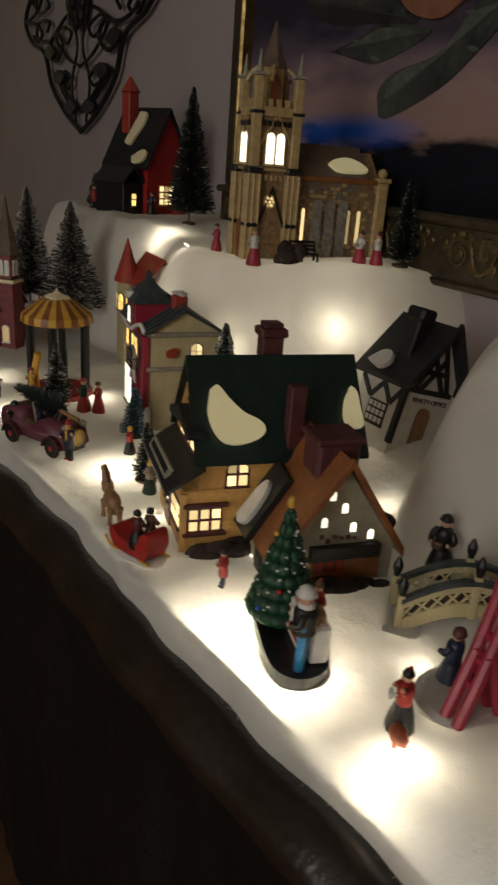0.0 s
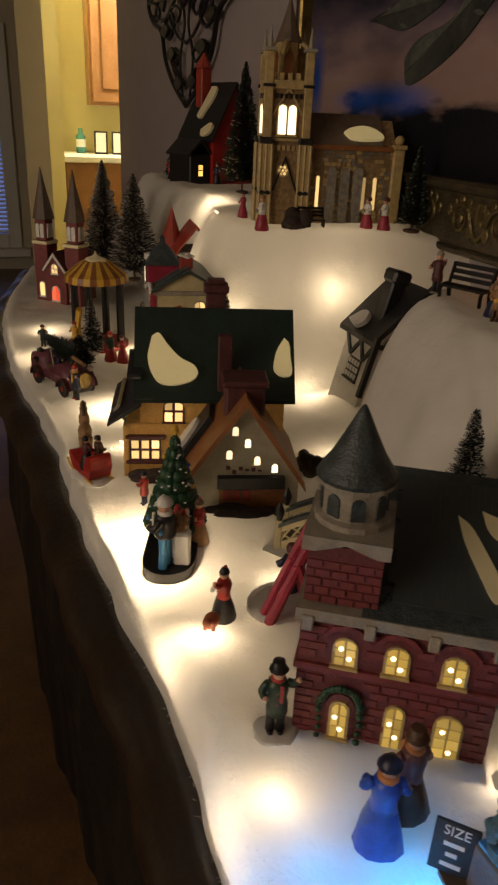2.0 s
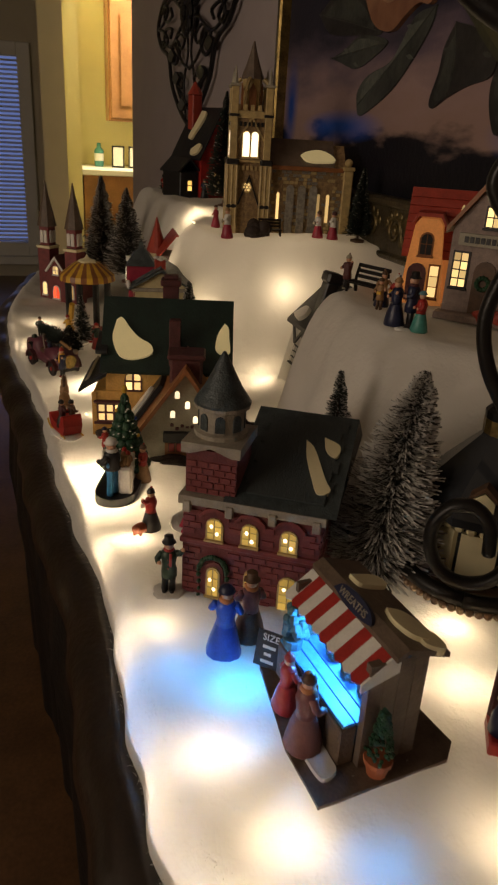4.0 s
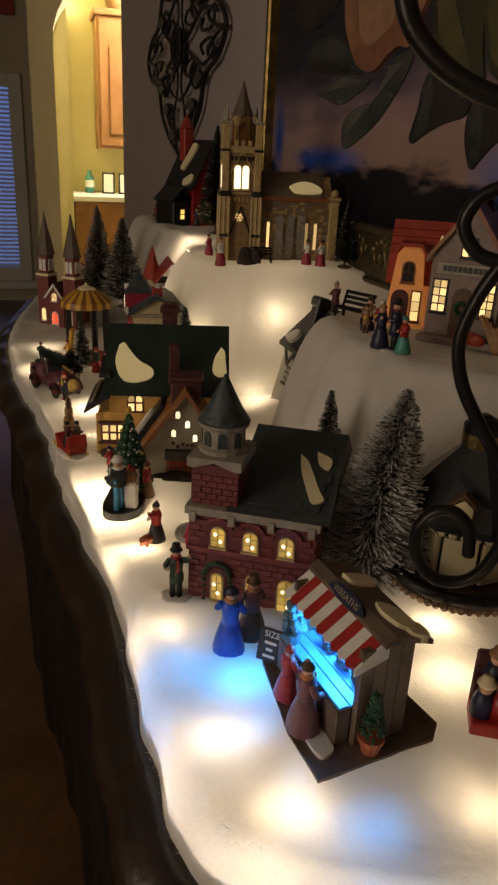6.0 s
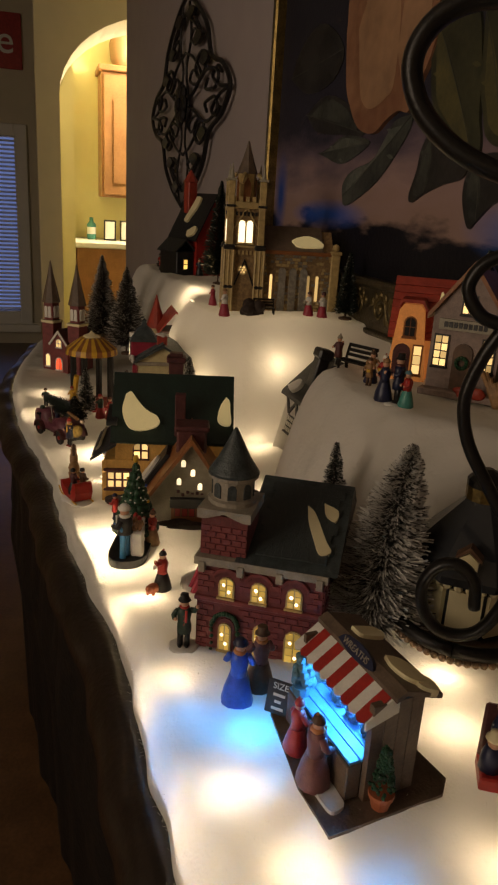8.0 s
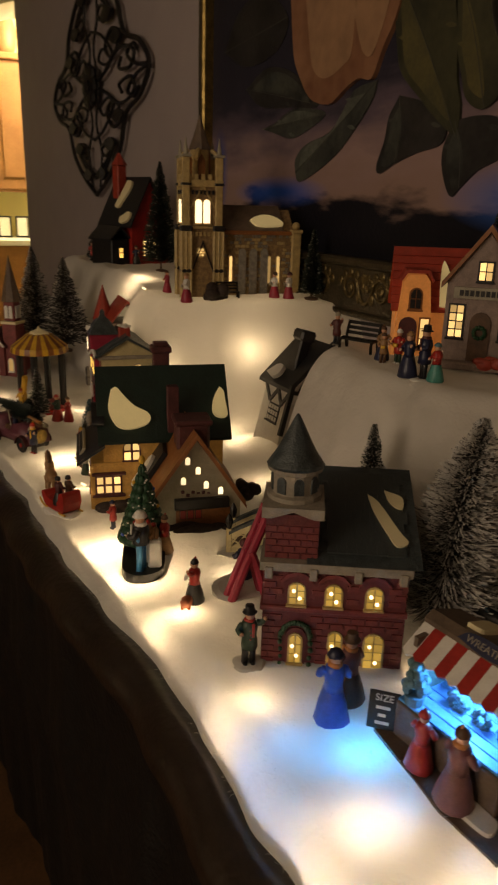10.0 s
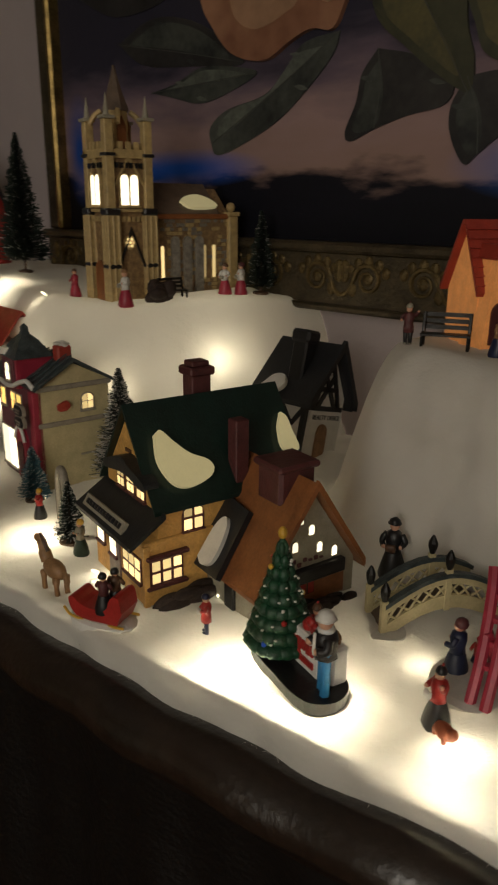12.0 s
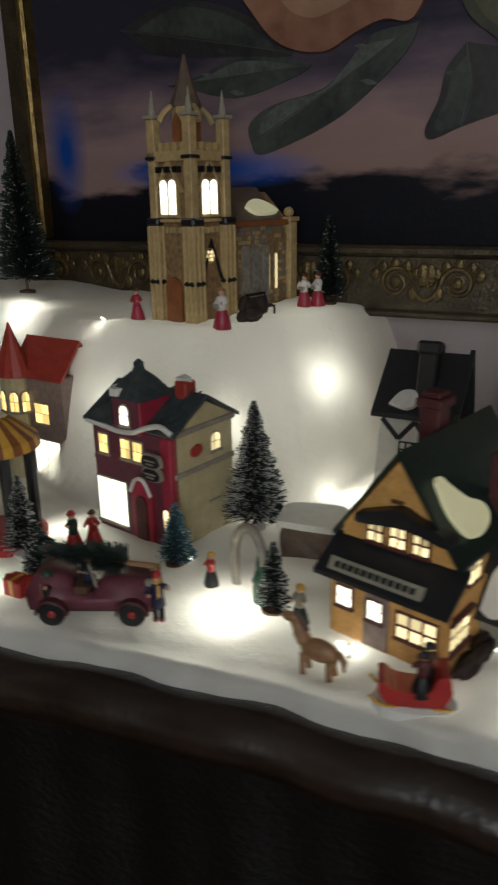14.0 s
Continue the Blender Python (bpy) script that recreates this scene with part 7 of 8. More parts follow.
# ---- garden arch by the inn ----
def garden_arch():
    x, y = -0.705, 0.276
    t = thing("garden_arch", pose(x, y, snow(x, y), 0, 0, -20), "pale snowy garden arch with greenery", "arch")
    b = B()
    tube(b, curve([(-0.018, 0, 0), (-0.019, 0, 0.038), (-0.010, 0, 0.060), (0.004, 0, 0.066), (0.016, 0, 0.056), (0.022, 0, 0.036), (0.026, 0, 0.0)], 5), 0.0045, 8)
    part("bow", b, M_TRIM, t, smooth=True)
    b = B()
    bush(b, (0.024, 0, 0.0), 0.010, 0.010, 0.05, 14, 5)
    part("ivy", b, M_GREEN, t, "dark ivy", True)


garden_arch()


# ---- bench and cannon-like lamps on the hills ----
def bench(x, y, turn, label, s=1.0):
    t = thing("iron_bench", pose(x, y, snow(x, y), 0, 0, turn) @ Matrix.Scale(s, 4), label, "bench", "iron benches")
    for xx in (-0.022, 0.022):
        b = B()
        tube(b, curve([(xx, -0.008, 0), (xx, -0.007, 0.013), (xx, 0.006, 0.013), (xx, 0.008, 0), (xx, 0.006, 0.014), (xx, 0.012, 0.034)], 4), 0.0018, 6)
        part("frame", b, M_IRON, t)
    for i in range(4):
        bx("seat_slat", (-0.024, -0.009 + i * 0.0045, 0.013), (0.024, -0.0055 + i * 0.0045, 0.0148), M_IRON, t)
    for i in range(3):
        bx("back_slat", (-0.024, 0.008 + i * 0.0018, 0.018 + i * 0.006), (0.024, 0.010 + i * 0.0018, 0.022 + i * 0.006), M_IRON, t)
    return t


bench(-0.425, 0.545, 25, "black iron park bench on the snowy hill")
bench(-0.836, 0.545, 80, "dark bench heaped with greenery before the church", 0.8)
g = B()
bush(g, (0, 0, 0), 0.026, 0.013, 0.026, 16, 2)
tagged(part("dark_shrub", g, M_BUSH, None, smooth=True, m=pose(-0.836, 0.522, snow(-0.836, 0.522), 0, 0, 80)), "dark low shrub before the church", "shrub")
g = B()
bush(g, (0, 0, 0), 0.022, 0.016, 0.022, 12, 4)
tagged(part("dark_shrub", g, M_BUSH, None, smooth=True, m=pose(-0.487, 0.432, snow(-0.487, 0.432))), "dark brown shrub behind the cottage wing", "shrub")
g = B()
for i in range(9):
    a = -0.9 + i * 0.22
    tube(g, curve([(0, 0, 0), (0.012 * math.sin(a), 0, 0.018), (0.030 * math.sin(a), 0.004 * math.sin(i), 0.034 + 0.006 * math.cos(i))], 4), [0.0042] * 5 + [0.003] * 4, 6)
tagged(part("bare_branch_tree", g, M_TAN, None, smooth=True, m=pose(-0.262, 0.645, snow(-0.262, 0.645), 0, 0, 40)), "small knobbly leafless tree on the hill", "tree")


# ---- bare bulbs of the light string that show above the batting ----
for x, y, a in ((-0.488, 0.296, 40), (-0.597, 0.246, -30), (-0.585, 0.228, 80), (-1.005, 0.452, 10), (-0.792, 0.305, 60)):
    t = thing("mini_bulb", pose(x, y, snow(x, y) + 0.001, 60, 0, a), "tiny warm white fairy light poking out of the snow", "fairy light", "string of fairy lights")
    b = B()
    lathe(b, [(0.0016, 0.002), (0.0018, 0.005), (0.0013, 0.009), (0.0003, 0.0105)], 8)
    part("bulb", b, G_WHITE, t, smooth=True)
    b = B()
    lathe(b, [(0.0019, -0.003), (0.0021, 0.0), (0.0018, 0.0024)], 8)
    part("socket", b, M_WHITEG, t, "white plastic socket")


# ---- painting ----
def painting():
    wm = pose(-0.6, 0.765, 0, 0, 0, 3.15)
    X0, X1, Z0, Z1 = -0.722, 0.95, 0.285, 1.20
    t = thing("framed_painting", wm, "large dark oil painting of a magnolia in an antique gilt frame", "painting")
    m = mat("painted_sky", (0.05, 0.045, 0.07), 0.5, vary=0.4, scale=6, bump=0.05, fine=20)
    n, l = m.node_tree.nodes, m.node_tree.links
    base = n["Principled BSDF"]
    base.inputs["Specular IOR Level"].default_value = 0.15
    co = n.new("ShaderNodeTexCoord")
    sep = n.new("ShaderNodeSeparateXYZ")
    nz = n.new("ShaderNodeTexNoise")
    nz.inputs["Scale"].default_value, nz.inputs["Detail"].default_value = 13, 9
    mp = n.new("ShaderNodeMapping")
    mp.inputs["Scale"].default_value = (0.5, 1, 1.8)
    l.new(co.outputs["Object"], mp.inputs["Vector"])
    l.new(mp.outputs[0], nz.inputs["Vector"])
    l.new(co.outputs["Object"], sep.inputs[0])
    zz = n.new("ShaderNodeMath")
    zz.operation = "MULTIPLY_ADD"
    l.new(nz.outputs["Fac"], zz.inputs[0])
    zz.inputs[1].default_value = 0.16
    l.new(sep.outputs["Z"], zz.inputs[2])
    ramp = n.new("ShaderNodeValToRGB")
    rg = n.new("ShaderNodeMapRange")
    rg.inputs["From Min"].default_value, rg.inputs["From Max"].default_value = 0.33, 0.93
    l.new(zz.outputs[0], rg.inputs["Value"])
    l.new(rg.outputs[0], ramp.inputs["Fac"])
    e = ramp.color_ramp.elements
    e[0].position, e[0].color = 0.0, (0.006, 0.006, 0.009, 1)
    e[1].position, e[1].color = 1.0, (0.02, 0.02, 0.028, 1)
    for pos, c in ((0.185, (0.008, 0.008, 0.014)), (0.225, (0.27, 0.18, 0.16)), (0.31, (0.30, 0.205, 0.20)), (0.42, (0.12, 0.09, 0.12)), (0.5, (0.03, 0.028, 0.045))):
        k = e.new(pos)
        k.color = (*c, 1)
    # two patches of blue evening sky near the horizon
    mixes = ramp.outputs["Color"]
    for cx, cz, rx, rz, col in ((-0.42, 0.385, 0.17, 0.028, (0.02, 0.10, 0.50)), (0.26, 0.38, 0.20, 0.05, (0.03, 0.13, 0.5)), (-0.68, 0.42, 0.04, 0.09, (0.015, 0.06, 0.28))):
        gr = n.new("ShaderNodeMapping")
        gr.vector_type = "POINT"
        gr.inputs["Location"].default_value = (-cx / rx, 0, -cz / rz)
        gr.inputs["Scale"].default_value = (1 / rx, 0, 1 / rz)
        ln = n.new("ShaderNodeVectorMath")
        ln.operation = "LENGTH"
        l.new(co.outputs["Object"], gr.inputs["Vector"])
        l.new(gr.outputs[0], ln.inputs[0])
        mr = n.new("ShaderNodeMapRange")
        mr.inputs["From Min"].default_value, mr.inputs["From Max"].default_value = 1.1, 0.2
        l.new(ln.outputs["Value"], mr.inputs["Value"])
        mx = n.new("ShaderNodeMix")
        mx.data_type = "RGBA"
        l.new(mr.outputs[0], mx.inputs["Factor"])
        l.new(mixes, mx.inputs["A"])
        mx.inputs["B"].default_value = (*col, 1)
        mixes = mx.outputs["Result"]
    l.new(mixes, base.inputs["Base Color"])
    bx("canvas", (X0, -0.022, Z0 - 0.01), (X1, -0.010, Z1), m, t, "dusky sky over black hills")

    def shape(name, pts, material, depth, label=""):
        b = B()
        blob(b, pts, "y", -depth, -0.0205)
        return part(name, b, material, t, label)
    leaf = mat("painted_leaf", (0.070, 0.078, 0.068), 0.45, vary=0.9, scale=14, bump=0.05, second=(0.012, 0.014, 0.016))
    leaf_d = mat("painted_dark_leaf", (0.036, 0.034, 0.034), 0.45, vary=0.9, scale=14, bump=0.05, second=(0.010, 0.010, 0.012))
    olive = mat("painted_olive_leaf", (0.055, 0.055, 0.030), 0.45, vary=0.9, scale=13, bump=0.05, second=(0.018, 0.020, 0.014))
    vein = mat("painted_vein", (0.062, 0.066, 0.058), 0.45, vary=0.4, scale=20, bump=0)
    petal = mat("painted_petal", (0.33, 0.17, 0.10), 0.45, vary=0.35, scale=7, bump=0.06, second=(0.17, 0.07, 0.04))
    petal_l = mat("painted_pale_petal", (0.43, 0.25, 0.15), 0.45, vary=0.4, scale=7, bump=0.06)
    pale = mat("painted_leaf_sheen", (0.13, 0.145, 0.125), 0.42, vary=0.8, scale=30, bump=0.05, second=(0.045, 0.052, 0.047))
    olive_l = mat("painted_olive_sheen", (0.11, 0.095, 0.040), 0.42, vary=0.8, scale=24, bump=0.05, second=(0.05, 0.05, 0.028))
    # outlines in wall coordinates: x along the wall, z above the snow
    k = [0]

    def leaf_shape(pts, mt, glint):
        k[0] += 1
        d = 0.0225 + 0.0006 * k[0]
        lf = shape("painted_leaf", pts, mt, d)
        a, c = pts[0], pts[len(pts) // 2]
        mid = ((a[0] + c[0]) / 2 + 0.006, (a[1] + c[1]) / 2)
        b = B()
        tube(b, curve([(a[0], -d, a[1]), (mid[0], -d, mid[1]), (c[0], -d, c[1])], 5), 0.0009, 4)
        part("vein", b, vein, lf)
        cx, cz = sum(p[0] for p in pts) / len(pts), sum(p[1] for p in pts) / len(pts)
        half = [(cx + (x - cx) * 0.80, cz + (z - cz) * 0.80) for x, z in pts[:len(pts) // 2 + 1]]
        b = B()
        blob(b, half + [(mid[0] * 0.6 + cx * 0.4, mid[1] * 0.6 + cz * 0.4)], "y", -d - 0.0003, -0.0205)
        part("lit_half", b, glint, lf)
        for q in (1, len(pts) - 2):
            x, z = pts[q]
            e = (x + (cx - x) * 0.22, z + (cz - z) * 0.22)
            b = B()
            blob(b, [(e[0] - 0.011, e[1] + 0.003), (e[0], e[1] + 0.004), (e[0] + 0.012, e[1] - 0.002), (e[0], e[1] - 0.0025)], "y", -d - 0.0006, -0.0205)
            part("glint", b, glint, lf)
    leaf_shape([(-0.56, 0.58), (-0.471, 0.607), (-0.369, 0.585), (-0.284, 0.526), (-0.38, 0.53), (-0.498, 0.543)], leaf_d, leaf)
    leaf_shape([(-0.66, 0.66), (-0.60, 0.72), (-0.50, 0.74), (-0.40, 0.68), (-0.44, 0.63), (-0.56, 0.62)], leaf_d, leaf_d)
    leaf_shape([(-0.481, 0.501), (-0.427, 0.51), (-0.369, 0.527), (-0.305, 0.522), (-0.259, 0.51), (-0.305, 0.491), (-0.37, 0.478), (-0.439, 0.492)], leaf, pale)
    leaf_shape([(-0.119, 0.545), (-0.175, 0.538), (-0.206, 0.51), (-0.243, 0.48), (-0.315, 0.465), (-0.35, 0.443), (-0.348, 0.419), (-0.334, 0.403), (-0.275, 0.420), (-0.215, 0.447), (-0.163, 0.486), (-0.128, 0.520)], leaf, pale)
    leaf_shape([(-0.06, 0.518), (-0.082, 0.491), (-0.089, 0.458), (-0.104, 0.424), (-0.095, 0.412), (-0.06, 0.425), (-0.014, 0.438), (0.038, 0.448), (0.042, 0.476), (-0.005, 0.504)], leaf_d, leaf)
    leaf_shape([(0.063, 0.475), (0.045, 0.445), (0.047, 0.413), (0.067, 0.38), (0.084, 0.39), (0.112, 0.411), (0.155, 0.431), (0.143, 0.47), (0.103, 0.478)], leaf_d, leaf)
    leaf_shape([(-0.10, 0.70), (-0.079, 0.60), (-0.062, 0.55), (-0.021, 0.515), (0.019, 0.484), (0.065, 0.458), (0.069, 0.493), (0.057, 0.529), (0.046, 0.60), (0.00, 0.70)], olive, olive_l)
    leaf_shape([(0.04, 0.66), (0.053, 0.565), (0.067, 0.528), (0.081, 0.498), (0.115, 0.485), (0.150, 0.515), (0.17, 0.58), (0.12, 0.68)], olive, olive_l)
    leaf_shape([(0.28, 0.60), (0.32, 0.50), (0.40, 0.45), (0.48, 0.44), (0.46, 0.52), (0.40, 0.60)], leaf_d, leaf)
    leaf_shape([(-0.02, 1.0), (0.05, 0.85), (0.18, 0.78), (0.30, 0.82), (0.26, 0.95), (0.12, 1.04)], olive, olive_l)

    def petal_shape(pts, mt):
        k[0] += 1
        shape("painted_petal", pts, mt, 0.0235 + 0.0006 * k[0], "pinkish orange petal")
    petal_shape([(-0.38, 0.70), (-0.363, 0.613), (-0.342, 0.578), (-0.31, 0.543), (-0.274, 0.527), (-0.235, 0.524), (-0.198, 0.541), (-0.162, 0.552), (-0.128, 0.548), (-0.108, 0.58), (-0.07, 0.66), (-0.12, 0.82), (-0.25, 0.88), (-0.37, 0.80)], petal)
    petal_shape([(-0.33, 0.70), (-0.306, 0.607), (-0.29, 0.577), (-0.255, 0.563), (-0.208, 0.575), (-0.182, 0.60), (-0.19, 0.72), (-0.26, 0.80)], petal_l)
    petal_shape([(-0.18, 0.64), (-0.15, 0.585), (-0.12, 0.59), (-0.09, 0.68), (-0.13, 0.78), (-0.17, 0.74)], petal_l)
    petal_shape([(0.30, 0.74), (0.38, 0.66), (0.48, 0.66), (0.56, 0.74), (0.52, 0.86), (0.38, 0.88)], petal)
    # frame: gilt inner bead, dark carved bands with scrolls on the lower one
    fr = bx("frame_bottom", (X0 - 0.055, -0.040, 0.196), (X1 + 0.055, 0.0, 0.272), M_GOLDD, t, "dark gilt carved band", 0.004)
    b = B()
    box(b, (X0 - 0.06, -0.050, 0.270), (X1 + 0.06, -0.004, 0.284), IDENT, 0, 0.004)
    box(b, (X0 - 0.06, -0.048, 0.190), (X1 + 0.06, -0.004, 0.200), IDENT, 0, 0.003)
    part("bead", b, M_GOLDD, fr)
    sc = B()
    sp = [(0.022 * math.cos(a) * (1 - a / 14), 0, 0.022 * math.sin(a) * (1 - a / 14)) for a in (i * 0.45 for i in range(22))]
    tube(sc, sp, [0.0045 * (1 - i / 30) for i in range(22)], 6)
    tube(sc, curve([(0.022, 0, 0), (0.030, 0, -0.016), (0.045, 0, -0.022), (0.056, 0, -0.010)], 4), 0.0032, 6)
    ball(sc, (0, 0, 0), 0.008, squash=(1, 0.6, 1))
    for q in range(5):
        a = 0.5 + q * 0.55
        ball(sc, (0.031 * math.cos(a), 0, 0.024 * math.sin(a)), 0.009, Matrix.Identity(4), 0, (0.75, 0.35, 0.9), 8)
    ball(sc, (0.046, 0, 0.010), 0.012, squash=(0.8, 0.35, 1.3), seg=8)
    ball(sc, (0.058, 0, -0.014), 0.009, squash=(0.8, 0.35, 1.1), seg=8)
    me = bpy.data.meshes.new("scroll")
    sc.to_mesh(me)
    sc.free()
    me.materials.append(M_TARNISH)
    for i in range(21):
        shared("scroll", me, fr, pose(X0 + 0.02 + i * 0.082, -0.041, 0.236) @ Matrix.Diagonal((1 if i % 2 else -1, 0.8, 1, 1)))
    for nm, x0, x1 in (("frame_left", X0 - 0.055, X0 - 0.012), ("frame_right", X1 + 0.012, X1 + 0.055)):
        s = bx(nm, (x0, -0.034, 0.284), (x1, 0, Z1 + 0.05), M_GOLDD, t, "dark gilt side band", 0.004)
        xb = X0 - 0.006 if nm == "frame_left" else X1 + 0.006
        bx("bead", (xb - 0.007, -0.046, 0.284), (xb + 0.007, -0.008, Z1), M_GOLD, s, "bright gold inner bead", 0.004)
    bx("frame_top", (X0 - 0.055, -0.034, Z1), (X1 + 0.055, 0, Z1 + 0.06), M_GOLDD, t, bevel=0.004)


painting()


# ---- wrought-iron wall ornament ----
def wall_ornament():
    t = thing("iron_wall_ornament", pose(-0.6, 0.765, 0, 0, 0, 3.15) @ pose(ORN[0], -0.02, ORN[1]), "tall dark wrought-iron scrollwork wall ornament", "wall decoration")
    W, H = ORN[2], ORN[3]
    k = 0

    def bar(pts, r=0.008, nm="scroll"):
        b = B()
        tube(b, curve([(x * W, -0.002 * (k % 3), z * H) for x, z in pts], 6), r * 0.6, 6)
        part(nm, b, M_WIRON, t)
    for s in (-1, 1):
        bar([(0, -0.5), (s * 0.13, -0.42), (s * 0.25, -0.30), (s * 0.31, -0.16), (s * 0.43, -0.10), (s * 0.5, 0.0), (s * 0.43, 0.10), (s * 0.31, 0.16), (s * 0.25, 0.30), (s * 0.13, 0.42), (0, 0.5)], 0.012, "outline")
        for d in (-1, 1):
            bar([(s * 0.31, d * 0.16), (s * 0.20, d * 0.20), (s * 0.14, d * 0.14), (s * 0.19, d * 0.09), (s * 0.25, d * 0.12), (s * 0.22, d * 0.155)], 0.010)
            bar([(s * 0.5, 0.0), (s * 0.40, d * 0.02), (s * 0.33, d * 0.07), (s * 0.38, d * 0.10), (s * 0.42, d * 0.07)], 0.009)
            bar([(s * 0.02, d * 0.40), (s * 0.09, d * 0.36), (s * 0.16, d * 0.30), (s * 0.13, d * 0.25), (s * 0.08, d * 0.28)], 0.009)
        for z0, d in ((-0.30, 1), (0.30, -1), (-0.12, 1), (0.12, -1)):
            bar([(0, z0 - 0.12 * d), (s * 0.10, z0 - 0.08 * d), (s * 0.20, z0 * 0.9), (s * 0.15, z0 + 0.05 * d), (s * 0.07, z0 + 0.02 * d), (s * 0.10, z0 - 0.02 * d), (s * 0.15, z0 - 0.005 * d)], 0.008)
        for z0 in (-0.10, 0.10):
            bar([(0, 0), (s * 0.12, z0 * 0.4), (s * 0.26, z0 * 1.1), (s * 0.38, z0 * 0.8), (s * 0.36, z0 * 0.2), (s * 0.26, z0 * 0.3), (s * 0.28, z0 * 0.7)], 0.009)
        bar([(s * 0.04, -0.46), (s * 0.07, -0.30), (s * 0.02, -0.16), (s * 0.06, 0.0), (s * 0.02, 0.16), (s * 0.07, 0.3), (s * 0.04, 0.46)], 0.007)
        for z0 in (-0.40, -0.27, -0.16, 0.16, 0.27, 0.40):
            w = 0.5 - abs(z0)
            b = B()
            blob(b, [(s * (w * 0.72 * W - 0.055), z0 * H), (s * w * 0.72 * W, z0 * H + 0.02), (s * (w * 0.72 * W + 0.055), z0 * H), (s * w * 0.72 * W, z0 * H - 0.02)], "y", -0.008, 0.004)
            part("leaf", b, M_WIRON, t, "beaten iron leaf")
    for i in range(8):
        a = i * math.pi / 4
        b = B()
        ball(b, (0.045 * math.cos(a), -0.012, 0.045 * math.sin(a)), 0.028, squash=(1, 0.4, 1), seg=8)
        part("petal", b, M_WIRON, t)
    b = B()
    ball(b, (0, -0.02, 0), 0.022, squash=(1, 0.6, 1))
    part("rosette", b, M_WIRON, t)


ORN = (-1.66, 0.705, 1.06, 0.66)
wall_ornament()


# ---- iron scroll stand, lantern, tray and boxed figurine at the near end ----
def scroll_stand():
    # an upright plane that faces the long end of the table
    c = Vector((-0.040, 0.470, 0.0))
    t = thing("iron_scroll_stand", pose(c.x, c.y, 0, 0, 0, 56), "thick black wrought-iron scroll stand with open curls", "plate stand")
    def bar(nm, pts, r, taper=False):
        b = B()
        q = curve([(x, 0, z) for x, z in pts], 7)
        n = len(q)
        tube(b, q, [r * (1 - 0.55 * (i / n) ** 3 if taper else 1) for i in range(n)], 10, Matrix.Diagonal((1, 1.4, 1, 1)))
        part(nm, b, M_IRON, t, smooth=True)
    bar("lower_curl", STAND[0], 0.0050)
    bar("middle_curl", STAND[1], 0.0050)
    bar("upper_curl", STAND[2], 0.0072)


def lantern_and_tray():
    x, y = LANT
    z = snow(x, y)
    t = thing("bottle_lantern", pose(x, y, 0.039, 0, 0, 30), "black bottle-shaped metal lantern with mirrored panes and a pale band", "lantern")
    b = B()
    lathe(b, [(0.040, 0.0), (0.042, 0.006), (0.042, 0.050), (0.058, 0.056), (0.060, 0.064), (0.050, 0.082), (0.030, 0.104), (0.017, 0.118), (0.0155, 0.122)], 8)
    part("body", b, M_GLASS, t, "dark mirrored faceted glass")
    b = B()
    lathe(b, [(0.0165, 0.120), (0.0168, 0.132)], 14)
    part("neck_band", b, M_GOLD, t, "dull brass neck band")
    b = B()
    lathe(b, [(0.0165, 0.132), (0.017, 0.138), (0.011, 0.144), (0.004, 0.148)], 14)
    part("cap", b, M_IRON, t)
    # opaque cream panes: the glow of lit snow is put into their colour
    b = B()
    for i in range(8):
        a = math.pi / 4 * i + math.pi / 8
        box(b, (-0.0145, -0.002, 0.006), (0.0145, 0.002, 0.046), pose(0.041 * math.cos(a), 0.041 * math.sin(a), 0, 0, 0, math.degrees(a) + 90))
    part("pale_pane", b, M_CREAM, t, "pane coloured cream for light in the glass")
    b = B()
    for i in range(28):
        a = 2 * math.pi * i / 28
        ball(b, (0.0445 * math.cos(a), 0.0445 * math.sin(a), 0.050), 0.004, seg=6)
    part("beaded_rim", b, M_CREAM, t, "pale beaded rim")
    # painted little house on the glass
    b = B()
    hm = pose(0, 0, 0, 0, 0, 20)
    prism(b, [(-0.008, 0.072), (0.008, 0.072), (0.008, 0.084), (0.0, 0.090), (-0.008, 0.084)], "y", -0.057, -0.046, hm)
    part("painted_house", b, M_CREAM, t)
    b = B()
    prism(b, [(-0.011, 0.083), (0.0, 0.092), (0.011, 0.083), (0.011, 0.086), (0.0, 0.096), (-0.011, 0.086)], "y", -0.058, -0.046, hm)
    part("painted_roof", b, M_BROWN, t)
    # tray
    tx, ty = TRAY
    r = thing("bronzed_tray", pose(tx, ty, 0.034, 0, 0, -40) @ Matrix.Scale(0.85, 4), "oval bronzed metal tray with beaded black rim", "tray")
    el = Matrix.Diagonal((1.0, 0.8, 1, 1))
    b = B()
    lathe(b, [(0.075, 0.0), (0.098, 0.006), (0.108, 0.022), (0.104, 0.024), (0.094, 0.010), (0.072, 0.005)], 40, el)
    part("dish", b, M_PEWTER, r, smooth=True)
    b = B()
    tube(b, [(0.108 * math.cos(a), 0.0864 * math.sin(a), 0.027) for a in (2 * math.pi * i / 48 for i in range(49))], 0.0075, 8)
    part("rim", b, M_IRON, r, "black rim", True)
    bb = B()
    ball(bb, (0, 0, 0), 0.0042, seg=8)
    me = bpy.data.meshes.new("bead")
    bb.to_mesh(me)
    bb.free()
    me.materials.append(M_PEWTER)
    for i in range(72):
        a = 2 * math.pi * i / 72
        shared("bead", me, r, pose(0.1115 * math.cos(a), 0.0895 * math.sin(a), 0.018))


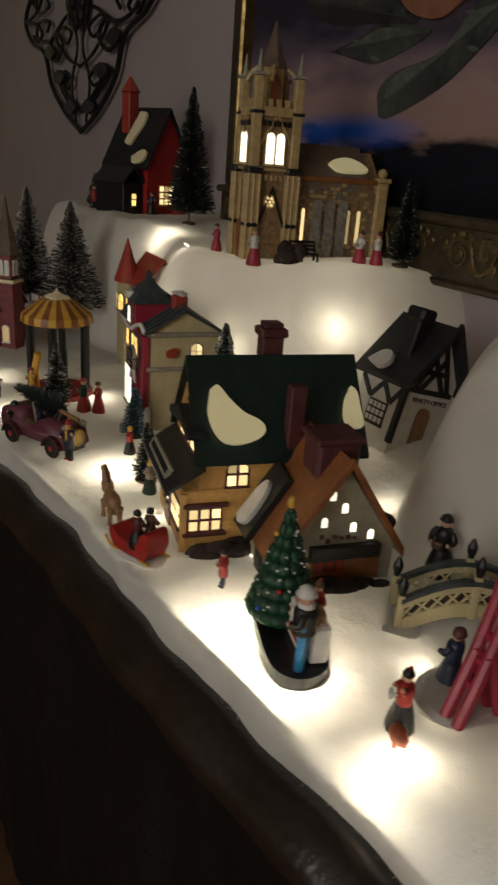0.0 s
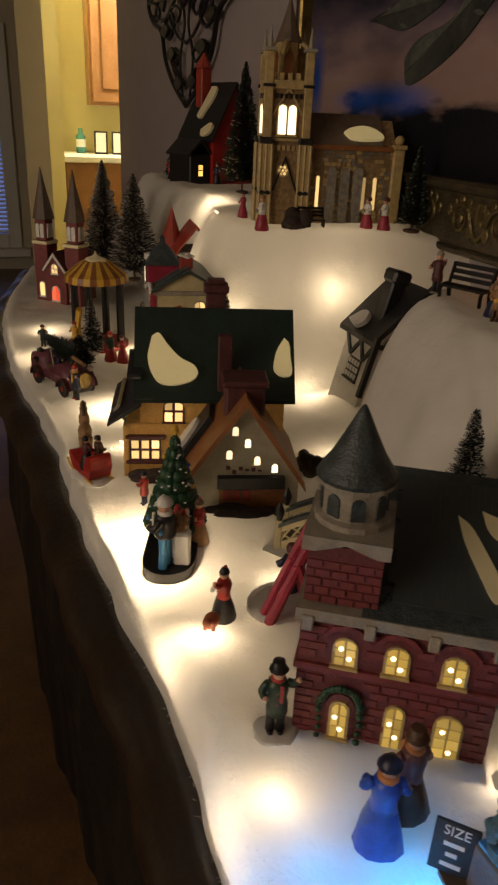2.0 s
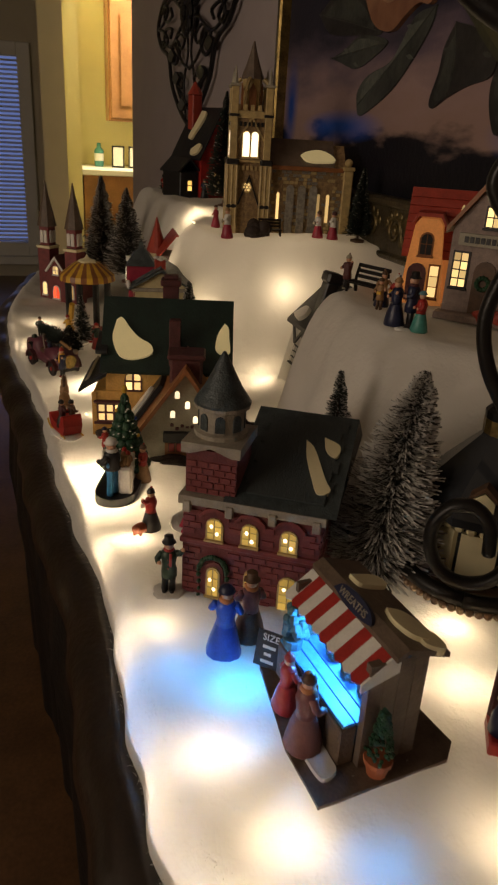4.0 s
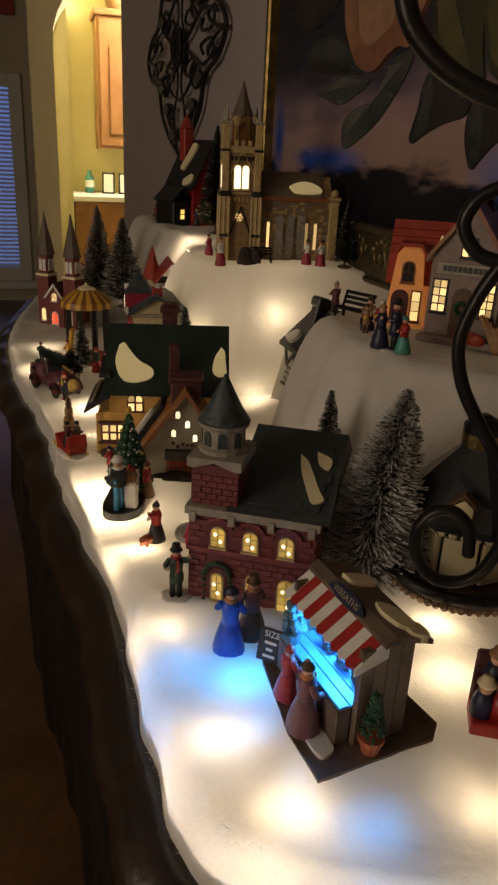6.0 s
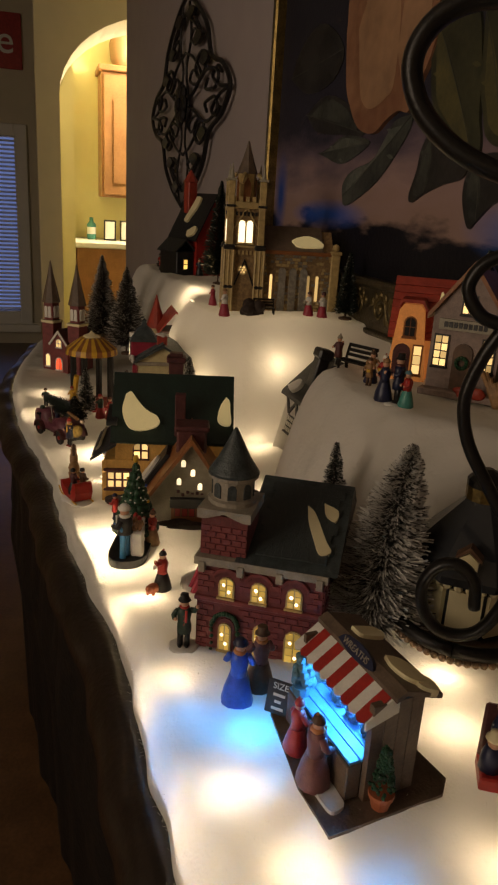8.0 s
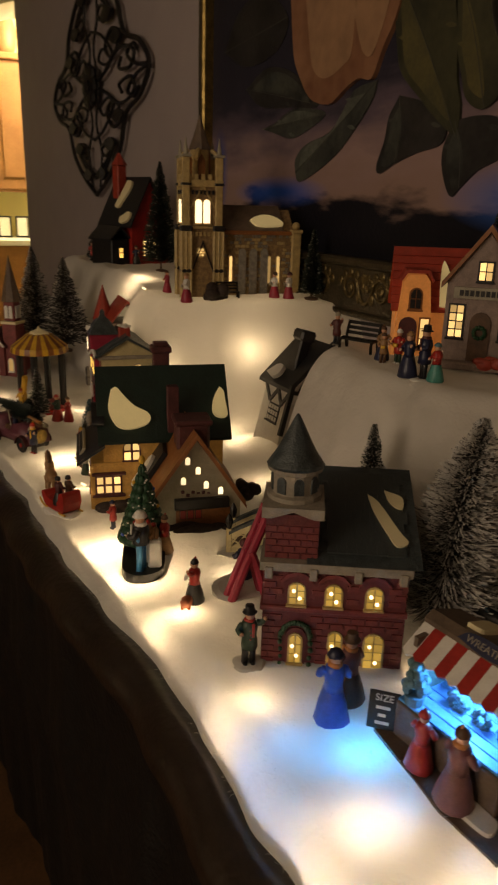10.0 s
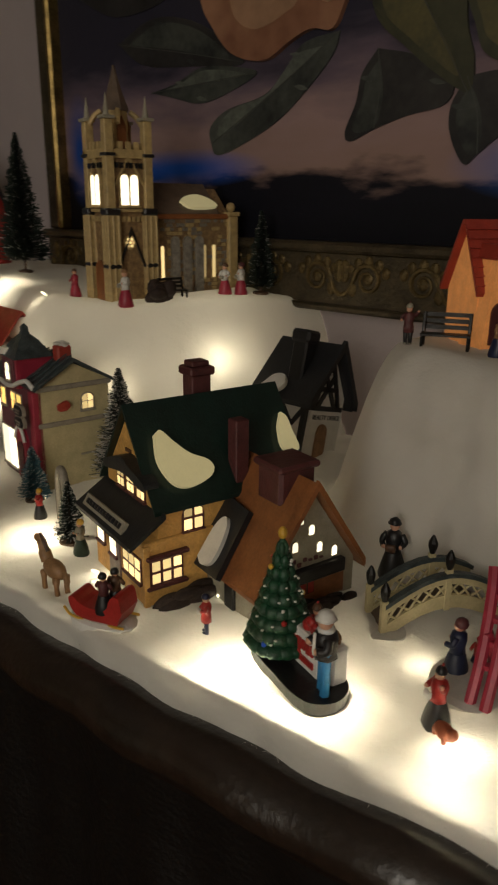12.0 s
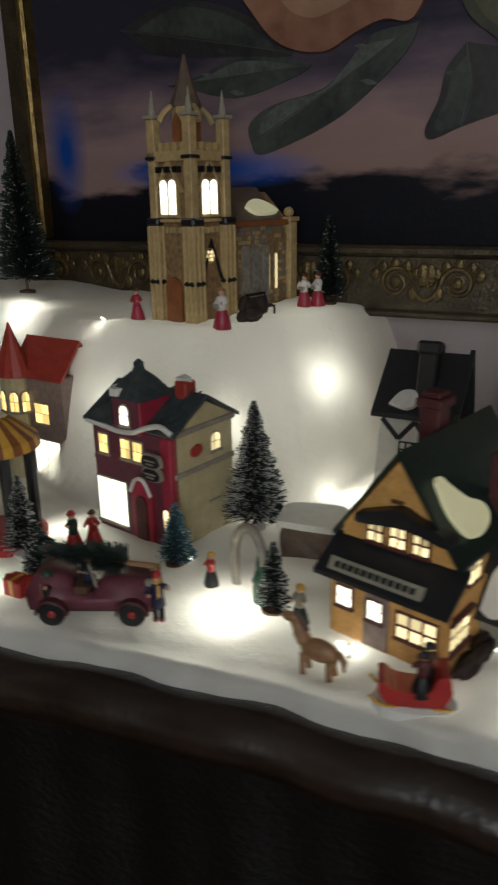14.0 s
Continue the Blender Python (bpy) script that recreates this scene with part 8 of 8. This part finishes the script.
def caroller_box():
    x, y = 0.080, 0.462
    t = thing("caroller_group", pose(x, y, 0.024, 0, 0, 62) @ Matrix.Scale(0.88, 4), "resin group of bundled carollers on a deep red block", "figurine")
    bx("block", (-0.028, -0.010, 0), (0.028, 0.022, 0.012), M_RED, t, "deep red block", 0.0015)
    bx("back_board", (-0.028, 0.016, 0.010), (0.028, 0.022, 0.060), M_MAROON, t, bevel=0.002)
    rnd = random.Random(4)
    for i in range(7):
        b = B()
        px, pz = -0.020 + (i % 4) * 0.0135 + (0.006 if i > 3 else 0), 0.012 + (0.022 if i > 3 else 0)
        lathe(b, [(0.009, pz), (0.0085, pz + 0.012), (0.005, pz + 0.022)], 10, pose(px, 0.004 + (0.008 if i > 3 else 0), 0), 0)
        ball(b, (px, 0.001 + (0.008 if i > 3 else 0), pz + 0.027), 0.006, IDENT, 1)
        lathe(b, [(0.0078, pz + 0.030), (0.0074, pz + 0.0315), (0.0055, pz + 0.032), (0.0045, pz + 0.0365)], 10, pose(px, 0.001 + (0.008 if i > 3 else 0), 0), 2)
        part("caroller", b, [(M_NAVY, M_RED, M_GREENC, M_BROWN)[i % 4], M_SKIN, (M_CREAM, M_TAN, M_DARK)[i % 3]], t, smooth=True)


STAND = ([(0.020, 0.098), (0.017, 0.120), (0.004, 0.132), (-0.012, 0.128), (-0.022, 0.108), (-0.017, 0.084), (0.000, 0.070), (0.024, 0.076), (0.040, 0.104), (0.045, 0.140), (0.034, 0.172), (0.014, 0.202), (-0.005, 0.234), (-0.012, 0.266), (-0.004, 0.298), (0.008, 0.322)],
         [(0.008, 0.322), (-0.010, 0.328), (-0.021, 0.346), (-0.012, 0.364), (0.008, 0.371), (0.026, 0.358), (0.026, 0.338), (0.008, 0.322)],
         [(0.060, 0.425), (0.020, 0.417), (-0.020, 0.426), (-0.050, 0.442), (-0.072, 0.466), (-0.078, 0.494), (-0.062, 0.518), (-0.030, 0.527), (0.002, 0.515)])
LANT = (-0.103, 0.533)
TRAY = (-0.103, 0.535)
scroll_stand()
lantern_and_tray()
caroller_box()
